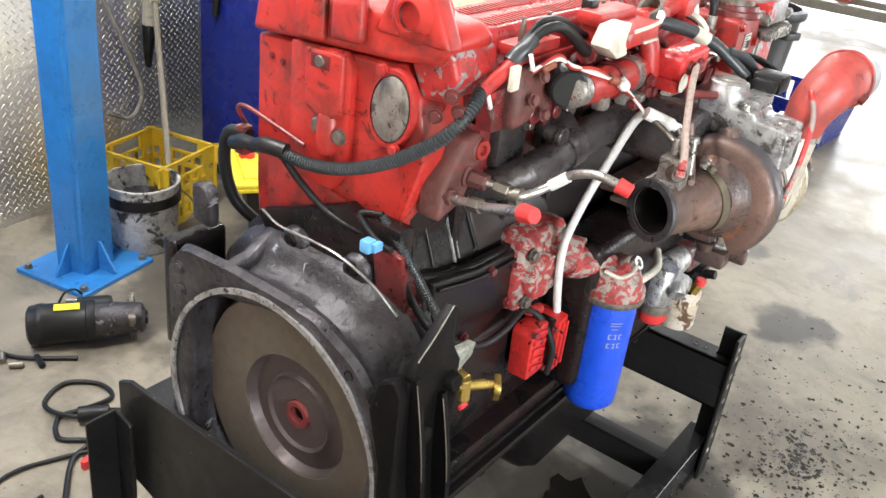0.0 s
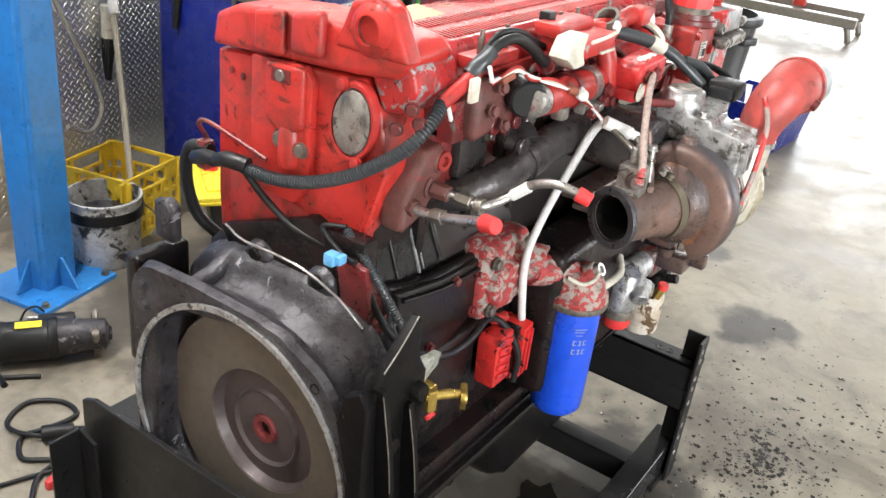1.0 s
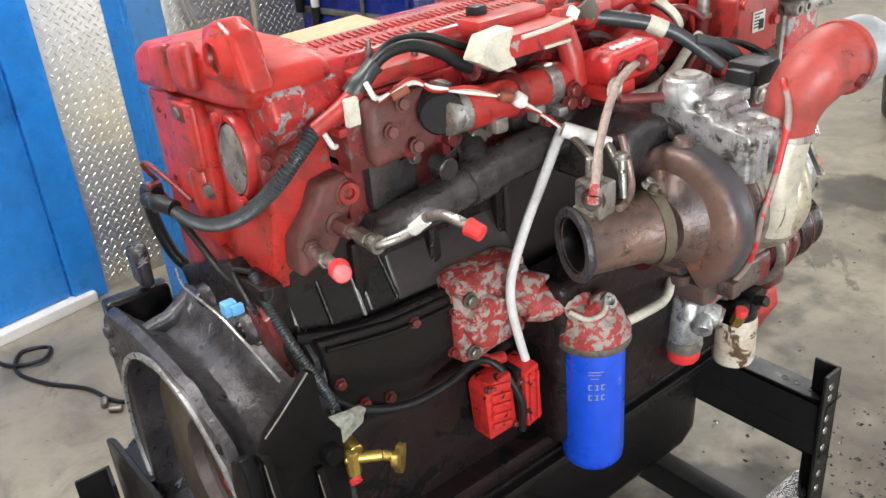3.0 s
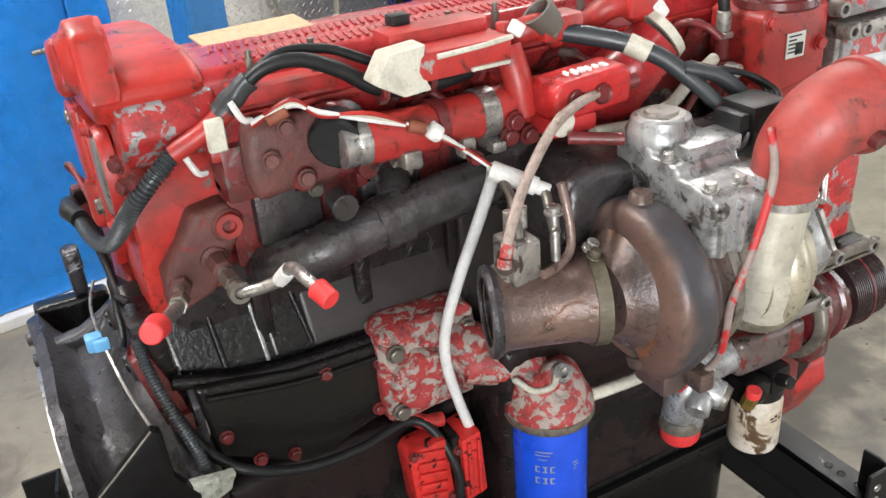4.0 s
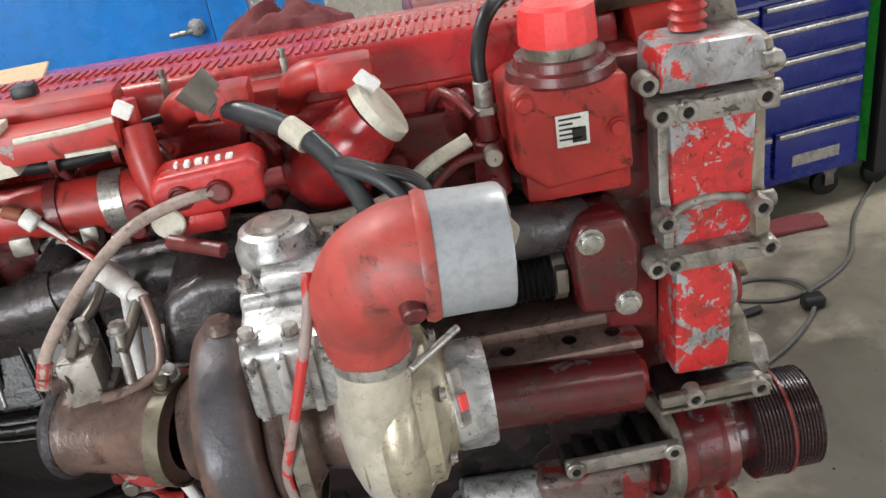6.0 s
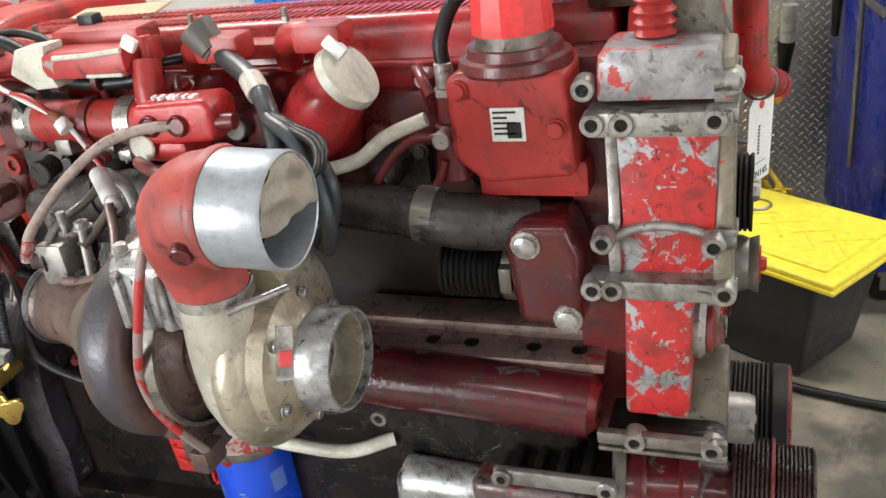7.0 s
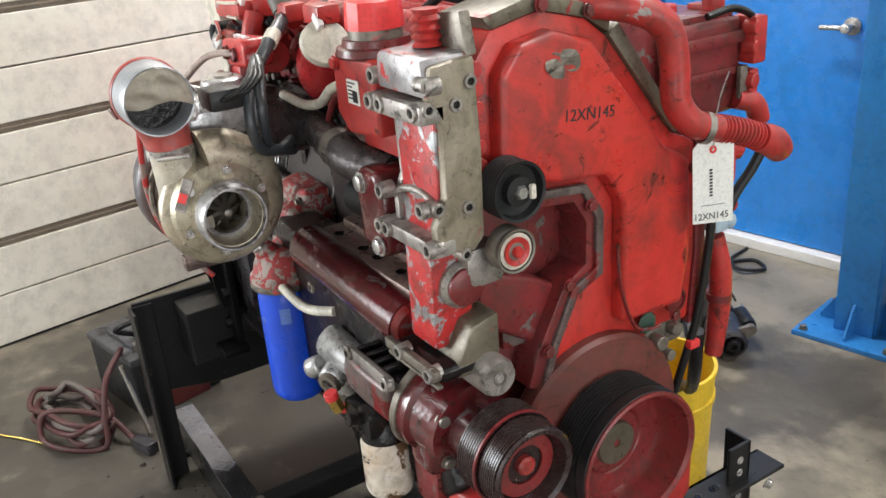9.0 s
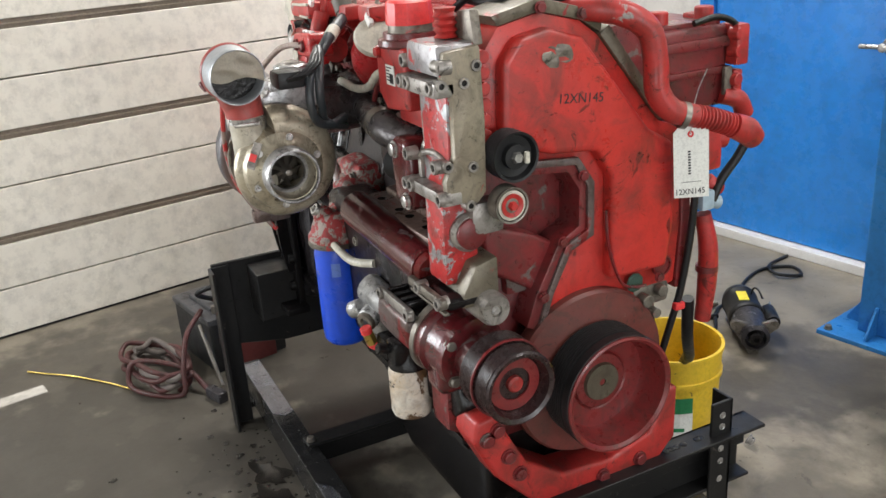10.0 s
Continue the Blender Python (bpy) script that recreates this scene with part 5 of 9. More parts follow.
part("printed_strip", joined(*[block((1.037, -0.3112, 1.319 - 0.006 * k), (1.037 + (0.016 if k % 2 else 0.026), -0.3106, 1.3215 - 0.006 * k), 0.0002, 1) for k in range(5)], block((1.052, -0.3112, 1.291), (1.068, -0.3106, 1.309), 0.0002, 1)), INK, stk, "unreadable dark print")
bolts("bolt", [(1.00, -0.309, 1.345), (1.105, -0.309, 1.30)], (0, -1, 0), 0.009, 0.008, RED, th)
ep("sensor", joined(rod((0.965, -0.25, 1.22), (0.965, -0.25, 1.29), 0.022, 0.019), rod((0.965, -0.25, 1.29), (0.965, -0.25, 1.325), 0.013)), RED_DULL, "red fitting beside the thermostat", 40)
ep("sensor_nut", joined(rod((0.965, -0.25, 1.322), (0.965, -0.25, 1.332), 0.016, seg=6), rod((0.965, -0.25, 1.332), (0.965, -0.25, 1.362), 0.011)), ALU, "zinc coupling", 40)
ep("sensor_hose", tube([(0.965, -0.25, 1.355), (0.965, -0.245, 1.39), (0.985, -0.22, 1.43), (1.03, -0.17, 1.44), (1.10, -0.13, 1.425), (1.17, -0.12, 1.435)], 0.009, 10), RUBBER, "black hose looping over the cover", 60)
ep("front_loom", tube([(1.05, -0.17, 1.41), (1.09, -0.14, 1.44), (1.15, -0.09, 1.442), (1.20, 0.0, 1.425)], 0.008, 8), RUBBER, "", 60)
ep("vent_line", tube([(0.965, -0.275, 1.279), (0.925, -0.275, 1.277), (0.89, -0.275, 1.25), (0.868, -0.275, 1.212), (0.91, -0.275, 1.208), (0.945, -0.275, 1.218), (0.962, -0.275, 1.252)], 0.0055, 8), RED_DULL, "thin red vent line", 60)
ep("vent_banjo", rod((0.965, -0.262, 1.279), (0.964, -0.288, 1.279), 0.011), STEEL, "bright banjo bolt", 35)

# coolant pipes along the flank
ep("crossover_pipe", tube([(0.70, -0.235, 1.185), (0.80, -0.265, 1.19), (0.90, -0.29, 1.192), (0.98, -0.29, 1.18), (1.06, -0.26, 1.165)], 0.031, 16, radii=[0.027, 0.03, 0.031, 0.034, 0.034]), IRON, "dark dented crossover pipe", 60)
ep("pipe_band", tube([(0.925, -0.291, 1.190), (0.95, -0.291, 1.187)], 0.0345, 20), STEEL_DIRTY, "tan metal band", 40)
fl = ep("water_inlet", joined(prism([(1.045, 1.06), (1.035, 1.16), (1.05, 1.19), (1.11, 1.19), (1.125, 1.15), (1.12, 1.05)], "y", -0.318, -0.24, 0.014, 3)), RED_WET, "chipped red water inlet casting", 40)
bolts("bolt", [(1.062, -0.318, 1.165), (1.105, -0.318, 1.07)], (0, -1, 0), 0.013, 0.010, STEEL, fl)
bell_prof = [(0.0, 0)]
for k in range(11):
    bell_prof += [(0.036, 0.004 + k * 0.0075), (0.031, 0.0078 + k * 0.0075)]
bell_prof += [(0.036, 0.088), (0, 0.088)]
ep("bellows_hose", lathe(bell_prof, (0.935, -0.26, 1.10), (1, 0, 0), 32), RUBBER, "black corrugated bellows hose", 60)
ep("hose_clamp", joined(ring((1.02, -0.26, 1.10), (1, 0, 0), 0.035, 0.016, 0.002), block((1.02, -0.305, 1.09), (1.036, -0.288, 1.125), 0.004)), STEEL_DIRTY, "", 35)
rail = ep("oil_cooler_tube", tube([(0.74, -0.292, 0.950), (0.86, -0.290, 0.943), (1.0, -0.288, 0.934), (1.118, -0.286, 0.925)], 0.043, 28), RED_WET, "thick maroon cooler tube, wet with oil", 60)
part("tube_end", rod((1.112, -0.286, 0.926), (1.128, -0.286, 0.924), 0.041, 0.034), RED_FLAKE, rail, "chipped rounded tube end", 45)
part("tube_flange", roughen(subdivide(joined(block((0.74, -0.278, 0.966), (1.135, -0.20, 0.980), 0.005), block((0.76, -0.225, 0.976), (1.13, -0.16, 0.998), 0.008)), 1), 0.002, 30), FLANGE_TAN, rail, "tan greasy flange with dark bolt holes", 35)
for x in (0.80, 0.90, 0.955, 1.04, 1.10):
    part("flange_hole", lathe([(0, 0), (0.0085, 0), (0.0105, 0.002)], (x, -0.252, 0.9815), (0, 0, 1), 14), OILY_AND_HOLLOW, rail, "", None)
ep("cooler_body", roughen(subdivide(block((0.53, -0.30, 0.60), (1.10, -0.18, 0.95), 0.03, 3), 1), 0.008, 12), BLOCK, "oil-soaked cooler body", 50)
ep("ring_plug", joined(lathe([(0.017, 0), (0.024, 0), (0.024, 0.01), (0.017, 0.01)], (0.868, -0.262, 0.800), (0, -1, 0), 28, closed=True), hexbolt((0.868, -0.262, 0.800), (0, -1, 0), 0.012, 0.016)), STEEL_DIRTY, "round plug in a metal ring", 35)
ep("eyelet", joined(lathe([(0.006, 0), (0.011, 0), (0.011, 0.005), (0.006, 0.005)], (0.845, -0.34, 0.912), (0, -1, 0), 16, closed=True)), STEEL_DIRTY, "", 35)
ep("drain_pipe", tube([(0.63, -0.33, 0.845), (0.70, -0.335, 0.842), (0.78, -0.33, 0.838), (0.84, -0.30, 0.845)], 0.010, 10), CREAM, "pale grimy drain pipe", 60)

# exhaust manifold
man = ep("exhaust_manifold", roughen(tube([(0.245, -0.165, 1.130), (0.262, -0.205, 1.145), (0.30, -0.235, 1.165), (0.36, -0.24, 1.175), (0.46, -0.245, 1.192), (0.56, -0.25, 1.20), (0.66, -0.26, 1.20), (0.72, -0.27, 1.19)], 0.032, 24, radii=[0.03, 0.032, 0.031, 0.032, 0.033, 0.035, 0.04, 0.04]), 0.0022, 45), IRON, "dark heat-scaled exhaust manifold", 60)
part("joint_collar", tube([(0.385, -0.241, 1.179), (0.425, -0.243, 1.186)], 0.0365, 24), IRON, man, "", 45)
for k in range(6):
    x = 0.27 + 0.145 * k
    if k:
        part("runner", tube([(x + 0.02, -0.17, 1.215), (x + 0.015, -0.205, 1.222), (x, -0.235, 1.205 if k else 1.18)], 0.024, 14), IRON, man, "", 60)
    part("port_flange", block((x - 0.03, -0.20, 1.17), (x + 0.06, -0.175, 1.25), 0.010), IRON, man, "", 40)
    part("stud_nut", hexbolt((x + 0.052, -0.20, 1.235), (0, -1, 0), 0.008, 0.012), STEEL_DIRTY, man, "", 30)
part("turbo_foot", roughen(subdivide(prism([(0.56, 1.15), (0.58, 1.235), (0.63, 1.25), (0.73, 1.235), (0.76, 1.16), (0.70, 1.13)], "y", -0.40, -0.22, 0.02, 3), 1), 0.004, 20), IRON, man, "", 50)

# turbocharger
TY, TZ = -0.476, 1.106
turbo = ep("turbocharger", lathe([(0, 0), (0.075, 0), (0.085, 0.008), (0.08, 0.03), (0.055, 0.05), (0.06, 0.085), (0, 0.085)], (0.675, TY, TZ), (1, 0, 0), 40), RUST, "rusted turbocharger with an oily aluminium compressor", 40)


RUST_HEAT = mat("heat_stained_iron", (0.20, 0.115, 0.09), 0.42, 0.25, second=(0.07, 0.046, 0.042), scale=9, mix=0.9, third=(0.24, 0.10, 0.05), third_scale=11, third_cut=0.66, bump=0.22, bump_scale=140, grime=0.4)
N, L = RUST_HEAT.node_tree.nodes, RUST_HEAT.node_tree.links
shader = N["Principled BSDF"]
rusty = shader.inputs["Base Color"].links[0].from_socket
place, axes, cloud, wob, band, tint = (N.new(k) for k in ("ShaderNodeTexCoord", "ShaderNodeSeparateXYZ", "ShaderNodeTexNoise", "ShaderNodeMath", "ShaderNodeMapRange", "ShaderNodeMix"))
L.new(place.outputs["Object"], axes.inputs[0])
L.new(place.outputs["Object"], cloud.inputs["Vector"])
cloud.inputs["Scale"].default_value = 16
wob.operation, wob.inputs[1].default_value = "MULTIPLY_ADD", 0.045
L.new(cloud.outputs[0], wob.inputs[0])
L.new(axes.outputs[0], wob.inputs[2])
gap, wide = N.new("ShaderNodeMath"), N.new("ShaderNodeMath")
gap.operation, gap.inputs[1].default_value = "SUBTRACT", 0.667
wide.operation = "ABSOLUTE"
L.new(wob.outputs[0], gap.inputs[0])
L.new(gap.outputs[0], wide.inputs[0])
L.new(wide.outputs[0], band.inputs[0])
band.inputs[1].default_value, band.inputs[2].default_value = 0.028, 0.012
band.inputs[4].default_value = 0.88
tint.data_type = "RGBA"
L.new(band.outputs[0], tint.inputs[0])
L.new(rusty, tint.inputs[6])
tint.inputs[7].default_value = (0.048, 0.049, 0.058, 1)
L.new(tint.outputs[2], shader.inputs["Base Color"])


def volute(x, r0, r1, t0, t1, start, material, name, label, turns=0.94, seg=18, n=56, squash=1.0, flat=0.0, cy=TY):
    """A snail: a ring of tube that swells as it goes round."""
    bm = bmesh.new()
    rings = []
    for i in range(n + 1):
        f = i / n
        a = radians(start) + f * turns * 2 * math.pi
        R, t = r0 + (r1 - r0) * f, t0 + (t1 - t0) * f
        c = Vector((x, cy + R * math.cos(a), TZ + R * math.sin(a)))
        d = Vector((0, math.cos(a), math.sin(a)))
        ring_v = []
        for k in range(seg):
            p, q = math.cos(2 * math.pi * k / seg), math.sin(2 * math.pi * k / seg)
            if flat:  # flat flanks and a flat outer belt
                p, q = math.copysign(abs(p) ** flat, p), math.copysign(abs(q) ** flat, q)
            ring_v.append(bm.verts.new(c + d * t * p + Vector((1, 0, 0)) * t * squash * q))
        rings.append(ring_v)
    for a, b in zip(rings, rings[1:]):
        for k in range(seg):
            bm.faces.new((a[k], b[k], b[(k + 1) % seg], a[(k + 1) % seg]))
    bm.faces.new(rings[0])
    bm.faces.new(rings[-1][::-1])
    return part(name, roughen(bm, 0.0014, 30), material, turbo, label, 60)


HY_T = -0.456
volute(0.643, 0.070, 0.084, 0.032, 0.041, -100, RUST_HEAT, "turbine_housing", "brown rusted turbine snail housing", seg=28, squash=0.84, flat=0.62, cy=HY_T)
part("turbine_core", lathe([(0, 0), (0.050, 0), (0.058, 0.012), (0.082, 0.03), (0.092, 0.06), (0.086, 0.075), (0, 0.075)], (0.584, HY_T, TZ), (1, 0, 0), 40), RUST, turbo, "", 45)
part("outlet_pipe", lathe([(0.042, 0.004), (0.047, 0.0), (0.054, 0.002), (0.0555, 0.010), (0.0515, 0.016), (0.0505, 0.022), (0.0500, 0.06), (0.0510, 0.11), (0.055, 0.118), (0.056, 0.140), (0.042, 0.145), (0.042, 0.12), (0.044, 0.03)], (0.449, -0.405, 1.106), (0.135, -0.050, 0.0), 44, closed=True), RUST, turbo, "rusty turbine outlet pipe, open at the end", 40)
part("outlet_rim", lathe([(0.0445, 0), (0.0570, 0), (0.0590, 0.006), (0.0555, 0.013), (0.0445, 0.013)], (0.4475, -0.4045, 1.106), (0.135, -0.050, 0.0), 44, closed=True), HOUSING, turbo, "dark oily pipe rim", 40)
# Near-black liner and disc put the pipe's inner darkness into colour.
part("outlet_liner", lathe([(0.0448, 0.004), (0.0415, 0.012), (0.0400, 0.078), (0.0390, 0.078), (0.0405, 0.011), (0.0438, 0.0025)], (0.4475, -0.4045, 1.106), (0.135, -0.050, 0.0), 40, closed=True), SOOT, turbo, "near-black liner for the dark bore", 50)
part("outlet_dark", lathe([(0, 0), (0.043, 0)], (0.520, -0.431, 1.106), (0.135, -0.050, 0.0), 30), OILY_AND_HOLLOW, turbo, "", None)
part("v_band", joined(ring((0.566, -0.449, 1.106), (0.135, -0.050, 0.0), 0.0560, 0.018, 0.003), hexbolt((0.572, -0.455, 1.166), (0.2, -0.3, 1), 0.007, 0.012)), OLIVE, turbo, "tan steel band clamp", 40)
part("clamp_band", ring((0.700, -0.464, TZ), (1, 0, 0), 0.098, 0.014, 0.005), ALU_DIRT, turbo, "pale steel v-band", 40)
part("shroud", lathe([(0, 0), (0.092, 0), (0.100, 0.006), (0.096, 0.012), (0.07, 0.02), (0, 0.02)], (0.694, -0.464, TZ), (1, 0, 0), 44), RUST, turbo, "", 40)
for a, b in ((0.645, 88), (0.645, 268), (0.67, 240)):
    d = Vector((0, math.cos(radians(b)), math.sin(radians(b))))
    part("boss", rod(Vector((a, HY_T, TZ)) + d * 0.105, Vector((a, HY_T, TZ)) + d * 0.1255, 0.018, 0.014), RUST, turbo, "", 40)
part("foot_lug", joined(block((0.655, -0.50, 0.945), (0.695, -0.44, 0.98), 0.006), block((0.69, -0.53, 0.955), (0.715, -0.49, 0.985), 0.005)), RUST, turbo, "", 40)
# compressor
volute(0.805, 0.070, 0.088, 0.025, 0.045, -250, ALU_TAN, "compressor_housing", "oily tan aluminium compressor snail", turns=0.97, squash=0.9)
part("compressor_face", lathe([(0.040, 0.03), (0.044, 0.070), (0.050, 0.098), (0.0545, 0.099), (0.0558, 0.096), (0.0558, 0.080), (0.053, 0.076), (0.057, 0.064), (0.066, 0.057), (0.083, 0.048), (0.088, 0.028), (0.092, 0.0), (0.084, -0.03), (0.040, -0.03)], (0.795, TY - 0.002, TZ - 0.004), (1, 0, 0), 56, closed=True), ALU_TAN, turbo, "", 35)
part("inlet_collar", lathe([(0.0480, 0), (0.0565, 0), (0.0578, 0.004), (0.0578, 0.036), (0.0552, 0.041), (0.0522, 0.041)], (0.862, TY - 0.002, TZ - 0.004), (1, 0, 0), 56, closed=True), ALU_BRIGHT, turbo, "bright machined inlet collar", 35)
part("inlet_ring", lathe([(0.036, 0), (0.043, 0), (0.044, 0.008), (0.037, 0.010)], (0.852, TY - 0.002, TZ - 0.004), (1, 0, 0), 40, closed=True), ALU_BRIGHT, turbo, "", 35)
imp = lathe([(0, 0.028), (0.007, 0.024), (0.010, 0.0), (0.03, -0.02), (0.037, -0.03)], (0.842, TY - 0.002, TZ - 0.004), (1, 0, 0), 28)
part("impeller", imp, STEEL_DIRTY, turbo, "", 40)
for k in range(8):
    a = radians(45 * k)
    d, s = Vector((0, math.cos(a), math.sin(a))), Vector((0, -math.sin(a), math.cos(a)))
    bm = bmesh.new()
    c = Vector((0.842, TY - 0.002, TZ - 0.004))
    v = [bm.verts.new(p) for p in (c + d * 0.009, c + d * 0.036 + s * 0.008, c + d * 0.037 - s * 0.006 - Vector((0.022, 0, 0)), c + d * 0.02 - s * 0.004 - Vector((0.02, 0, 0)))]
    bm.faces.new(v)
    bmesh.ops.solidify(bm, geom=bm.faces[:], thickness=0.0012)
    part("blade", bm, STEEL_DIRTY, turbo, "", None)
part("data_plate", moved(block((-0.003, -0.009, -0.028), (0.003, 0.009, 0.028), 0.001, 1), Matrix.Translation((0.868, TY - 0.07, TZ + 0.045)) @ pose(0, 0, 0, -22, -18, -28)), ALU, turbo, "small data plate")
part("plate_patch", moved(block((-0.0034, -0.007, -0.02), (0.0034, 0.007, -0.004), 0.0005, 1), Matrix.Translation((0.8685, TY - 0.068, TZ + 0.052)) @ pose(0, 0, 0, -22, -18, -28)), CAP, turbo, "")
for k in range(5):
    a = radians(20 + 60 * k)
    part("face_bolt", hexbolt((0.850, TY + 0.072 * math.cos(a), TZ - 0.004 + 0.072 * math.sin(a)), (1, 0, 0), 0.006, 0.007), STEEL, turbo, "", 30)
ELBOW_AT = Matrix.Translation((0.0, 0.014, 0.005))
part("outlet_neck", moved(tube([(0.800, -0.530, 1.055), (0.792, -0.540, 1.09), (0.786, -0.541, 1.135), (0.790, -0.546, 1.18), (0.796, -0.549, 1.222)], 0.044, 28, radii=[0.047, 0.044, 0.040, 0.037, 0.037]), ELBOW_AT), ALU_CREAM, turbo, "pale cast outlet neck", 60)
part("neck_clamp", moved(joined(ring((0.796, -0.549, 1.203), (0.02, -0.01, 1), 0.0378, 0.012, 0.0025), rod((0.828, -0.580, 1.203), (0.878, -0.540, 1.212), 0.004)), ELBOW_AT), STEEL, turbo, "steel hose clamp with a long bolt", 35)
elb = ep("charge_elbow", moved(tube([(0.796, -0.549, 1.210), (0.792, -0.552, 1.240), (0.795, -0.560, 1.273), (0.812, -0.572, 1.302), (0.838, -0.580, 1.316), (0.862, -0.583, 1.318)], 0.052, 28, radii=[0.038, 0.041, 0.046, 0.050, 0.0525, 0.053]), ELBOW_AT), RED_RUBBER, "faded red rubber charge elbow", 60)
part("elbow_bead", moved(lathe([(0.051, -0.006), (0.0555, -0.006), (0.0575, 0.0), (0.0555, 0.006), (0.051, 0.006)], (0.858, -0.583, 1.318), (1, 0.0, -0.04), 40, closed=True), ELBOW_AT), RED_RUBBER, elb, "", 50)
part("tape_wrap", moved(lathe([(0.0508, 0.066), (0.0525, 0.067), (0.0540, 0.063), (0.0536, 0.035), (0.0545, 0.0), (0.051, 0.0), (0.0495, 0.052)], (0.860, -0.583, 1.318), (1, 0.0, -0.04), 44, closed=True), ELBOW_AT), FOIL, elb, "grey duct tape wrapped round the open end", 40)
# Black disc over the capped elbow paints the dark of its mouth.
part("elbow_dark", moved(lathe([(0, 0), (0.0508, 0)], (0.878, -0.583, 1.3173), (1, 0.0, -0.04), 36), ELBOW_AT), OILY_AND_HOLLOW, elb, "", None)
# crumpled tape over the upper half of the mouth
bm = bmesh.new()
grid = []
for a in range(25):
    u = -0.98 + 1.96 * a / 24
    top, low = 0.0535 * math.sqrt(1 - u * u), -0.004 + 0.007 * math.sin(3.1 * u + 0.6) - 0.006 * u
    low = min(low, top - 0.002)
    col_v = []
    for b in range(15):
        f = b / 14
        p = Vector((0, u * 0.0535, low + (top - low) * f))
        rr = p.length / 0.0535
        p.x = 0.010 * (1 - rr * rr) + 0.006 * noise.noise(p * 60) + 0.004 * math.sin(p.z * 160 + p.y * 45 + 2 * noise.noise(p * 30)) * (1 - rr ** 4)
        col_v.append(bm.verts.new(p))
    grid.append(col_v)
for a in range(24):
    for b in range(14):
        bm.faces.new((grid[a][b], grid[a + 1][b], grid[a + 1][b + 1], grid[a][b + 1]))
bmesh.ops.solidify(bm, geom=bm.faces[:], thickness=0.0012)
part("torn_tape", moved(bm, ELBOW_AT @ Matrix.Translation((0.9255, -0.583, 1.3154)) @ pose(0, 0, 0, 0, 2.3, 0) @ Matrix.Diagonal((1, 0.96, 0.96, 1))), mat("crumpled_tape", (0.56, 0.51, 0.42), 0.42, second=(0.36, 0.32, 0.25), scale=25, bump=0.2), elb, "torn crumpled tape over half the mouth", 70)
part("elbow_boss", moved(rod((0.838, -0.620, 1.300), (0.840, -0.637, 1.292), 0.011), ELBOW_AT), RED_DULL, elb, "", 40)


# actuator on the turbo
act = ep("turbo_actuator", prism([(-0.365, 1.215), (-0.362, 1.268), (-0.425, 1.274), (-0.432, 1.262), (-0.475, 1.262), (-0.480, 1.250), (-0.535, 1.246), (-0.545, 1.238), (-0.545, 1.168), (-0.520, 1.160), (-0.505, 1.195), (-0.43, 1.20)], "x", 0.676, 0.776, 0.007, 3), ALU_BRIGHT, "bright cast aluminium turbo actuator", 38)
part("motor_can", lathe([(0, 0), (0.042, 0), (0.044, 0.006), (0.044, 0.020), (0.040, 0.026), (0.037, 0.036), (0.03, 0.040), (0, 0.040)], (0.716, -0.402, 1.262), (0, 0, 1), 36), ALU_BRIGHT, act, "", 35)
part("motor_lid", lathe([(0, 0.004), (0.020, 0.004), (0.022, 0), (0.03, 0)], (0.716, -0.402, 1.302), (0, 0, 1), 30), ALU, act, "", 35)
for x, y, h in ((0.768, -0.39, 1.268), (0.684, -0.455, 1.262), (0.768, -0.455, 1.262), (0.685, -0.525, 1.246), (0.767, -0.528, 1.246), (0.726, -0.53, 1.246)):
    part("lid_screw", hexbolt((x, y, h), (0, 0, 1), 0.0075, 0.012), STEEL, act, "", 30)
part("step_plate", block((0.70, -0.472, 1.258), (0.786, -0.425, 1.278), 0.004), ALU_BRIGHT, act, "", 35)
part("end_box", block((0.745, -0.548, 1.175), (0.79, -0.49, 1.252), 0.006), ALU_BRIGHT, act, "", 35)
for x in (0.682, 0.708, 0.734):
    part("leg_rib", prism([(-0.552, 1.17), (-0.552, 1.235), (-0.535, 1.24), (-0.50, 1.20), (-0.50, 1.15)], "x", x, x + 0.010, 0.003), ALU_BRIGHT, act, "", 35)
part("leg", block((0.70, -0.50, 1.10), (0.745, -0.45, 1.20), 0.006), ALU_BRIGHT, act, "", 35)
part("plug_body", joined(block((0.80, -0.475, 1.272), (0.862, -0.415, 1.308), 0.008), block((0.782, -0.47, 1.278), (0.80, -0.425, 1.30), 0.004)), RUBBER, act, "black electrical plug", 35)
for k in range(3):
    y = -0.455 + 0.009 * k
    ep("actuator_wire", tube([(0.862, y, 1.290), (0.880, y + 0.02, 1.302), (0.868, y + 0.05, 1.318), (0.835, -0.385 + 0.006 * k, 1.328), (0.80, -0.36 + 0.004 * k, 1.330)], 0.0042, 8), RUBBER, "", 60)
ep("loom_branch", tube([(0.655, -0.235, 1.385), (0.695, -0.265, 1.378), (0.74, -0.30, 1.365), (0.775, -0.335, 1.345), (0.80, -0.37, 1.315), (0.815, -0.40, 1.29)], 0.012, 12, radii=[0.011, 0.013, 0.013, 0.012, 0.011, 0.010]), CONDUIT, "thick grey-black wiring branch", 60)
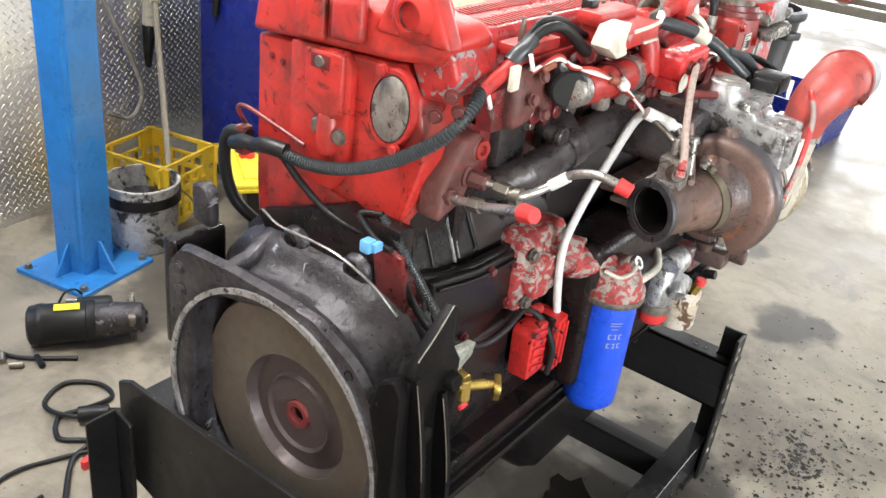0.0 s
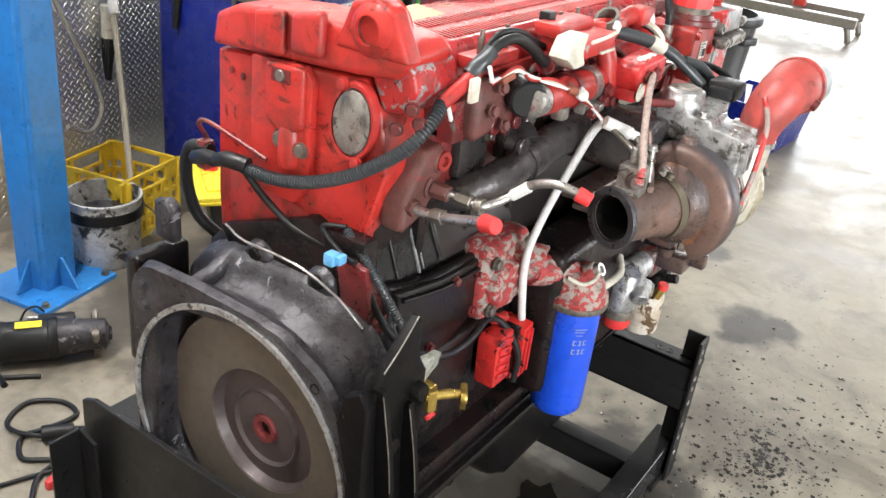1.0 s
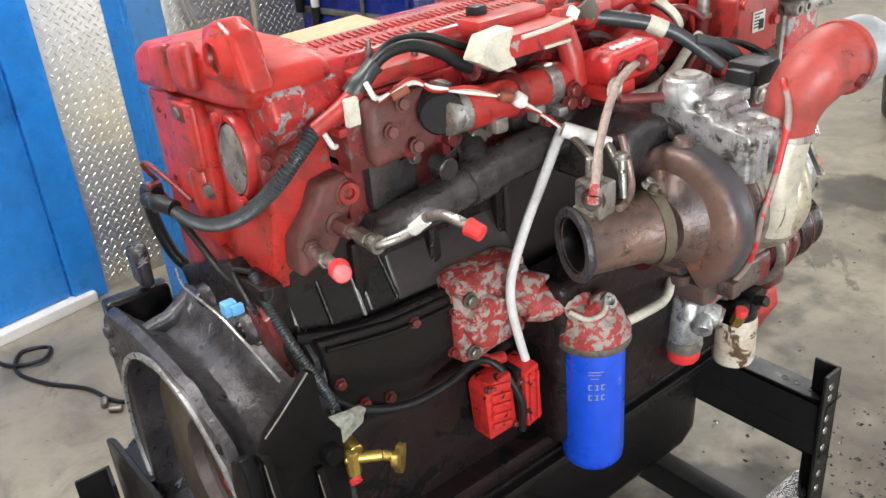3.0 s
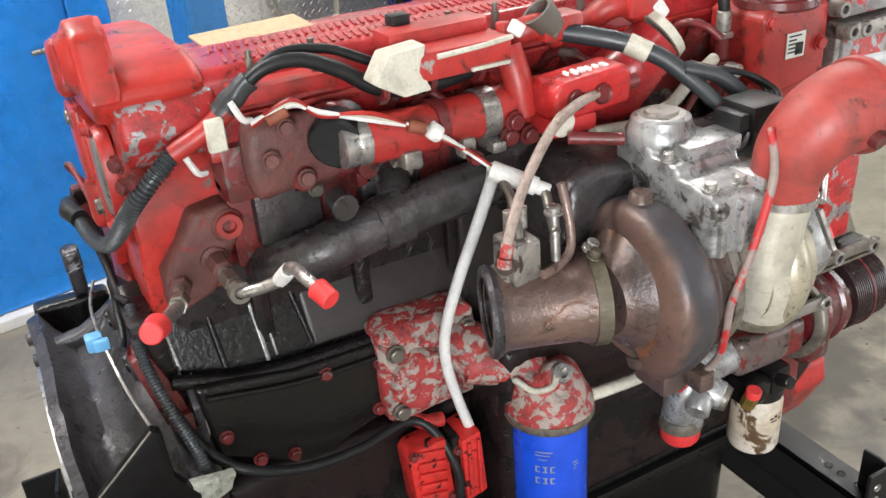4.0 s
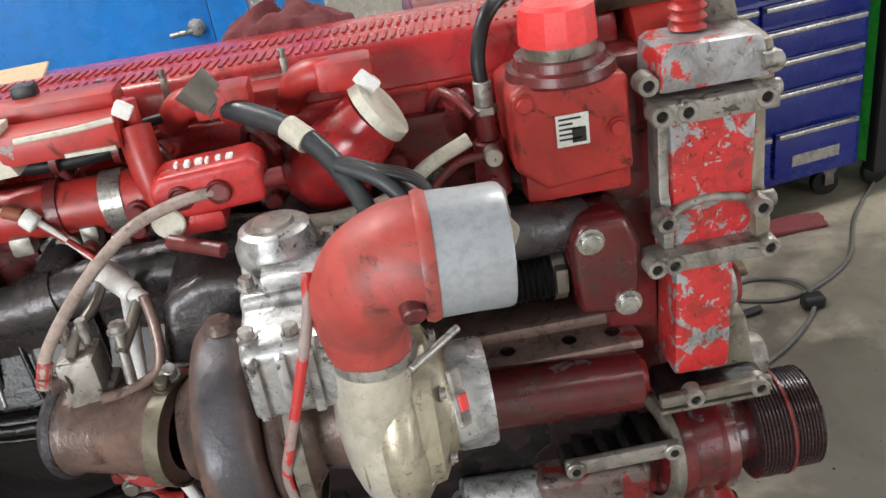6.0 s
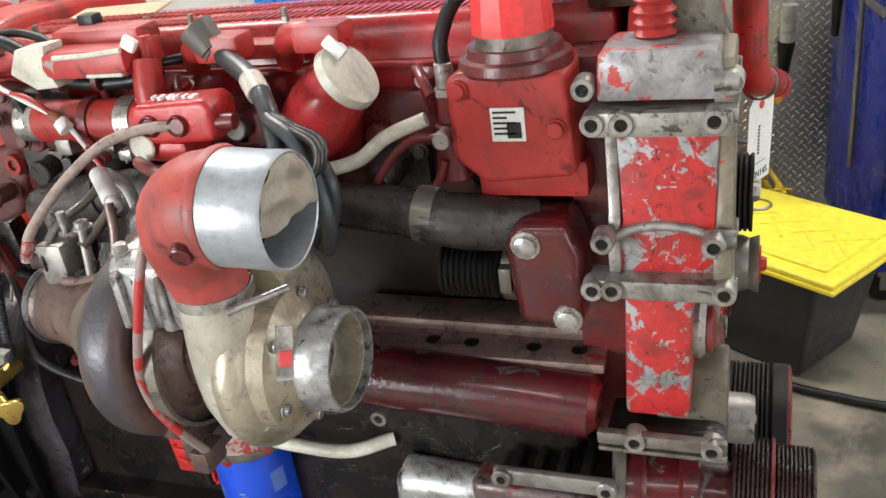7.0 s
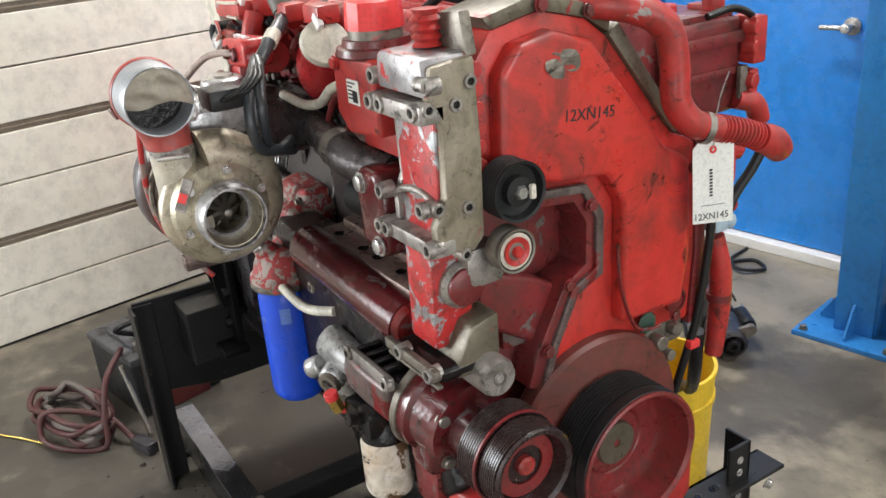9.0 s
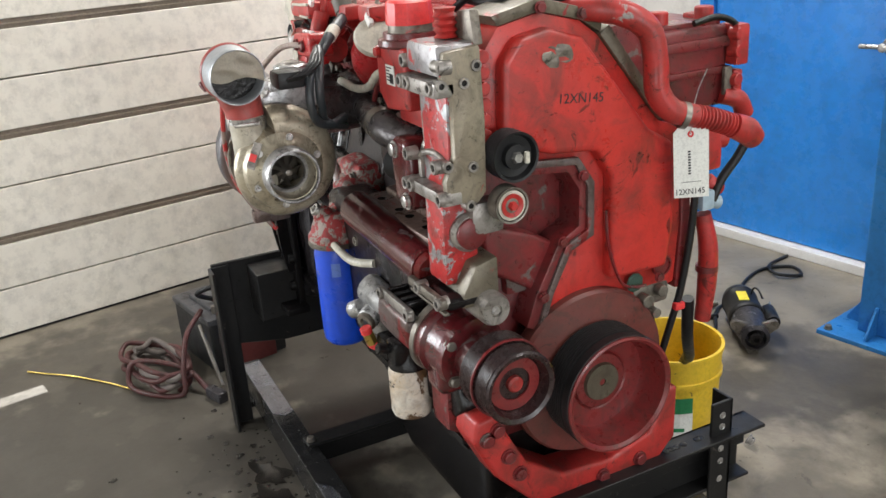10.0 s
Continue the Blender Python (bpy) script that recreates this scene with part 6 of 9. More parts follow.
for k in range(2):
    ep("hanging_lead", tube([(0.79 + 0.006 * k, -0.36, 1.335), (0.835, -0.388 + 0.014 * k, 1.318), (0.866 + 0.004 * k, -0.412 + 0.02 * k, 1.275), (0.872 - 0.008 * k, -0.415 + 0.024 * k, 1.23), (0.855 - 0.018 * k, -0.398 + 0.018 * k, 1.195), (0.83, -0.36, 1.18), (0.80, -0.32, 1.185 - 0.02 * k)], 0.0095, 10), CONDUIT, "thick black lead hanging behind the elbow", 60)
ep("branch_tape", tube([(0.742, -0.302, 1.365), (0.762, -0.322, 1.352)], 0.0145, 14), CREAM, "white tape round the branch", 50)
ep("branch_socket", joined(lathe([(0.014, 0.0), (0.02, 0.0), (0.024, 0.035), (0.018, 0.035)], (0.662, -0.245, 1.388), (-0.6, 0.1, 0.75), 20, closed=True), rod((0.662, -0.245, 1.385), (0.668, -0.25, 1.38), 0.016)), mat("olive_grey_rubber", (0.115, 0.105, 0.085), 0.5, second=(0.05, 0.045, 0.04), scale=16, bump=0.2), "open grey-olive rubber connector shell", 40)
# oil feed block, lines and bracket on the turbine pipe
ob = ep("oil_feed_block", joined(block((0.468, -0.440, 1.146), (0.508, -0.392, 1.204), 0.006), block((0.464, -0.43, 1.140), (0.516, -0.39, 1.162), 0.005)), ALU, "square aluminium oil feed block", 35)
part("banjo", joined(rod((0.470, -0.428, 1.180), (0.455, -0.437, 1.182), 0.0115), hexbolt((0.472, -0.427, 1.180), (-0.9, -0.4, 0), 0.014, 0.007)), RUST, ob, "rusty union", 35)
for x in (0.480, 0.500):
    part("stud", rod((x, -0.412, 1.21), (x, -0.412, 1.238), 0.006), STEEL, ob, "", 35)
strap = ep("feed_bracket", tube([(0.566, -0.398, 1.245), (0.569, -0.405, 1.215), (0.568, -0.415, 1.185), (0.560, -0.424, 1.165), (0.535, -0.436, 1.158), (0.505, -0.447, 1.160)], 0.0060, 10), FLANGE_TAN, "bent strap with rusty shoulders", 50)
part("strap_bolt", joined(rod((0.535, -0.43, 1.162), (0.538, -0.422, 1.232), 0.006), hexbolt((0.538, -0.422, 1.222), (0, 0, 1), 0.009, 0.010), hexbolt((0.578, -0.44, 1.168), (0.2, -0.4, 1), 0.008, 0.014)), STEEL, strap, "bright bolts", 35)
ep("oil_line", tube([(0.685, -0.335, 1.318), (0.655, -0.350, 1.326), (0.615, -0.366, 1.326), (0.57, -0.382, 1.314), (0.525, -0.402, 1.283), (0.490, -0.420, 1.249), (0.466, -0.436, 1.218), (0.457, -0.441, 1.196)], 0.0066, 12), mat("tan_hose", (0.40, 0.31, 0.27), 0.6, second=(0.30, 0.22, 0.19), scale=30, bump=0.3, bump_scale=500, grime=0.4), "tan braided oil line", 60)
ep("line_nut", joined(rod((0.463, -0.4375, 1.211), (0.457, -0.441, 1.195), 0.0078), rod((0.456, -0.4405, 1.194), (0.4540, -0.4415, 1.183), 0.0085)), RED_CRUST, "red fitting with a paper band", 40)
ep("drain_line", tube([(0.754, -0.540, 1.312), (0.749, -0.556, 1.282), (0.739, -0.565, 1.25), (0.722, -0.568, 1.20), (0.706, -0.568, 1.155), (0.693, -0.564, 1.11), (0.697, -0.556, 1.06), (0.71, -0.53, 1.0), (0.70, -0.48, 0.93)], 0.0052, 10), mat("worn_red_line", (0.30, 0.23, 0.21), 0.5, second=(0.16, 0.10, 0.09), scale=14, third=(0.42, 0.025, 0.025), third_scale=16, third_cut=0.54, bump=0.1), "grey line with worn red paint", 60)

# red fuel pipe along the head, band and valve
ft = ep("fuel_manifold", tube([(0.375, -0.262, 1.306), (0.47, -0.268, 1.306), (0.56, -0.272, 1.308), (0.66, -0.275, 1.31)], 0.030, 24), RED, "red fuel manifold pipe", 60)
part("end_ring", lathe([(0, -0.035), (0.022, -0.035), (0.0275, -0.032), (0.0285, -0.02), (0.0265, -0.014), (0.0285, -0.008), (0.0285, 0.012), (0, 0.012)], (0.372, -0.262, 1.306), (1, 0, 0), 32), STEEL, ft, "ribbed bright end cap", 30)
part("band", joined(ring((0.522, -0.270, 1.307), (1, 0, 0), 0.0305, 0.024, 0.003), block((0.524, -0.312, 1.265), (0.545, -0.27, 1.28), 0.004)), STEEL, ft, "shiny steel band clamp", 40)
part("collar", ring((0.46, -0.267, 1.306), (1, 0, 0), 0.030, 0.014, 0.004), RED_DULL, ft, "", 40)
part("tab", block((0.408, -0.296, 1.266), (0.434, -0.27, 1.29), 0.006), ALU, ft, "pale cast tab", 38)
part("tab", block((0.488, -0.299, 1.262), (0.509, -0.275, 1.29), 0.006), ALU, ft, "pale cast tab", 38)
part("tab_bolt", rod((0.498, -0.303, 1.268), (0.498, -0.318, 1.268), 0.009), RED_DULL, ft, "", 35)
RED_VALVE = mat("red_paint_white_chips", (0.55, 0.028, 0.028), 0.32, second=(0.38, 0.03, 0.03), scale=8, third=(0.62, 0.58, 0.54), third_scale=20, third_cut=0.66, bump=0.2, third_rough=0.5, grime=0.35)
CHALK = mat("white_marker", (0.75, 0.74, 0.72), 0.6, bump=0.05)
val = ep("fuel_valve", joined(prism([(0.594, 1.300), (0.590, 1.338), (0.602, 1.350), (0.70, 1.356), (0.712, 1.345), (0.708, 1.305)], "y", -0.352, -0.295, 0.010, 4), block((0.59, -0.348, 1.278), (0.66, -0.29, 1.303), 0.008)), RED_VALVE, "red valve block with chipped pale edges", 38)
for k in range(6):
    part("pale_mark", block((0.620 + 0.011 * k, -0.336 - 0.003 * (k % 2), 1.3525), (0.6235 + 0.011 * k + 0.002 * (k % 3), -0.326, 1.3575), 0.0005, 1), CHALK, val, "unreadable white marker stroke")
for x in (0.622, 0.662):
    part("dimple", lathe([(0, 0.003), (0.009, 0.003), (0.012, 0.006), (0.014, 0.0)], (x, -0.353, 1.326), (0, -1, 0.1), 20), RED_DULL, val, "", 40)
part("pipe_stub", rod((0.69, -0.34, 1.325), (0.73, -0.335, 1.325), 0.010), RED_DULL, val, "", 40)
part("pipe_stub", rod((0.60, -0.365, 1.285), (0.66, -0.40, 1.28), 0.008), RED_DULL, val, "", 40)
part("riser", joined(tube([(0.585, -0.29, 1.30), (0.58, -0.285, 1.345), (0.575, -0.27, 1.385)], 0.019, 14), rod((0.575, -0.265, 1.375), (0.575, -0.262, 1.415), 0.009)), RED, val, "", 50)
part("worn_patch", moved(lathe([(0, 0.002), (0.016, 0.002), (0.018, 0)], (0, 0, 0), (0, -1, 0), 20), Matrix.Translation((0.602, -0.353, 1.300))), CREAM, val, "")
bolts("bolt", [(0.585, -0.30, 1.275), (0.555, -0.30, 1.28), (0.56, -0.305, 1.30)], (0, -1, 0), 0.010, 0.012, RED_DULL, val)
# small red injector pipes, clips and dusty fittings between the head and the cover
rnd = random.Random(5)
for k in range(7):
    x = 0.33 + 0.115 * k
    ep("injector_line", tube([(x, -0.185, 1.315), (x + 0.012, -0.215, 1.345), (x + 0.03, -0.245, 1.342), (x + 0.045, -0.262, 1.325)], 0.0065, 8), RED_DULL, "", 60)
    ep("injector_fitting", joined(rod((x + 0.03, -0.20, 1.29), (x + 0.03, -0.228, 1.335), 0.014), hexbolt((x + 0.03, -0.228, 1.335), (0, -0.5, 0.8), 0.012, 0.012)), RED_DULL if k % 2 else RED, "", 40)
for k in range(12):
    x, z = 0.30 + 0.05 * k + rnd.uniform(-0.01, 0.01), rnd.uniform(1.225, 1.275)
    ep("head_boss", joined(rod((x, -0.18, z), (x, -0.215 - rnd.uniform(0, 0.015), z), rnd.uniform(0.010, 0.017)), block((x - 0.012, -0.20, z - 0.03), (x + 0.012, -0.175, z + 0.01), 0.005)), rnd.choice((RED_DULL, RED_DULL, IRON, STEEL_DIRTY)), "", 40)
ep("fitting_plate", roughen(subdivide(block((0.235, -0.225, 1.245), (0.36, -0.18, 1.345), 0.02, 3), 1), 0.008, 25), BROWN, "dust-caked red casting", 55)
for x, y, z in ((0.26, -0.238, 1.30), (0.30, -0.24, 1.268), (0.335, -0.238, 1.31), (0.285, -0.236, 1.335)):
    ep("caked_bolt", hexbolt((x, y, z), (0, -1, 0.2), 0.009, 0.010), BROWN, "", 35)
ep("sender", joined(rod((0.335, -0.235, 1.232), (0.335, -0.258, 1.229), 0.016, 0.015), rod((0.335, -0.258, 1.229), (0.335, -0.27, 1.228), 0.018)), IRON, "dark round sender", 40)
ep("round_connector", joined(rod((0.362, -0.225, 1.318), (0.332, -0.265, 1.312), 0.034), rod((0.372, -0.21, 1.32), (0.36, -0.228, 1.318), 0.028)), RUBBER, "black round connector with a bright mouth", 40)
# sensors and covers along the loom
ep("fuse_cover", joined(prism([(0.378, 1.382), (0.398, 1.414), (0.448, 1.418), (0.440, 1.388), (0.452, 1.362), (0.415, 1.360)], "y", -0.300, -0.262, 0.004, 2)), CREAM, "cracked cream plastic cover", 35)
ep("cover_box", joined(block((0.43, -0.30, 1.372), (0.565, -0.215, 1.408), 0.006), block((0.42, -0.255, 1.40), (0.56, -0.205, 1.425), 0.008)), RED, "red box behind the cream cover", 38)
ep("box_strip", joined(tube([(0.46, -0.302, 1.401), (0.52, -0.302, 1.403), (0.565, -0.30, 1.406)], 0.0035, 8), block((0.505, -0.304, 1.374), (0.56, -0.298, 1.379), 0.0015)), CREAM, "pale edge strip", 50)
ep("box_tape", block((0.566, -0.298, 1.404), (0.586, -0.288, 1.422), 0.004, m=Matrix.Translation((0.575, -0.29, 1.413)) @ pose(0, 0, 0, 0, 35, 0) @ Matrix.Translation((-0.575, 0.29, -1.413))), WHITE, "scrap of white tape", 40)
ep("black_clip", block((0.442, -0.222, 1.415), (0.468, -0.20, 1.438), 0.004), BLACK, "", 38)
for x, z in ((0.62, 1.385), (0.76, 1.392)):
    ep("red_elbow_fitting", joined(tube([(x - 0.02, -0.20, 1.36), (x, -0.225, z), (x + 0.03, -0.235, z + 0.006), (x + 0.06, -0.23, z - 0.012)], 0.018, 12), block((x + 0.02, -0.26, z - 0.012), (x + 0.085, -0.215, z + 0.022), 0.008)), RED, "red angled fitting", 45)
ep("white_scrap", block((0.825, -0.262, 1.372), (0.845, -0.250, 1.402), 0.005, m=Matrix.Translation((0.835, -0.256, 1.387)) @ pose(0, 0, 0, 0, -40, 0) @ Matrix.Translation((-0.835, 0.256, -1.387))), WHITE, "", 40)
el = ep("intake_elbow", tube([(0.765, -0.185, 1.262), (0.780, -0.222, 1.282), (0.803, -0.243, 1.312), (0.838, -0.252, 1.345)], 0.042, 28, radii=[0.054, 0.054, 0.046, 0.038]), RED_GLOSS, "red elbow closed with a white cap", 60)
part("white_cap", lathe([(0, 0.014), (0.034, 0.016), (0.042, 0.013), (0.0440, 0.0), (0.036, 0.0)], (0.838, -0.250, 1.347), (0.80, -0.12, 0.58), 32), CREAM, el, "white plastic cap", 35)
ep("return_line", tube([(0.70, -0.285, 1.245), (0.78, -0.28, 1.238), (0.845, -0.275, 1.25), (0.89, -0.272, 1.28), (0.94, -0.262, 1.298)], 0.009, 10), CREAM, "pale metal return line", 60)

# wiring
ep("corrugated_conduit", tube([(0.055, 0.12, 1.142), (0.060, 0.06, 1.140), (0.066, 0.0, 1.150), (0.072, -0.06, 1.172), (0.078, -0.118, 1.203), (0.088, -0.175, 1.245), (0.10, -0.202, 1.274), (0.128, -0.212, 1.305), (0.160, -0.205, 1.328)], 0.0118, 14, n=14, ribs=170, rib=0.0026), CONDUIT, "corrugated black wiring conduit", 40)
ep("conduit_end", tube([(0.05, 0.19, 1.135), (0.045, 0.15, 1.150), (0.055, 0.11, 1.148)], 0.015, 14, radii=[0.011, 0.015, 0.0145]), RUBBER, "", 60)
ep("rubber_boot", tube([(0.06, 0.25, 1.12), (0.05, 0.215, 1.135), (0.05, 0.185, 1.137)], 0.0135, 12), RUBBER, "", 60)
ep("red_wrap", tube([(0.155, -0.206, 1.325), (0.195, -0.212, 1.345), (0.225, -0.22, 1.368)], 0.012, 12), RED, "red-painted loom wrap", 60)
ep("paper_tag", block((0.192, -0.238, 1.325), (0.214, -0.228, 1.365), 0.002, 1), CREAM, "curled paper label", 40)
for a in ((0.172, -0.19, 1.31), (0.228, -0.222, 1.372)):
    ep("cable_tie", tube([(a[0] - 0.004, a[1] - 0.021, a[2] + 0.010), (a[0] + 0.006, a[1] - 0.022, a[2] - 0.012), (a[0] + 0.018, a[1] - 0.012, a[2] - 0.018)], 0.004, 6), WHITE, "", 60)
ep("loom_joint", roughen(subdivide(tube([(0.215, -0.215, 1.362), (0.235, -0.222, 1.382), (0.255, -0.226, 1.398)], 0.014, 14), 1), 0.003, 40), CONDUIT, "", 70)
ep("main_loom", tube([(0.245, -0.224, 1.392), (0.275, -0.23, 1.410), (0.315, -0.235, 1.412), (0.36, -0.24, 1.392), (0.405, -0.245, 1.362), (0.46, -0.245, 1.352), (0.52, -0.24, 1.352), (0.565, -0.235, 1.362)], 0.009, 12, radii=[0.008, 0.0085, 0.009, 0.0095, 0.0105, 0.0105, 0.0095, 0.009]), RUBBER, "thick black wiring loom", 60)
ep("second_loom", tube([(0.25, -0.215, 1.395), (0.30, -0.212, 1.418), (0.36, -0.215, 1.412), (0.42, -0.225, 1.385), (0.50, -0.225, 1.366), (0.60, -0.22, 1.375), (0.66, -0.225, 1.385)], 0.0062, 10), RUBBER, "", 60)
for x in (0.405, 0.47, 0.54):
    ep("loom_band", tube([(x, -0.245, 1.358), (x + 0.008, -0.245, 1.357)], 0.0175, 14), RED_DULL, "", 40)
for k, c in enumerate((WHITE, CREAM, RED)):
    ep("sensor_wire", tube([(0.245, -0.238, 1.352 - 0.002 * k), (0.29, -0.256, 1.368 + 0.003 * k), (0.32, -0.268, 1.356 - 0.002 * k), (0.38, -0.283, 1.336 + 0.004 * k), (0.44, -0.298, 1.316 - 0.003 * k), (0.48, -0.315, 1.285), (0.512, -0.328, 1.256)], 0.0036, 6), c, "", 60)
ORANGE = mat("brown_orange_sleeve", (0.26, 0.075, 0.04), 0.6, bump=0.1)
ep("orange_sleeve", rod((0.262, -0.246, 1.352), (0.285, -0.254, 1.362), 0.007), ORANGE, "orange sleeve on the wires", 50)
ep("orange_sleeve", rod((0.418, -0.294, 1.324), (0.438, -0.298, 1.317), 0.008), ORANGE, "orange sleeve on the wires", 50)
ep("tape_knot", roughen(subdivide(rod((0.44, -0.304, 1.318), (0.452, -0.308, 1.308), 0.011), 1), 0.002, 90), WHITE, "", 50)
ep("wrapped_line", tube([(0.512, -0.330, 1.256), (0.520, -0.308, 1.225), (0.505, -0.285, 1.15), (0.486, -0.263, 1.07), (0.469, -0.247, 0.988), (0.468, -0.243, 0.93), (0.482, -0.242, 0.86), (0.498, -0.242, 0.80), (0.503, -0.245, 0.775)], 0.0085, 10), mat("frosted_wrap", (0.80, 0.79, 0.78), 0.6, second=(0.42, 0.41, 0.41), scale=35, bump=0.5, bump_scale=160), "grey-white tape-wrapped line hanging down", 60)
ep("taped_plug", joined(rod((0.505, -0.335, 1.258), (0.548, -0.372, 1.236), 0.012), rod((0.548, -0.372, 1.236), (0.56, -0.382, 1.23), 0.009)), WHITE, "white taped connector", 45)
ep("plug_wire", joined(tube([(0.515, -0.34, 1.25), (0.508, -0.375, 1.235), (0.492, -0.41, 1.222), (0.485, -0.43, 1.205)], 0.006, 8), tube([(0.555, -0.38, 1.232), (0.545, -0.405, 1.215), (0.535, -0.43, 1.20)], 0.007, 8)), STEEL_DIRTY, "", 60)

# coolant stubs with red caps
st = ep("coolant_manifold", roughen(subdivide(joined(prism([(0.115, 1.10), (0.118, 1.16), (0.165, 1.235), (0.215, 1.24), (0.222, 1.195), (0.175, 1.12)], "y", -0.185, -0.13, 0.012, 3), rod((0.20, -0.15, 1.212), (0.207, -0.186, 1.211), 0.024, 0.022), rod((0.18, -0.15, 1.17), (0.182, -0.19, 1.169), 0.019)), 0), 0.002, 40), BROWN, "brown grime-caked coolant manifold", 40)
part("red_socket", lathe([(0, 0.002), (0.008, 0.002), (0.009, 0.010), (0.0165, 0.010), (0.0185, 0)], (0.207, -0.184, 1.211), (-0.1, -1, 0.05), 24), RED, st, "dark red port", 35)
pb = ep("coolant_stub", tube([(0.182, -0.20, 1.169), (0.182, -0.244, 1.170), (0.184, -0.283, 1.168), (0.208, -0.30, 1.174), (0.228, -0.318, 1.188), (0.230, -0.345, 1.212), (0.229, -0.375, 1.226), (0.229, -0.404, 1.229), (0.236, -0.428, 1.223)], 0.0075, 12), STEEL, "bent steel pipe stub with a red cap", 60)
part("nut", rod((0.182, -0.192, 1.169), (0.182, -0.225, 1.170), 0.015, 0.014, 6), BROWN, pb, "", 30)
part("nut", rod((0.182, -0.240, 1.170), (0.183, -0.268, 1.169), 0.0125, seg=6), STEEL_DIRTY, pb, "", 30)
part("hose_clip", ring((0.1835, -0.277, 1.1685), (0.05, -1, 0), 0.008, 0.012, 0.006), STEEL_DIRTY, pb, "", 30)
part("tape", tube([(0.226, -0.316, 1.186), (0.2305, -0.342, 1.209)], 0.0095, 12), WHITE, pb, "white tape", 45)
part("red_cap", rod((0.234, -0.424, 1.224), (0.241, -0.446, 1.216), 0.0125, 0.0115), CAP, pb, "red plastic cap", 40)
pa = ep("coolant_stub", tube([(0.138, -0.165, 1.146), (0.128, -0.205, 1.150), (0.118, -0.248, 1.157), (0.106, -0.285, 1.170), (0.092, -0.325, 1.186), (0.076, -0.36, 1.200)], 0.0085, 12), STEEL, "bent steel pipe stub with a red cap", 60)
part("nut", rod((0.138, -0.165, 1.146), (0.130, -0.198, 1.149), 0.0145, seg=6), BROWN, pa, "", 30)
part("nut", rod((0.122, -0.235, 1.155), (0.114, -0.262, 1.162), 0.0125, seg=6), STEEL_DIRTY, pa, "", 30)
part("red_cap", rod((0.078, -0.355, 1.198), (0.066, -0.382, 1.206), 0.0145, 0.0125), CAP, pa, "red plastic cap", 40)
ep("drop_wire", tube([(0.075, -0.10, 1.10), (0.062, -0.06, 1.09), (0.055, -0.11, 1.06), (0.048, -0.145, 1.06)], 0.005, 8), RUBBER, "", 60)
ep("blue_plug", joined(block((0.008, -0.129, 1.058), (0.030, -0.109, 1.080), 0.004), block((0.016, -0.137, 1.061), (0.036, -0.127, 1.077), 0.003)), mat("light_blue_plastic", (0.14, 0.42, 0.72), 0.45, second=(0.10, 0.32, 0.6), scale=30, bump=0.05), "light blue electrical plug", 38)
ep("down_conduit", tube([(0.075, -0.10, 1.095), (0.068, -0.16, 1.05), (0.08, -0.20, 0.99), (0.10, -0.235, 0.92), (0.103, -0.245, 0.87)], 0.0085, 10, n=12, ribs=220, rib=0.0014), CONDUIT, "thin corrugated conduit", 40)
ep("rear_wire", tube([(0.06, 0.12, 1.13), (0.07, 0.08, 1.09), (0.072, 0.02, 1.06), (0.075, -0.05, 1.05), (0.08, -0.10, 1.055)], 0.0065, 8), RUBBER, "", 60)
ep("loop_hose", tube([(0.07, 0.22, 1.14), (0.07, 0.275, 1.13), (0.08, 0.30, 1.06), (0.10, 0.295, 0.98), (0.13, 0.26, 0.93)], 0.012, 10), RUBBER, "black hose looping behind the housing", 60)
ep("bent_wire", tube([(0.05, 0.16, 1.02), (0.035, 0.10, 1.015), (0.03, 0.02, 1.02), (0.032, -0.05, 1.015), (0.04, -0.12, 0.985), (0.055, -0.165, 0.94)], 0.0025, 6), STEEL, "", 60)
ep("flank_cable", tube([(0.07, -0.155, 1.01), (0.09, -0.172, 0.95), (0.115, -0.205, 0.90), (0.16, -0.236, 0.868), (0.24, -0.232, 0.832), (0.33, -0.222, 0.820), (0.412, -0.212, 0.825), (0.445, -0.235, 0.80), (0.462, -0.264, 0.74), (0.464, -0.262, 0.67)], 0.0075, 10), RUBBER, "black cable along the flank", 60)
# valves low on the block
ep("brass_tee", joined(rod((0.10, -0.235, 0.858), (0.098, -0.292, 0.852), 0.013), rod((0.078, -0.288, 0.85), (0.128, -0.312, 0.842), 0.009), rod((0.088, -0.294, 0.862), (0.087, -0.296, 0.822), 0.0115, seg=8)), BRASS, "brass tee fitting", 40)
vb = ep("drain_valve", rod((0.128, -0.312, 0.842), (0.15, -0.322, 0.832), 0.008), BRASS, "brass drain cock", 40)
bm = bmesh.new()
for k in range(24):
    a = 2 * math.pi * k / 24
    r = 0.0215 * (1 + 0.2 * math.sin(3 * a))
    bm.verts.new((0, r * math.cos(a), r * math.sin(a)))
f = bm.faces.new(bm.verts[:])
g = bmesh.ops.extrude_face_region(bm, geom=[f])
bmesh.ops.translate(bm, vec=(0.012, 0, 0), verts=[v for v in g["geom"] if isinstance(v, bmesh.types.BMVert)])
bevel(bm, 0.003, 2)
part("valve_wheel", moved(bm, Matrix.Translation((0.156, -0.326, 0.826)) @ pose(0, 0, 0, 0, 0, 125)), BRASS, vb, "brass hand wheel", 40)
ep("red_plug", lathe([(0.0035, 0.0), (0.0045, 0.006), (0.0095, 0.006), (0.0105, 0.0)], (0.086, -0.297, 0.812), (-0.1, -0.6, -0.35), 16), CAP, "small red plug", 35)
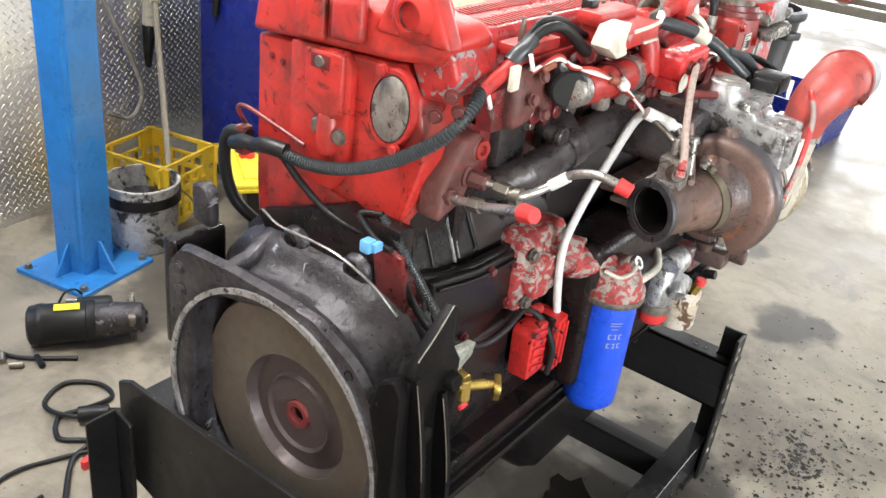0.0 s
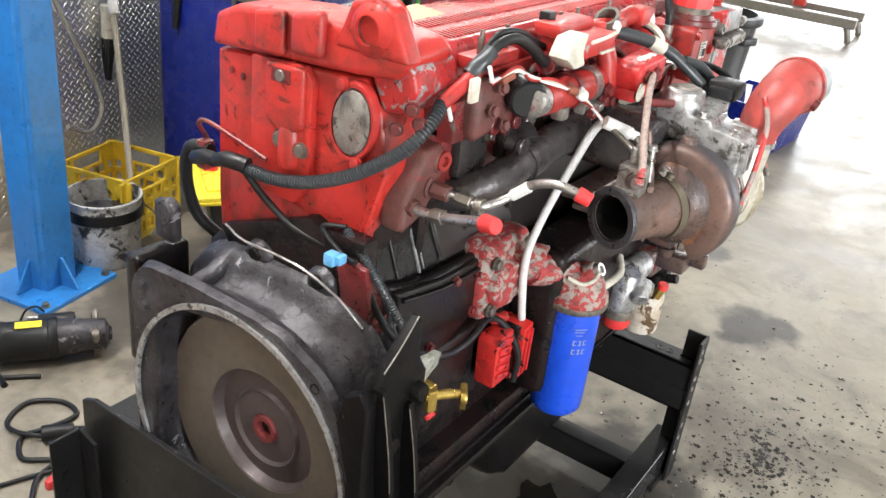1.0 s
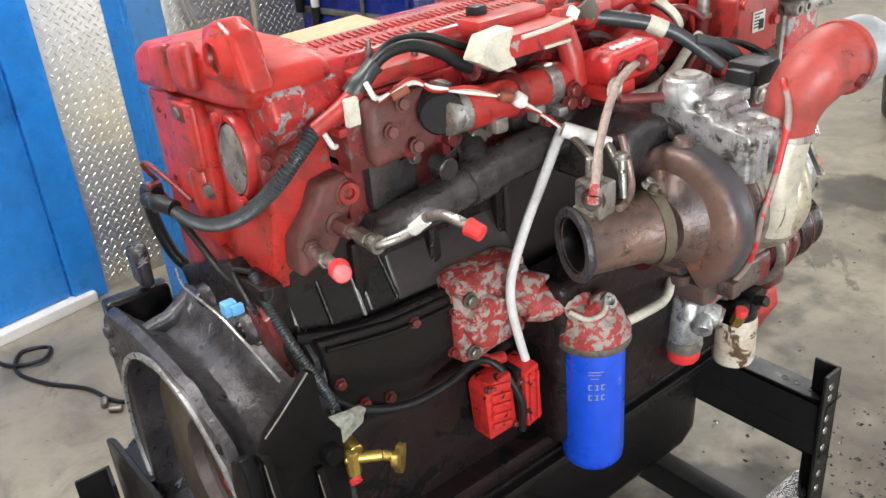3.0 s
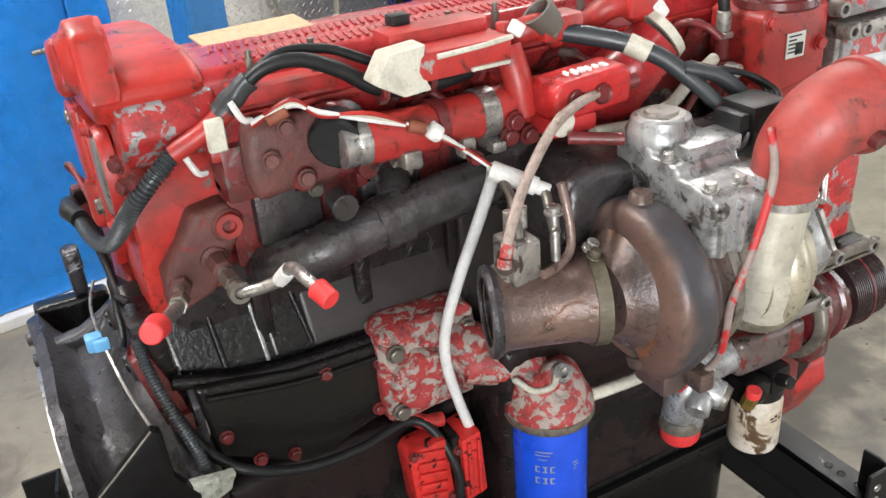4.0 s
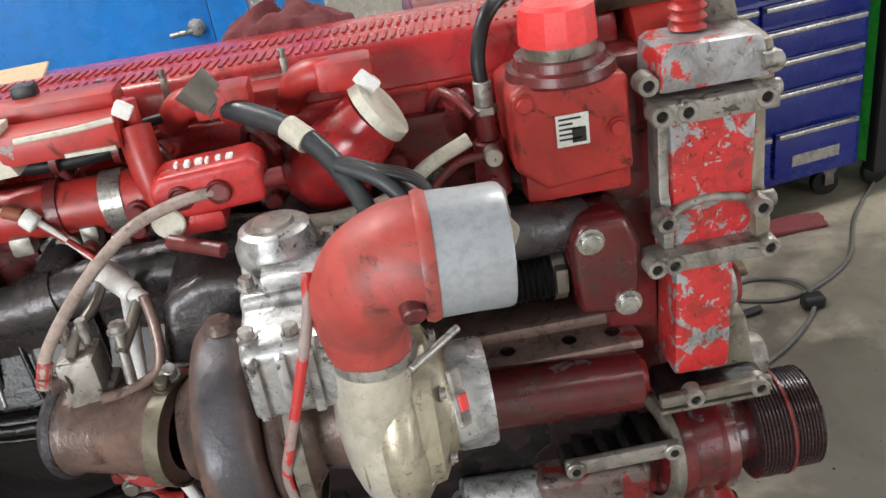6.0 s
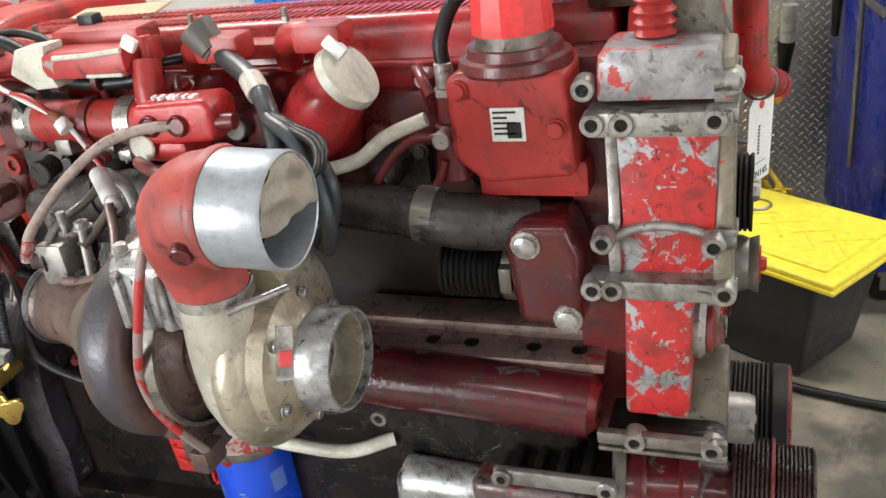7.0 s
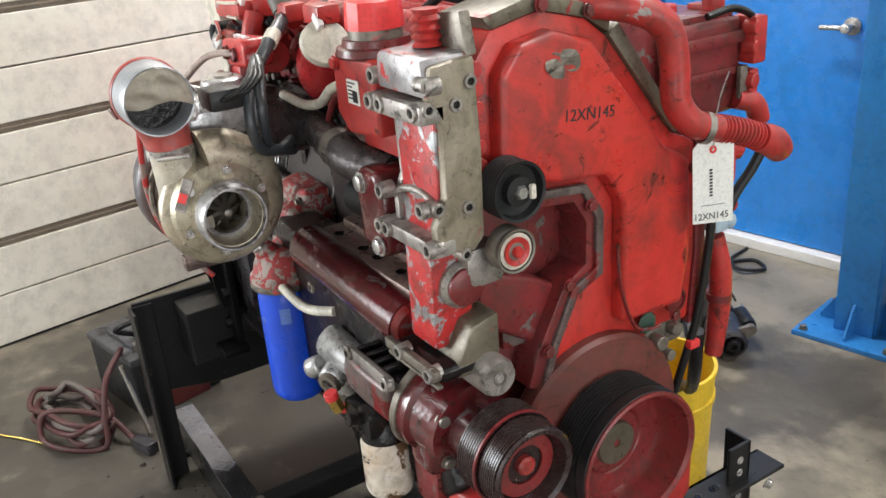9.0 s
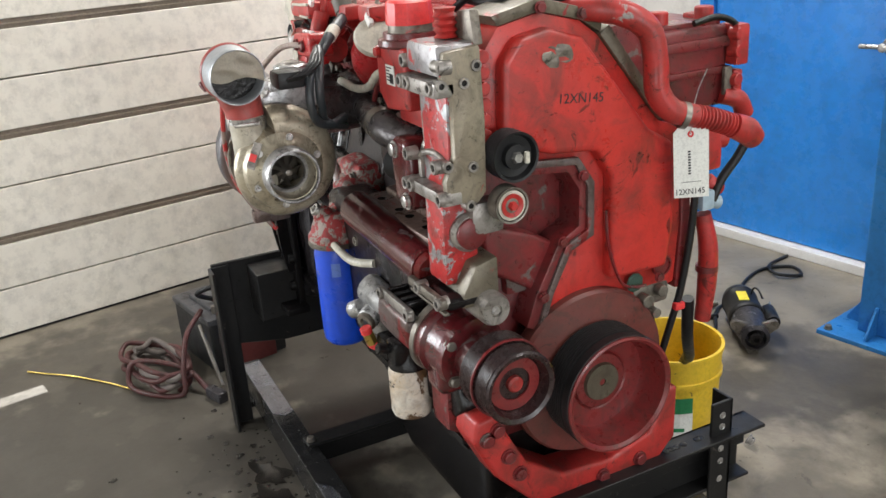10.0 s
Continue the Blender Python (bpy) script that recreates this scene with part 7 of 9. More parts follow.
ep("grey_plate", roughen(subdivide(joined(prism([(0.06, 0.90), (0.075, 0.915), (0.135, 0.908), (0.125, 0.885), (0.085, 0.868)], "y", -0.280, -0.262, 0.004)), 1), 0.003, 40), mat("smeared_sealant", (0.33, 0.34, 0.29), 0.5, second=(0.12, 0.12, 0.10), scale=28, grime=0.6), "smeared pale sealant plate", 50)
MODULE_RED = mat("rubbed_module_paint", (0.62, 0.028, 0.024), 0.34, second=(0.42, 0.03, 0.028), scale=9, third=(0.012, 0.011, 0.011), third_scale=34, third_cut=0.60, bump=0.2, third_rough=0.25, grime=0.35)
rb = ep("red_module", joined(prism([(0.395, 0.678), (0.388, 0.785), (0.398, 0.797), (0.452, 0.800), (0.462, 0.678)], "y", -0.252, -0.205, 0.005), prism([(0.474, 0.672), (0.470, 0.795), (0.505, 0.802), (0.512, 0.68)], "y", -0.268, -0.205, 0.005)), MODULE_RED, "bright red engine module with paint rubbed to black", 38)
part("module_seam", block((0.460, -0.258, 0.676), (0.474, -0.205, 0.798), 0.003), OILY_AND_HOLLOW, rb, "", 38)
for k in range(5):
    part("cast_rib", moved(block((-0.024, -0.004, -0.006), (0.024, 0.004, 0.006), 0.003), Matrix.Translation((0.424, -0.253, 0.70 + 0.021 * k)) @ pose(0, 0, 0, 0, 14, 0)), MODULE_RED, rb, "", 38)
for x in (0.481, 0.498):
    part("edge_bar", block((x - 0.003, -0.274, 0.685), (x + 0.003, -0.266, 0.79), 0.002), MODULE_RED, rb, "", 38)
bolts("bolt", [(0.395, -0.252, 0.79), (0.455, -0.252, 0.685), (0.467, -0.258, 0.775), (0.468, -0.258, 0.70)], (0, -1, 0), 0.006, 0.008, RED_DULL, rb)
ep("red_pipe_low", joined(tube([(0.42, -0.20, 0.825), (0.435, -0.215, 0.815), (0.465, -0.218, 0.81)], 0.012, 10)), RED, "", 60)

# oil filter and its head
fh = ep("filter_head", roughen(subdivide(joined(lathe([(0, 0), (0.066, 0), (0.069, 0.006), (0.068, 0.016), (0.060, 0.022), (0.056, 0.04), (0.046, 0.062), (0.034, 0.072), (0, 0.074)], (0.603, -0.308, 0.838), (0, 0, 1), 40), tube([(0.506, -0.236, 0.915), (0.556, -0.261, 0.905), (0.596, -0.291, 0.885)], 0.036, 16)), 0), 0.002, 30), RED_CRUST, "red filter head with peeling paint", 45)
part("head_rim", lathe([(0.0, 0), (0.068, 0), (0.0705, 0.005), (0.069, 0.014), (0.06, 0.016)], (0.603, -0.308, 0.828), (0, 0, 1), 44), ALU_DIRT, fh, "dirty grey rim", 40)
part("head_bolt", socket_bolt((0.598, -0.348, 0.920), (0.02, -0.75, 0.55), 0.015, 0.008), STEEL, fh, "", 35)
part("head_boss", rod((0.600, -0.318, 0.895), (0.598, -0.346, 0.917), 0.022), RED_CRUST, fh, "", 45)
part("wax_streak", tube([(0.546, -0.306, 0.905), (0.561, -0.334, 0.895), (0.581, -0.351, 0.905), (0.586, -0.356, 0.925)], 0.005, 8), CREAM, fh, "pale paint drip", 60)
of = ep("oil_filter", lathe([(0, 0.0), (0.035, 0.0), (0.050, 0.004), (0.0575, 0.014), (0.0595, 0.03), (0.0595, 0.245), (0.0570, 0.258), (0.0555, 0.268), (0.0555, 0.275), (0, 0.275)], (0.603, -0.308, 0.556), (0, 0, 1), 56), BLUE_CAN, "long bright blue spin-on oil filter", 35)


def on_can(cx, cy, r, boxes, z0, a0, material, parent, name):
    """Small bars laid on a round can: (angle, height, angle width, height)."""
    bm = bmesh.new()
    for da, dz, wa, hz in boxes:
        pts = []
        for k in range(4):
            a = radians(a0 + da + wa * k / 3)
            pts.append([bm.verts.new((cx + r * math.cos(a), cy + r * math.sin(a), z0 + dz + h)) for h in (0, hz)])
        for p, q in zip(pts, pts[1:]):
            bm.faces.new((p[0], q[0], q[1], p[1]))
    return part(name, bm, material, parent, "pale printed marks")


marks = [(0, 0.05, 26, 0.002), (0, 0.044, 22, 0.0015), (4, 0.036, 14, 0.0015)]
for i in range(3):
    for j in range(2):
        marks += [(i * 11, 0.012 - j * 0.022, 7, 0.002), (i * 11, 0.022 - j * 0.022, 7, 0.002), (i * 11 + (i % 2) * 3, 0.014 - j * 0.022, 2.5, 0.008)]
on_can(0.603, -0.308, 0.0599, marks, 0.74, 215, FOIL, of, "print_marks")
on_can(0.603, -0.308, 0.0599, [(0, 0.012, 9, 0.0025), (2, 0.006, 10, 0.002), (1, 0.0, 5, 0.002)], 0.75, 272, FOIL, of, "print_marks")
on_can(0.603, -0.308, 0.0600, [(0, 0, 22, 0.036)], 0.755, -38, mat("faded_label", (0.12, 0.22, 0.62), 0.45, second=(0.10, 0.18, 0.55), scale=20), of, "faded_label")

# fuel filter head, white filter, drain
fu = ep("fuel_filter_head", joined(roughen(subdivide(joined(rod((0.86, -0.325, 0.8), (1.02, -0.31, 0.785), 0.034, 0.03), rod((0.872, -0.316, 0.69), (0.875, -0.318, 0.8), 0.036, 0.032), rod((0.89, -0.32, 0.765), (0.917, -0.36, 0.748), 0.026)), 0), 0.003, 30), rod((0.875, -0.355, 0.765), (0.85, -0.37, 0.75), 0.02)), ALU_BRIGHT, "cast aluminium fuel filter head, grimy and scarred", 45)
part("cast_body", roughen(subdivide(block((0.96, -0.350, 0.755), (1.12, -0.255, 0.825), 0.016, 3), 1), 0.004, 30), ALU_GREASE, fu, "oil-soaked casting", 45)
part("port_ring", lathe([(0.010, 0.004), (0.012, 0.01), (0.021, 0.01), (0.024, 0.0)], (0.917, -0.360, 0.748), (0.45, -0.88, -0.2), 24), ALU_DIRT, fu, "", 35)
part("red_bowl_cap", lathe([(0, 0), (0.03, 0), (0.034, 0.006), (0.036, 0.03), (0, 0.03)], (0.870, -0.315, 0.655), (0, 0, 1), 24), CAP, fu, "red plastic cap", 35)
part("collar", lathe([(0.0, 0), (0.037, 0), (0.039, 0.008), (0.037, 0.022), (0, 0.022)], (0.870, -0.315, 0.683), (0, 0, 1), 28), ALU_DIRT, fu, "", 35)
part("cast_web", joined(*[block((x, -0.345, 0.842), (x + 0.012, -0.255, 0.862), 0.003) for x in (1.02, 1.05, 1.08, 1.11)], block((1.0, -0.335, 0.815), (1.15, -0.265, 0.848), 0.008, 3)), OILY_AND_HOLLOW, fu, "black ribbed plate", 40)
part("web_edge", joined(block((1.0, -0.356, 0.838), (1.155, -0.345, 0.862), 0.004), rod((1.012, -0.350, 0.85), (1.012, -0.362, 0.85), 0.013), rod((1.145, -0.350, 0.85), (1.145, -0.362, 0.85), 0.013)), ALU, fu, "bare aluminium edge with two bored lugs", 38)
for x in (1.012, 1.145):
    part("bore", lathe([(0, 0), (0.006, 0)], (x, -0.3626, 0.85), (0, -1, 0), 16), OILY_AND_HOLLOW, fu, "", None)
part("brass_fitting", joined(rod((0.965, -0.37, 0.715), (0.965, -0.38, 0.745), 0.013, seg=6)), BRASS, fu, "", 30)
part("red_dust_cap", rod((0.965, -0.38, 0.742), (0.965, -0.383, 0.757), 0.013), CAP, fu, "red dust cap", 35)
wf = ep("fuel_filter", lathe([(0, 0), (0.03, 0), (0.042, 0.004), (0.0455, 0.014), (0.0455, 0.105), (0.043, 0.115), (0.040, 0.12), (0, 0.12)], (1.045, -0.322, 0.568), (0, 0, 1), 44), WHITE_CAN, "short white spin-on filter streaked with brown oil", 35)
on_can(1.045, -0.322, 0.0458, [(0, 0.01, 10, 0.004), (3, 0.004, 18, 0.003), (12, 0.012, 8, 0.006), (24, 0.006, 9, 0.005), (30, 0.014, 6, 0.003)], 0.64, 255, INK, wf, "print_marks")
part("filter_top", joined(lathe([(0, 0), (0.043, 0), (0.044, 0.006), (0.036, 0.02), (0.028, 0.05), (0, 0.05)], (1.045, -0.322, 0.686), (0, 0, 1), 30), block((0.975, -0.365, 0.695), (1.03, -0.305, 0.745), 0.010)), OILY_AND_HOLLOW, wf, "oily black filter seat", 40)
ep("hex_block", joined(block((1.03, -0.365, 0.7), (1.075, -0.295, 0.755), 0.010), rod((1.045, -0.365, 0.735), (1.045, -0.39, 0.742), 0.012)), OILY_AND_HOLLOW, "", 38)

# gear pump behind the drive pulley
gp = ep("fuel_pump", roughen(subdivide(joined(lathe([(0, 0), (0.074, 0), (0.080, 0.006), (0.080, 0.03), (0.072, 0.036), (0.072, 0.075), (0.078, 0.08), (0.076, 0.098), (0.05, 0.105), (0.046, 0.15), (0, 0.15)], (1.140, -0.278, 0.788), (1, 0.16, -0.10), 36), block((1.15, -0.33, 0.69), (1.22, -0.21, 0.77), 0.02, 3)), 0), 0.002, 20), RED_WET, "dark red pump wet with oil", 45)
part("flange_edge", lathe([(0.066, 0.0), (0.079, 0.0), (0.084, 0.004), (0.083, 0.016), (0.074, 0.018)], (1.134, -0.279, 0.789), (1, 0.16, -0.10), 40, closed=True), ALU_DIRT, gp, "worn machined flange edge", 40)
part("pump_foot", joined(prism([(1.14, 0.62), (1.13, 0.70), (1.20, 0.72), (1.23, 0.65), (1.19, 0.61)], "y", -0.29, -0.20, 0.014, 3)), OILY_AND_HOLLOW, gp, "", 40)
bolts("bolt", [(1.243, -0.315, 0.815), (1.243, -0.215, 0.72), (1.243, -0.31, 0.735)], (1, 0, 0), 0.010, 0.012, STEEL_DIRTY, gp)
ep("red_drain", joined(prism([(1.09, 0.62), (1.08, 0.68), (1.12, 0.715), (1.18, 0.70), (1.17, 0.64), (1.135, 0.61)], "y", -0.275, -0.20, 0.014, 3)), RED_WET, "dark red casting under the pump", 42)

# front support bracket
fb = ep("front_support", joined(prism([(-0.292, 0.60), (-0.282, 0.645), (-0.24, 0.65), (-0.207, 0.585), (-0.17, 0.515), (-0.08, 0.452), (0.05, 0.443), (0.15, 0.475), (0.197, 0.57), (0.225, 0.57), (0.222, 0.44), (0.17, 0.388), (-0.07, 0.375), (-0.155, 0.405), (-0.243, 0.50)], "x", 1.19, 1.275, 0.010, 3)), RED, "bright red cast front support under the crank", 38)
bolts("bolt", [(1.275, -0.262, 0.60), (1.275, -0.215, 0.545), (1.275, -0.238, 0.615), (1.275, -0.19, 0.495), (1.275, 0.02, 0.41), (1.275, 0.12, 0.418)], (1, 0, 0), 0.013, 0.012, RED_DULL, fb)

# intake side: controller, hoses, tag
ecm = ep("engine_controller", block((0.92, 0.21, 1.165), (1.195, 0.40, 1.335), 0.014, 3), RED_DULL, "dark maroon ribbed engine controller", 38)
part("top_plate", block((0.93, 0.225, 1.333), (1.18, 0.39, 1.345), 0.004), RED_DULL, ecm, "", 38)
part("rib", block((1.19, 0.22, 1.29), (1.206, 0.395, 1.312), 0.005), RED_DULL, ecm, "", 38)
part("rib", block((1.19, 0.22, 1.235), (1.204, 0.395, 1.25), 0.004), RED_DULL, ecm, "", 38)
part("connector_block", joined(block((1.17, 0.395, 1.25), (1.225, 0.43, 1.335), 0.008), block((1.16, 0.40, 1.17), (1.215, 0.425, 1.24), 0.006)), RED, ecm, "", 38)
for z in (1.315, 1.28, 1.22):
    part("plug", rod((1.20, 0.40, z), (1.225, 0.405, z), 0.014), RED, ecm, "", 40)
for y in (0.25, 0.37):
    part("top_lug", joined(rod((1.15, y, 1.34), (1.15, y, 1.37), 0.02), block((1.10, y - 0.015, 1.335), (1.16, y + 0.015, 1.355), 0.006)), RED, ecm, "", 40)
part("cable_loop", tube([(1.20, 0.30, 1.345), (1.205, 0.36, 1.352), (1.21, 0.405, 1.33), (1.21, 0.41, 1.28)], 0.007, 8), OILY_AND_HOLLOW, ecm, "", 60)
part("strap", block((1.205, 0.375, 1.19), (1.215, 0.395, 1.25), 0.003), ALU_DIRT, ecm, "", 38)
ep("upper_hose", tube([(1.15, -0.02, 1.40), (1.235, 0.02, 1.405), (1.272, 0.075, 1.392), (1.285, 0.118, 1.358), (1.288, 0.132, 1.30), (1.29, 0.136, 1.245), (1.298, 0.165, 1.205), (1.308, 0.215, 1.188)], 0.023, 18, radii=[0.02, 0.022, 0.024, 0.024, 0.024, 0.024, 0.024, 0.022]), RED, "thick red-painted hose over the front corner", 60)
ep("ribbed_hose", tube([(1.308, 0.215, 1.188), (1.315, 0.26, 1.174), (1.32, 0.30, 1.158)], 0.0235, 18, n=14, ribs=120, rib=0.0045), RED, "ribbed red hose section", 40)
ep("hose_end", tube([(1.32, 0.30, 1.158), (1.322, 0.335, 1.142), (1.318, 0.36, 1.122)], 0.026, 16, radii=[0.025, 0.028, 0.024]), RED, "red hose end with a split", 60)
ep("hose_tie", joined(ring((1.300, 0.185, 1.194), (0.3, 0.9, -0.3), 0.0235, 0.012, 0.003)), STEEL_DIRTY, "", 40)
ep("side_fitting", joined(tube([(1.20, 0.38, 1.19), (1.21, 0.42, 1.175), (1.205, 0.445, 1.14)], 0.02, 12), rod((1.19, 0.36, 1.10), (1.20, 0.40, 1.09), 0.02), block((1.15, 0.33, 1.03), (1.215, 0.38, 1.12), 0.01), rod((1.18, 0.37, 1.0), (1.19, 0.40, 0.97), 0.016)), RED, "", 45)
ep("side_cable", tube([(1.21, 0.43, 1.13), (1.215, 0.445, 1.09), (1.21, 0.43, 1.05), (1.20, 0.395, 1.00), (1.20, 0.37, 0.955)], 0.010, 10), RUBBER, "black cable at the side", 60)
ep("side_plug", joined(block((1.175, 0.33, 0.94), (1.215, 0.365, 0.985), 0.006), rod((1.19, 0.365, 0.955), (1.195, 0.395, 0.945), 0.016)), mat("grey_blue_plastic", (0.35, 0.45, 0.52), 0.5, bump=0.1), "pale plug", 40)
for k in range(1):
    ep("front_cable", tube([(1.25, 0.262 + 0.01 * k, 1.18), (1.256, 0.27 + 0.008 * k, 1.05), (1.25, 0.268 + 0.012 * k, 0.92), (1.24, 0.255 + 0.014 * k, 0.79), (1.225, 0.235 + 0.015 * k, 0.68), (1.215, 0.225 + 0.01 * k, 0.62)], 0.008, 8), RUBBER, "black cable down the cover's edge", 60)
ep("return_hose", tube([(1.20, 0.345, 0.93), (1.205, 0.36, 0.85), (1.20, 0.366, 0.76), (1.195, 0.362, 0.665)], 0.022, 14, radii=[0.018, 0.022, 0.022, 0.018]), RED, "red hose end hanging down", 60)
ep("hose_nut", ring((1.2, 0.364, 0.79), (0, 0, 1), 0.0215, 0.014, 0.004), RED_DULL, "", 40)
ep("cable_clip", block((1.235, 0.235, 0.74), (1.25, 0.26, 0.756), 0.003), CAP, "", 40)
tag = tagged(part("paper_tag", moved(prism([(-0.038, -0.145), (0.042, -0.148), (0.044, -0.008), (0.032, 0.004), (-0.024, 0.004), (-0.036, -0.008)], "x", -0.0006, 0.0006, 0.0002, 1), Matrix.Translation((1.304, 0.204, 1.165)) @ pose(0, 0, 0, 4, 4, -30) @ Matrix.Diagonal((1, 0.86, 1, 1))), PAPER), "white cardboard tag wired to the engine, hand lettered", "tag")
TM = Matrix.Translation((1.3048, 0.2035, 1.165)) @ pose(0, 0, 0, 4, 4, -30) @ Matrix.Diagonal((1, 0.86, 1, 1))
part("tag_eyelet", moved(lathe([(0.003, 0), (0.007, 0), (0.007, 0.001), (0.003, 0.001)], (0, 0.003, -0.012), (1, 0, 0), 16, closed=True), TM), CAP, tag, "red eyelet")
writing("12XN145", 0.0175, TM @ Matrix.Translation((0.0, -0.036, -0.139)) @ FACE_X, INK, tag, "tag_writing")
part("print_line", moved(joined(*[block((0.0, -0.004 - 0.0 * k, -0.05 - 0.0058 * k), (0.0006, 0.002, -0.0465 - 0.0058 * k), 0.0002, 1) for k in range(9)]), TM), INK, tag, "small unreadable print")
part("printed_rule", moved(block((0.0, -0.02, -0.113), (0.0006, 0.025, -0.1122), 0.0001, 1), TM), INK, tag, "")
part("tag_wire", tube([(1.305, 0.206, 1.153), (1.308, 0.208, 1.175), (1.302, 0.215, 1.20), (1.292, 0.235, 1.235), (1.285, 0.262, 1.27)], 0.0014, 6), STEEL, tag, "thin wire")
tag.parent = None

# card and rag lying on the cam cover
cd = part("cardboard_scrap", moved(block((-0.075, -0.035, 0), (0.085, 0.03, 0.004), 0.001, 1), Matrix.Translation((0.325, 0.0, 1.398)) @ pose(0, 0, 0, 5.5, 0, 6)), CARD)
tagged(cd, "torn strip of brown cardboard lying on the cam cover", "cardboard")
bm = bmesh.new()
bmesh.ops.create_grid(bm, x_segments=44, y_segments=26, size=1.0)
for v in bm.verts:
    x, y = v.co.x, v.co.y
    r = max(0.0, 1 - (x * x + y * y) ** 0.8)
    h = 0.010 + 0.052 * r * (0.55 + 0.6 * abs(noise.noise((x * 2.3, y * 2.9, 1.0)))) + 0.010 * math.sin(9 * x + 5 * noise.noise((x * 2, y * 3, 0))) * r
    v.co = Vector((x * 0.10 + 0.012 * noise.noise((x * 2, y * 2, 5.0)), y * 0.055 + 0.012 * noise.noise((x * 3, y * 2, 8.0)), h * (1.0 if r > 0 else 0.1)))
rg = part("shop_rag", moved(bm, Matrix.Translation((0.735, 0.10, 1.372)) @ pose(0, 0, 0, -15, 0, 0)), RAG, None, "", 60)
tagged(rg, "crumpled dark red shop rag on the cam cover", "rag")


# ---- the stand that carries the engine ----
def angle_bar(a, b, flange1, flange2, thick=0.008):
    """Angle iron from a to b; the two flange vectors give its legs."""
    a, b, f1, f2 = Vector(a), Vector(b), Vector(flange1), Vector(flange2)
    out = []
    for f, o in ((f1, f2), (f2, f1)):
        t = o.normalized() * thick
        bm = bmesh.new()
        v = [bm.verts.new(p) for p in (a, a + f, a + f + t, a + t, b, b + f, b + f + t, b + t)]
        for q in ((0, 1, 2, 3), (7, 6, 5, 4), (0, 4, 5, 1), (1, 5, 6, 2), (2, 6, 7, 3), (3, 7, 4, 0)):
            bm.faces.new([v[i] for i in q])
        bmesh.ops.recalc_face_normals(bm, faces=bm.faces)
        out.append(bevel(bm, 0.0015, 1))
    return joined(*out)


stand = empty("engine_stand", (0.55, 0, 0), "black welded angle-iron engine stand, oily and drilled with holes", "engine stand")


# Holes are filled discs; bright steel stands for the pale floor seen through.
def hole(at, axis, r=0.007, inside=STEEL):
    part("bolt_hole", lathe([(0, 0.0006), (r, 0.0006), (r * 1.35, 0.0014), (r * 1.5, 0.0002)], at, axis, 14), inside, stand, "bolt hole")


part("rear_plate", prism([(-0.525, 0.30), (-0.512, 0.582), (0.40, 0.577), (0.438, 0.560), (0.438, 0.33), (0.20, 0.26), (-0.30, 0.26)], "x", -0.090, -0.077, 0.002, 1), BLACK, stand, "scratched black steel cross plate")
part("rear_leg", angle_bar((-0.076, -0.524, 0.0), (-0.076, -0.524, 0.575), (0.065, 0, 0), (0, 0.065, 0)), BLACK, stand)
part("rear_leg", angle_bar((-0.1, 0.435, 0.0), (-0.1, 0.435, 0.50), (-0.012, -0.075, 0), (-0.075, 0.0, 0)), BLACK, stand)
part("plate_spacer", block((-0.078, -0.40, 0.40), (0.045, -0.28, 0.56), 0.004), BLACK, stand)
part("plate_spacer", block((-0.078, 0.24, 0.40), (0.045, 0.38, 0.56), 0.004), BLACK, stand)
for s in (-1, 1):
    y = 0.455 if s < 0 else 0.385
    y *= s
    part("front_post", angle_bar((1.285, y, 0.0), (1.285, y, 0.49), (-0.062, 0, 0), (0, -0.062 * s, 0)), BLACK, stand)
    part("side_beam", prism([(0.385 * s - 0.03, 0.018), (0.424 * s, 0.018), (0.424 * s, 0.107), (0.368 * s, 0.107), (0.368 * s, 0.117), (0.436 * s, 0.117), (0.436 * s, 0.010), (0.385 * s - 0.03, 0.010)] if s > 0 else [(0.385 * s + 0.03, 0.018), (0.424 * s, 0.018), (0.424 * s, 0.107), (0.368 * s, 0.107), (0.368 * s, 0.117), (0.436 * s, 0.117), (0.436 * s, 0.010), (0.385 * s + 0.03, 0.010)], "x", -0.27, 1.32, 0.0015, 1), WETBLACK, stand, "long floor beam wet with oil")
    for z in (0.455, 0.425, 0.365, 0.33, 0.28, 0.20, 0.155, 0.10):
        hole((1.286, y - 0.032 * s, z), (1, 0, 0), 0.006)
        hole((1.245, y + 0.0005 * s, z), (0, s, 0), 0.006)
    for x in (-0.2, 1.2):
        part("beam_foot", block((x - 0.05, 0.4 * s - 0.045, 0.0), (x + 0.05, 0.4 * s + 0.045, 0.02), 0.002), BLACK, stand)
part("front_rail", angle_bar((1.235, -0.455, 0.404), (1.235, 0.47, 0.404), (0, 0, -0.088), (0.072, 0, 0), 0.009), BLACK, stand)
part("lower_rail", angle_bar((1.23, -0.455, 0.25), (1.23, 0.455, 0.25), (0, 0, 0.07), (0.05, 0, 0), 0.008), BLACK, stand)
# Shiny sheets stand in for the sheen on top of the oil-wet beam.
BEAM_SHEEN = mat("wet_beam_sheen", (0.32, 0.33, 0.37), 0.20, 0.85, second=(0.16, 0.165, 0.19), scale=9, third=(0.03, 0.03, 0.032), third_scale=30, third_cut=0.66, bump=0.15, bump_scale=60)
part("scraped_patch", prism([(-0.25, -0.4345), (0.13, -0.4345), (0.165, -0.40), (0.15, -0.37), (-0.25, -0.37)], "z", 0.1165, 0.1185, 0.0005, 1), BEAM_SHEEN, stand, "bright patch for the wet sheen on the floor beam")
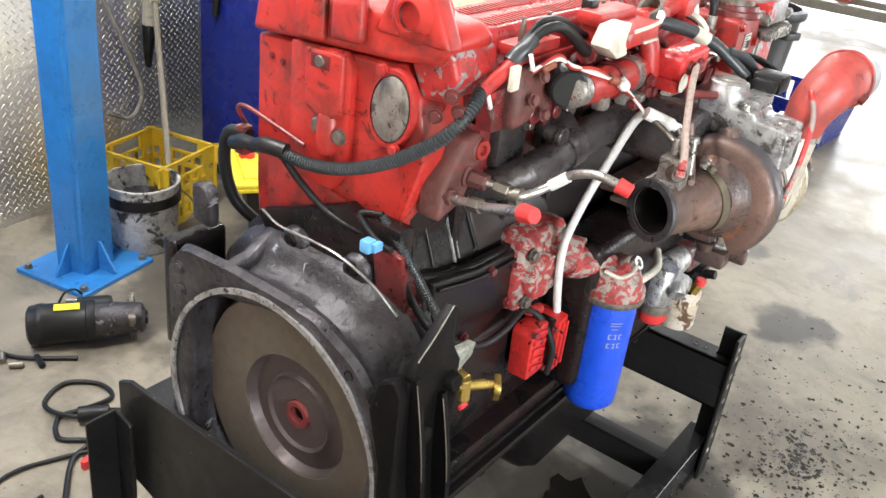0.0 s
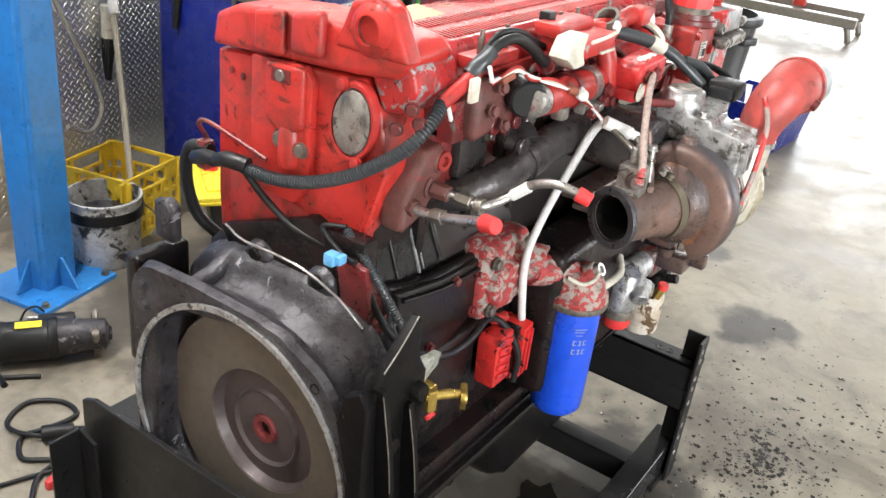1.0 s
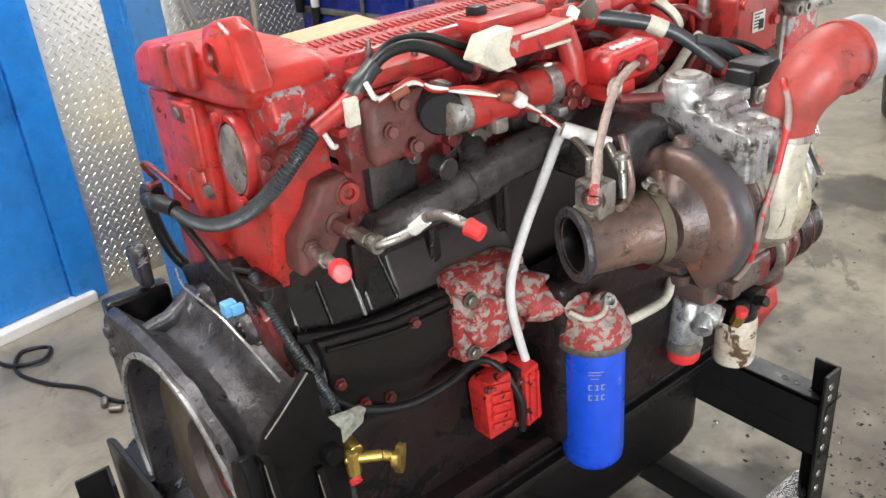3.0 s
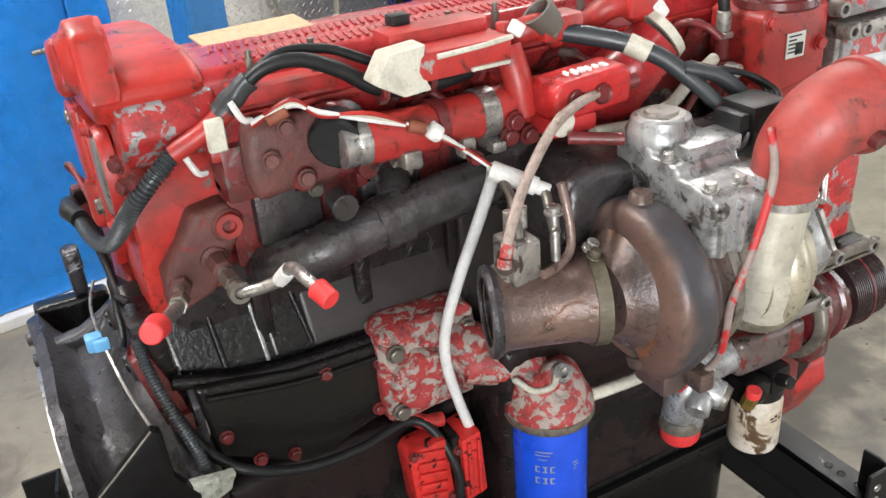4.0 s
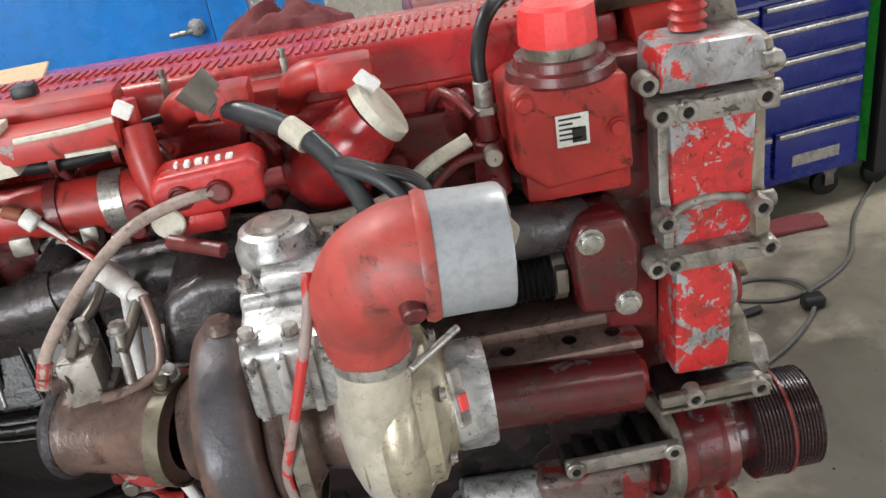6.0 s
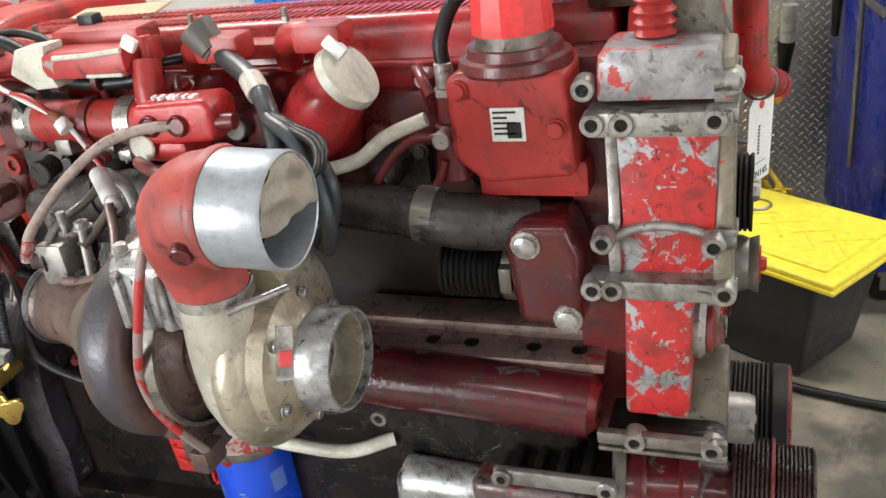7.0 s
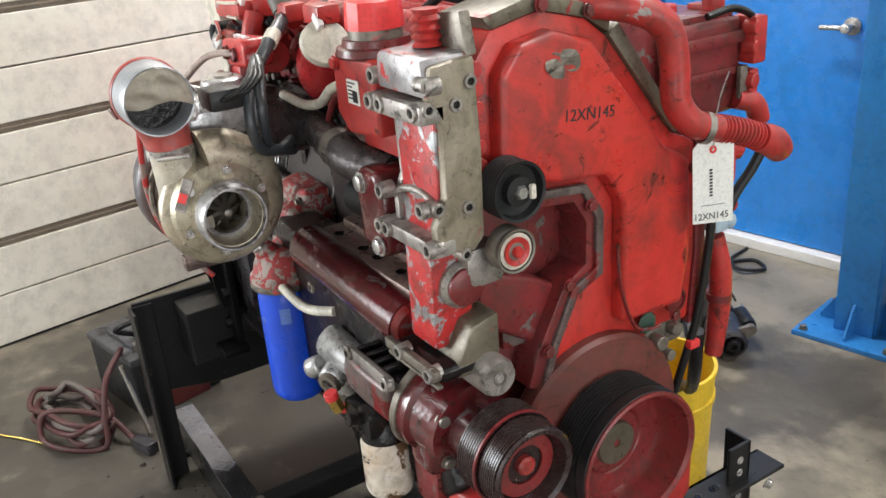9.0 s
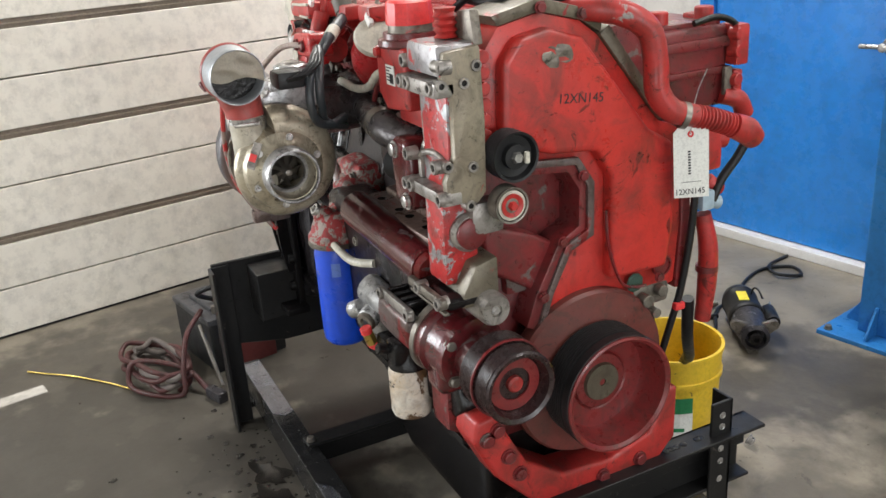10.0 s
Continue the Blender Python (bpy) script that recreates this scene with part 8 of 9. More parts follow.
part("scraped_patch", prism([(0.56, -0.4345), (0.70, -0.4345), (0.69, -0.39), (0.60, -0.40)], "z", 0.1165, 0.1185, 0.0005, 1), BEAM_SHEEN, stand, "bright patch for the wet sheen on the floor beam")
part("cross_beam", joined(block((0.34, -0.40, 0.035), (0.35, 0.40, 0.135), 0.002, 1), block((0.34, -0.40, 0.128), (0.40, 0.40, 0.137), 0.002, 1)), BLACK, stand)
part("cross_beam", joined(block((1.08, -0.40, 0.035), (1.09, 0.40, 0.115), 0.002, 1), block((1.08, -0.40, 0.108), (1.14, 0.40, 0.116), 0.002, 1)), BLACK, stand)
for y in (-0.42, -0.40, -0.36, -0.33, 0.20, 0.215, 0.23, 0.25, 0.29, 0.30):
    hole((1.272, y, 0.4045), (0, 0, 1), 0.006, OILY_AND_HOLLOW)
for y, z in ((-0.488, 0.485), (-0.494, 0.386)):
    hole((-0.0905, y, z), (-1, 0, 0), 0.008)
    hole((-0.0765, y, z), (1, 0, 0), 0.008)
part("bright_bolt", hexbolt((1.29, 0.435, 0.365), (1, 0.3, -0.3), 0.010, 0.014), STEEL, stand)
part("corner_bolt", hexbolt((0.375, -0.385, 0.138), (0, 0, 1), 0.011, 0.012), STEEL_DIRTY, stand)

# ---- starter motor on the floor ----
SM = Matrix.Translation((0.335, 1.375, 0.076)) @ pose(0, 0, 0, 0, 0, -34) @ Matrix.Diagonal((0.98, 0.94, 0.94, 1))
sm = empty("starter_motor", (0.36, 1.35, 0), "black starter motor with a yellow label, lying on the floor", "starter motor")


def sp(name, bm, material, label="", smooth=38, parent=sm):
    return part(name, moved(bm, SM), material, parent, label, smooth)


sp("motor_case", lathe([(0, -0.12), (0.05, -0.12), (0.066, -0.112), (0.070, -0.09), (0.073, -0.085), (0.073, -0.07), (0.070, -0.066), (0.070, 0.06), (0.074, 0.064), (0.074, 0.085), (0.07, 0.09), (0, 0.09)], (0, 0, 0), (1, 0, 0), 36), RUBBER)
sp("nose_housing", roughen(lathe([(0, 0.08), (0.066, 0.085), (0.062, 0.15), (0.055, 0.20), (0.054, 0.235), (0.04, 0.245), (0.036, 0.235), (0.034, 0.215), (0, 0.215)], (0, 0, 0), (1, 0, 0), 30), 0.002, 40), HOUSING, "grey cast nose housing")
sp("mounting_flange", joined(*[moved(joined(prism([(-0.034, 0.03), (-0.018, 0.094), (0.018, 0.094), (0.034, 0.03)], "x", 0.195, 0.212, 0.006), ring((0.193, 0, 0.082), (1, 0, 0), 0.007, 0.022, 0.012)), pose(0, 0, 0, a, 0, 0)) for a in (60, 180, 300)]), ALU_DIRT, "three-lug flange")
sp("pinion", lathe([(0, 0.21), (0.026, 0.21), (0.026, 0.25), (0.022, 0.255), (0.01, 0.255), (0.01, 0.24), (0, 0.24)], (0, 0, 0), (1, 0, 0), 22), OILY_AND_HOLLOW, "", 20)
so = sp("solenoid", lathe([(0, 0), (0.026, 0.0), (0.03, 0.005), (0.03, 0.10), (0.027, 0.112), (0, 0.115)], (0.03, 0.085, 0.015), (1, 0, 0), 26), RUBBER, "black solenoid", 38)
sp("terminal", joined(rod((0.03, 0.095, 0.03), (-0.005, 0.10, 0.03), 0.006), rod((0.03, 0.075, 0.0), (0.0, 0.075, 0.0), 0.006)), STEEL, "", 35, so)
sp("wire_loop", tube([(-0.02, 0.03, 0.065), (0.0, 0.035, 0.10), (0.03, 0.045, 0.105), (0.05, 0.06, 0.075)], 0.004, 7), RUBBER, "", 60)
sp("yellow_label", joined(*[block((-0.035, -0.019 + 0.02 * k, 0.0695 - 0.004 * abs(k)), (0.045, 0.001 + 0.02 * k, 0.0730 - 0.004 * abs(k)), 0.001, 1) for k in (-0.5, 0.5)]), YELLOW, "yellow data label", 40)

# ---- cable, plug and clamp on the floor ----
cab = empty("booster_cable", (0.1, 0.95, 0), "black cable lying in loops with a red clamp", "cable")
part("cable", tube([(-0.09, 0.72, 0.012), (0.02, 0.86, 0.01), (0.10, 0.90, 0.008), (0.05, 0.97, 0.008), (0.10, 1.05, 0.008), (0.17, 1.03, 0.012), (0.26, 1.03, 0.008), (0.27, 1.11, 0.008), (0.20, 1.18, 0.008), (0.11, 1.14, 0.008), (0.10, 1.06, 0.018), (0.15, 0.98, 0.02), (0.20, 0.93, 0.02)], 0.0075, 9), RUBBER, cab, "", 60)
part("cable", tube([(0.08, 0.86, 0.012), (0.0, 0.90, 0.008), (-0.12, 0.93, 0.008), (-0.30, 0.88, 0.008), (-0.5, 0.96, 0.008)], 0.006, 8), RUBBER, cab, "", 60)
part("cable", tube([(-0.10, 0.80, 0.008), (-0.17, 0.79, 0.007), (-0.25, 0.82, 0.007), (-0.33, 0.78, 0.007)], 0.006, 8), RUBBER, cab, "", 60)
part("plug", joined(rod((0.13, 1.0, 0.03), (0.20, 0.95, 0.03), 0.024, 0.022), rod((0.20, 0.95, 0.03), (0.25, 0.91, 0.025), 0.012)), RUBBER, cab, "black rubber plug", 40)
part("clamp_jaw", joined(moved(prism([(-0.06, -0.008), (0.03, -0.022), (0.06, 0.0), (0.03, 0.022), (-0.06, 0.008)], "z", 0.0, 0.03, 0.006), Matrix.Translation((0.085, 0.83, 0.0)) @ pose(0, 0, 0, 0, 0, 10))), CAP, cab, "red clamp jaw", 38)
part("clamp_handle", block((-0.05, -0.03, 0.0), (0.05, 0.03, 0.045), 0.012, 3, Matrix.Translation((0.12, 0.77, 0.0)) @ pose(0, 0, 0, 0, 0, -35)), RUBBER, cab, "", 40)
tagged(part("loose_cable", tube([(0.30, 1.27, 0.008), (0.17, 1.40, 0.008), (0.12, 1.55, 0.008), (0.02, 1.70, 0.008), (-0.03, 1.85, 0.008), (0.02, 1.97, 0.008), (0.11, 1.93, 0.008), (0.06, 1.84, 0.018), (-0.04, 1.9, 0.012), (-0.08, 2.05, 0.008)], 0.0075, 9), RUBBER, None, "", 60), "black cable curling from the starter toward the door", "cable")
tagged(part("bolt", joined(rod((0.13, 1.37, 0.012), (0.165, 1.345, 0.012), 0.011), rod((0.125, 1.40, 0.012), (0.14, 1.43, 0.02), 0.012)), STEEL_DIRTY, None, "", 40), "loose rusty bolt on the floor", "bolt")
tagged(part("steel_pin", rod((0.20, 1.30, 0.010), (0.215, 1.36, 0.010), 0.010), BLACK, None, "", 40), "short dark steel pin on the floor", "pin")

# ---- pail, crate, tote ----
pail = empty("pail", (0.935, 1.80, 0), "dirty white five-gallon pail with dark rim", "pail")
part("pail_body", lathe([(0, 0.0), (0.122, 0.0), (0.128, 0.008), (0.138, 0.205), (0.144, 0.205), (0.144, 0.216), (0.138, 0.218), (0.141, 0.268), (0.146, 0.270), (0.145, 0.276), (0.136, 0.276), (0.124, 0.02), (0, 0.012)], (0.935, 1.80, 0), (0, 0, 1), 44), PAIL, pail, "", 40)
part("rim_band", lathe([(0.139, 0), (0.146, 0), (0.146, 0.040), (0.139, 0.040)], (0.935, 1.80, 0.196), (0, 0, 1), 44, closed=True), BLACK, pail, "dark grimy band", 40)
part("pail_handle", tube([(1.06, 1.73, 0.22), (1.09, 1.70, 0.18), (1.10, 1.69, 0.13), (1.05, 1.68, 0.10)], 0.004, 7), STEEL_DIRTY, pail, "", 60)
part("waste", roughen(subdivide(lathe([(0, 0.015), (0.07, 0.022), (0.130, 0.0)], (0.935, 1.80, 0.185), (0, 0, 1), 20), 1), 0.03, 18), HOUSING, pail, "grey waste inside", 60)

CM = Matrix.Translation((1.17, 2.02, 0)) @ pose(0, 0, 0, 0, 0, 14)
crate = empty("milk_crate", CM, "grimy yellow plastic milk crate", "crate")
for a, b, n in (((-0.165, -0.165), (0.165, -0.165), 0), ((-0.165, 0.165), (0.165, 0.165), 0), ((-0.165, -0.165), (-0.165, 0.165), 1), ((0.165, -0.165), (0.165, 0.165), 1)):
    t = 0.006
    lo, hi = (min(a[0], b[0]) - t, min(a[1], b[1]) - t), (max(a[0], b[0]) + t, max(a[1], b[1]) + t)
    bars = [block((lo[0], lo[1], z0), (hi[0], hi[1], z1), 0.003, 1) for z0, z1 in ((0.0, 0.035), (0.075, 0.10), (0.14, 0.165), (0.20, 0.215), (0.265, 0.285))]
    ln = 0.33
    for k in range(7):
        f = k / 6
        x, y = a[0] + (b[0] - a[0]) * f, a[1] + (b[1] - a[1]) * f
        if k in (2, 3, 4):
            bars.append(block((x - 0.008, y - 0.008, 0.0), (x + 0.008, y + 0.008, 0.21), 0.002, 1))
        else:
            bars.append(block((x - (0.012 if not n else 0.007), y - (0.012 if n else 0.007), 0.0), (x + (0.012 if not n else 0.007), y + (0.012 if n else 0.007), 0.285), 0.002, 1))
            bars.append(block((x - (0.03 if not n else 0.006), y - (0.03 if n else 0.006), 0.2), (x + (0.03 if not n else 0.006), y + (0.03 if n else 0.006), 0.28), 0.002, 1))
    for bar in bars:
        part("bar", moved(bar, CM), YELLOW_DIRTY, crate)
part("crate_base", moved(block((-0.16, -0.16, 0.004), (0.16, 0.16, 0.014), 0.002, 1), CM), YELLOW_DIRTY, crate)

TM = Matrix.Translation((1.359, 1.355, 0)) @ pose(0, 0, 0, 0, 0, -34) @ Matrix.Diagonal((1, 1, 1.07, 1))
tote = empty("storage_tote", TM, "black plastic tote with a bright yellow lid", "storage tote")
bm = block((-0.25, -0.18, 0.0), (0.24, 0.18, 0.35), 0.02, 3)
for v in bm.verts:
    v.co.x, v.co.y = v.co.x * (0.72 + 0.28 * v.co.z / 0.35), v.co.y * (0.8 + 0.2 * v.co.z / 0.35)
part("tote_body", moved(bm, TM), TOTE, tote, "", 40)
lid = part("lid", moved(joined(block((-0.30, -0.2175, 0.345), (0.30, 0.2175, 0.366), 0.012, 3), block((-0.305, -0.222, 0.335), (0.305, 0.222, 0.348), 0.005, 2)), TM), YELLOW, tote, "bright yellow lid")
part("lid_panel", moved(block((-0.25, -0.17, 0.36), (0.25, 0.17, 0.375), 0.010, 3), TM), YELLOW, lid)
for k in range(5):
    for sgn in (-1, 1):
        x = -0.2 + 0.1 * k
        part("lid_rib", moved(block((-0.07, -0.004, 0.374), (0.07, 0.004, 0.3785), 0.0015, 1, Matrix.Translation((x, 0.02 * sgn, 0)) @ pose(0, 0, 0, 0, 0, 45 * sgn)), TM), YELLOW, lid)
tagged(part("bottle_cap", lathe([(0, 0.028), (0.022, 0.028), (0.03, 0.022), (0.032, 0.0), (0, 0)], (1.20, 1.50, 0.400), (0, 0, 1), 18), CAP, None, "", 40), "red plastic cap lying on the yellow lid", "cap")
tagged(part("wire_ring", lathe([(0.038, 0), (0.044, 0.004), (0.038, 0.008)], (1.29, 1.49, 0.401), (0, 0, 1), 28, closed=True), STEEL_DIRTY, None, "", 40), "dark wire ring lying on the yellow lid", "ring")
tagged(part("air_hose", tube([(1.07, 1.35, 0.08), (1.08, 1.32, 0.03), (1.119, 1.262, 0.014), (1.245, 1.143, 0.014), (1.378, 1.089, 0.014), (1.499, 1.052, 0.014), (1.7, 1.02, 0.014), (1.95, 1.08, 0.014)], 0.013, 10), RUBBER, None, "", 60), "thick black hose lying beside the tote", "hose")

# yellow bucket under the front corner
bk = empty("bucket", (0.80, 0.62, 0), "dirty yellow oil bucket with a green and white label", "bucket")
part("bucket_body", lathe([(0, 0.0), (0.125, 0.0), (0.13, 0.008), (0.140, 0.28), (0.146, 0.28), (0.146, 0.292), (0.141, 0.294), (0.144, 0.36), (0.149, 0.362), (0.148, 0.37), (0.139, 0.37), (0.125, 0.02), (0, 0.012)], (0.80, 0.62, 0), (0, 0, 1), 44), YELLOW_DIRTY, bk, "", 40)
on_can(0.80, 0.62, 0.1395, [(0, 0, 46, 0.15)], 0.06, 300, PAPER, bk, "label_panel")
GREEN_INK = mat("green_label_ink", (0.02, 0.22, 0.08), 0.5, bump=0.02)
for bar in ((1, 0, 44, 0.05), (6, -0.06, 30, 0.012), (6, -0.085, 22, 0.008)):
    on_can(0.80, 0.62, 0.1425, [bar], 0.20, 300, GREEN_INK, bk, "label_bar")
tagged(part("drain_hose", tube([(1.18, 0.33, 0.72), (1.15, 0.36, 0.60), (1.06, 0.45, 0.48), (0.95, 0.54, 0.40), (0.86, 0.60, 0.30)], 0.014, 10), RUBBER, None, "", 60), "black drain hose hanging into the bucket", "hose")

# ---- along the wall ----
def room(u, n, z):
    return RM @ Vector((u, n, z))


tagged(part("hanging_hose", tube([room(1.13, -0.035, 1.25), room(1.17, -0.04, 1.05), room(1.221, -0.04, 0.892), room(1.301, -0.045, 0.722), room(1.391, -0.045, 0.537), room(1.427, -0.045, 0.402), room(1.354, -0.045, 0.312), room(1.227, -0.045, 0.364)], 0.010, 10), mat("grey_hose_rubber", (0.34, 0.33, 0.29), 0.6, second=(0.24, 0.23, 0.20), scale=10), None, "", 60), "grey rubber hose hanging in a loop on the wall", "hose")
broom = empty("broom", room(1.107, -0.50, 0.212), "wooden broom standing in the pail, handle up", "broom")
part("handle", rod(tuple(room(1.107, -0.50, 0.212)), tuple(room(1.51, -0.035, 1.20)), 0.0125), mat("worn_broom_wood", (0.40, 0.36, 0.28), 0.6, second=(0.25, 0.22, 0.17), scale=14), broom, "", 45)
part("grip", rod(tuple(room(1.365, -0.205, 0.845)), tuple(room(1.385, -0.18, 0.895)), 0.021), WHITE, broom, "white grip", 45)
brush = empty("wall_brush", room(1.47, -0.05, 0.52), "black bristle brush with a pale head hanging on the wall", "brush")
part("head", rod(tuple(room(1.48, -0.05, 0.70)), tuple(room(1.485, -0.05, 0.84)), 0.028), CREAM, brush, "", 40)
part("bristles", roughen(subdivide(rod(tuple(room(1.465, -0.05, 0.52)), tuple(room(1.48, -0.05, 0.70)), 0.015, 0.03), 1), 0.008, 60), RUBBER, brush, "", 50)
tagged(part("pry_bar", tube([room(0.96, -0.28, 0.30), room(1.0, -0.2, 0.5), room(1.06, -0.12, 0.7)], 0.007, 8), BLACK, None, "", 60), "thin black bar leaning in the pail", "bar")
for k, (u, z0) in enumerate(((1.75, 1.25), (1.98, 1.25))):
    tagged(part("paper_sheet", roughen(subdivide(block((u, -0.004, z0), (u + 0.2, -0.001, z0 + 0.26), 0.0005, 1), 2), 0.003, 8), PAPER, None), "white paper sheet pinned to the wall", "paper", "papers on the wall").matrix_world = RM

# dark blue tool chest on casters
KM = Matrix.Translation((1.62, 1.55, 0)) @ pose(0, 0, 0, 0, 0, 9.5)
chest = empty("tool_chest", KM, "dark blue roller tool chest with bright drawer handles", "tool chest")
W, D = 1.02, 0.62


def kp(name, bm, material, parent, label="", smooth=38):
    return part(name, moved(bm, KM), material, parent, label, smooth)


kp("cabinet_body", joined(block((0.0, 0.0, 0.14), (W, D, 0.95), 0.008), block((0.0, 0.0, 0.955), (W, D, 1.45), 0.008)), DARKBLUE, chest)
rows_l = [(0.17, 0.36), (0.37, 0.52), (0.53, 0.64), (0.65, 0.75), (0.76, 0.84), (0.85, 0.93), (0.97, 1.06), (1.07, 1.18), (1.19, 1.32)]
for z0, z1 in rows_l:
    split = 0.55 if z0 > 0.3 else 0.62
    for x0, x1 in ((0.03, split * W - 0.01), (split * W + 0.01, W - 0.03)):
        dr = kp("drawer", block((x0, -0.018, z0 + 0.004), (x1, 0.01, z1 - 0.004), 0.004), DARKBLUE, chest)
        kp("handle", joined(block((x0 + 0.005, -0.034, z1 - 0.026), (x1 - 0.005, -0.018, z1 - 0.008), 0.004)), STEEL, dr, "bright metal drawer pull")
kp("badge", block((0.70 * W, -0.022, 0.21), (0.90 * W, -0.018, 0.255), 0.001, 1), STEEL, chest, "silver badge bar")
kp("side_rail", block((-0.012, 0.02, 0.95), (0.0, D - 0.02, 0.975), 0.003), STEEL_DIRTY, chest)
for x in (0.08, W - 0.08):
    for y in (0.08, D - 0.08):
        c = kp("caster", lathe([(0, -0.02), (0.05, -0.02), (0.055, -0.012), (0.055, 0.012), (0.05, 0.02), (0, 0.02)], (x, y, 0.056), (0.3, 1, 0), 24), RUBBER, chest, "black caster wheel")
        kp("fork", joined(block((x - 0.03, y - 0.035, 0.10), (x + 0.03, y + 0.035, 0.142), 0.004), block((x - 0.02, y - 0.034, 0.05), (x + 0.02, y - 0.028, 0.12), 0.002), block((x - 0.02, y + 0.028, 0.05), (x + 0.02, y + 0.034, 0.12), 0.002)), STEEL_DIRTY, c)


def hung_tool(name, y, z0, z1, kind, label):
    """A tool that hangs on the chest's left side."""
    t = empty(name, KM @ Vector((-0.02, y, z0)), label, name.replace("_", " "))
    if kind == "white_grip":
        kp("grip", rod((-0.02, y, z1 - 0.14), (-0.02, y, z1), 0.018), WHITE, t, "white handle")
        kp("cover", rod((-0.02, y + 0.02, z0), (-0.02, y, z1 - 0.14), 0.013, 0.02), RUBBER, t, "black sleeve")
    elif kind == "bar":
        kp("bar", rod((-0.016, y, z0), (-0.016, y, z1), 0.009), STEEL_DIRTY, t)
        kp("hook", lathe([(0.008, 0), (0.016, 0), (0.016, 0.008), (0.008, 0.008)], (-0.02, y, z1 + 0.01), (1, 0, 0), 18, closed=True), STEEL, t)
    else:
        kp("grip", rod((-0.02, y, z0), (-0.02, y, z1), 0.02, 0.016), BLACK, t)
    return t


hung_tool("flashlight", 0.50, 0.78, 1.12, "white_grip", "work light with white grip hanging on the chest")
hung_tool("breaker_bar", 0.22, 0.42, 1.08, "bar", "long steel breaker bar hung on the chest side")
hung_tool("air_chisel", 0.60, 0.95, 1.3, "grip", "black tool hanging on the chest side")
hung_tool("screwdriver", 0.40, 1.02, 1.2, "grip", "dark-handled driver hung on the chest side")

# green tool cabinet beside it
GM = KM @ Matrix.Translation((W + 0.06, -0.02, 0))
gc = empty("tool_cabinet", GM, "bright green tool cabinet with dark trim", "tool cabinet")
part("cabinet_body", moved(block((0, 0, 0.12), (0.95, 0.55, 1.45), 0.008), GM), GREEN, gc)
part("corner_post", moved(block((-0.012, -0.02, 0.10), (0.045, 0.03, 1.45), 0.004), GM), BLACK, gc)
for k in range(7):
    z = 0.17 + k * 0.17
    dr = part("drawer", moved(block((0.06, -0.02, z + 0.004), (0.92, 0.01, z + 0.162), 0.004), GM), GREEN, gc)
    part("handle", moved(block((0.07, -0.036, z + 0.13), (0.91, -0.02, z + 0.15), 0.004), GM), BLACK, dr)
for x in (0.08, 0.87):
    for y in (0.08, 0.47):
        part("caster", moved(lathe([(0, -0.02), (0.05, -0.02), (0.06, -0.012), (0.06, 0.012), (0.05, 0.02), (0, 0.02)], (x, y, 0.06), (0, 1, 0), 24), GM), RUBBER, gc, "", 40)
        part("fork", moved(block((x - 0.025, y - 0.03, 0.08), (x + 0.025, y + 0.03, 0.122), 0.003), GM), STEEL_DIRTY, gc)
tagged(part("floor_rag", roughen(subdivide(block((1.84, 1.30, 0.0), (2.02, 1.42, 0.03), 0.012, 2), 2), 0.02, 22), mat("brown_grimy_rag", (0.13, 0.09, 0.055), 0.9, bump=0.4, bump_scale=200), None, "", 60), "crumpled brown rag on the floor", "rag")
tagged(part("floor_debris", roughen(subdivide(block((2.10, 1.52, 0.0), (2.42, 1.62, 0.02), 0.008, 2), 2), 0.018, 26), RAG, None, "", 60), "dark red cloth lying under the chest", "cloth")
tagged(part("extension_cord", tube([(2.9, 1.95, 0.008), (2.55, 1.57, 0.008), (2.35, 1.27, 0.008), (2.1, 1.12, 0.008), (1.92, 1.15, 0.008), (1.90, 1.23, 0.008), (2.02, 1.26, 0.008), (2.13, 1.18, 0.018), (2.12, 1.05, 0.012), (1.98, 0.90, 0.008), (1.80, 0.78, 0.008), (1.62, 0.66, 0.008)], 0.0075, 9), mat("grey_cord_rubber", (0.085, 0.08, 0.072), 0.6), None, "", 60), "dusty black extension cord curled on the floor", "cord")
tagged(part("cord_plug", block((2.08, 1.03, 0.0), (2.15, 1.08, 0.045), 0.012, 3), RUBBER, None, "", 40), "black rubber plug on the cord", "plug")

# battery by the overhead door
BM_ = Matrix.Translation((-0.66, -0.38, 0)) @ pose(0, 0, 0, 0, 0, 12)
bat = empty("truck_battery", BM_, "black truck battery with grey top and cables", "battery")
part("case", moved(block((-0.16, -0.15, 0.0), (0.17, 0.15, 0.20), 0.008), BM_), TOTE, bat)
part("top_cover", moved(joined(block((-0.165, -0.155, 0.198), (0.175, 0.155, 0.225), 0.006), block((-0.10, -0.11, 0.222), (0.10, 0.02, 0.238), 0.006)), BM_), mat("grey_battery_top", (0.055, 0.055, 0.06), 0.42, second=(0.11, 0.11, 0.115), scale=9, third=(0.02, 0.018, 0.018), third_scale=16, third_cut=0.58, bump=0.1), bat, "dusty grey top")
for y in (-0.1, 0.1):
    part("terminal", moved(rod((0.12, y, 0.22), (0.12, y, 0.255), 0.012), BM_), STEEL_DIRTY, bat, "", 35)
part("strap", moved(block((0.176, -0.06, 0.0), (0.182, 0.10, 0.165), 0.002, 1), BM_), mat("red_strap", (0.16, 0.03, 0.025), 0.7), bat, "worn red strap")
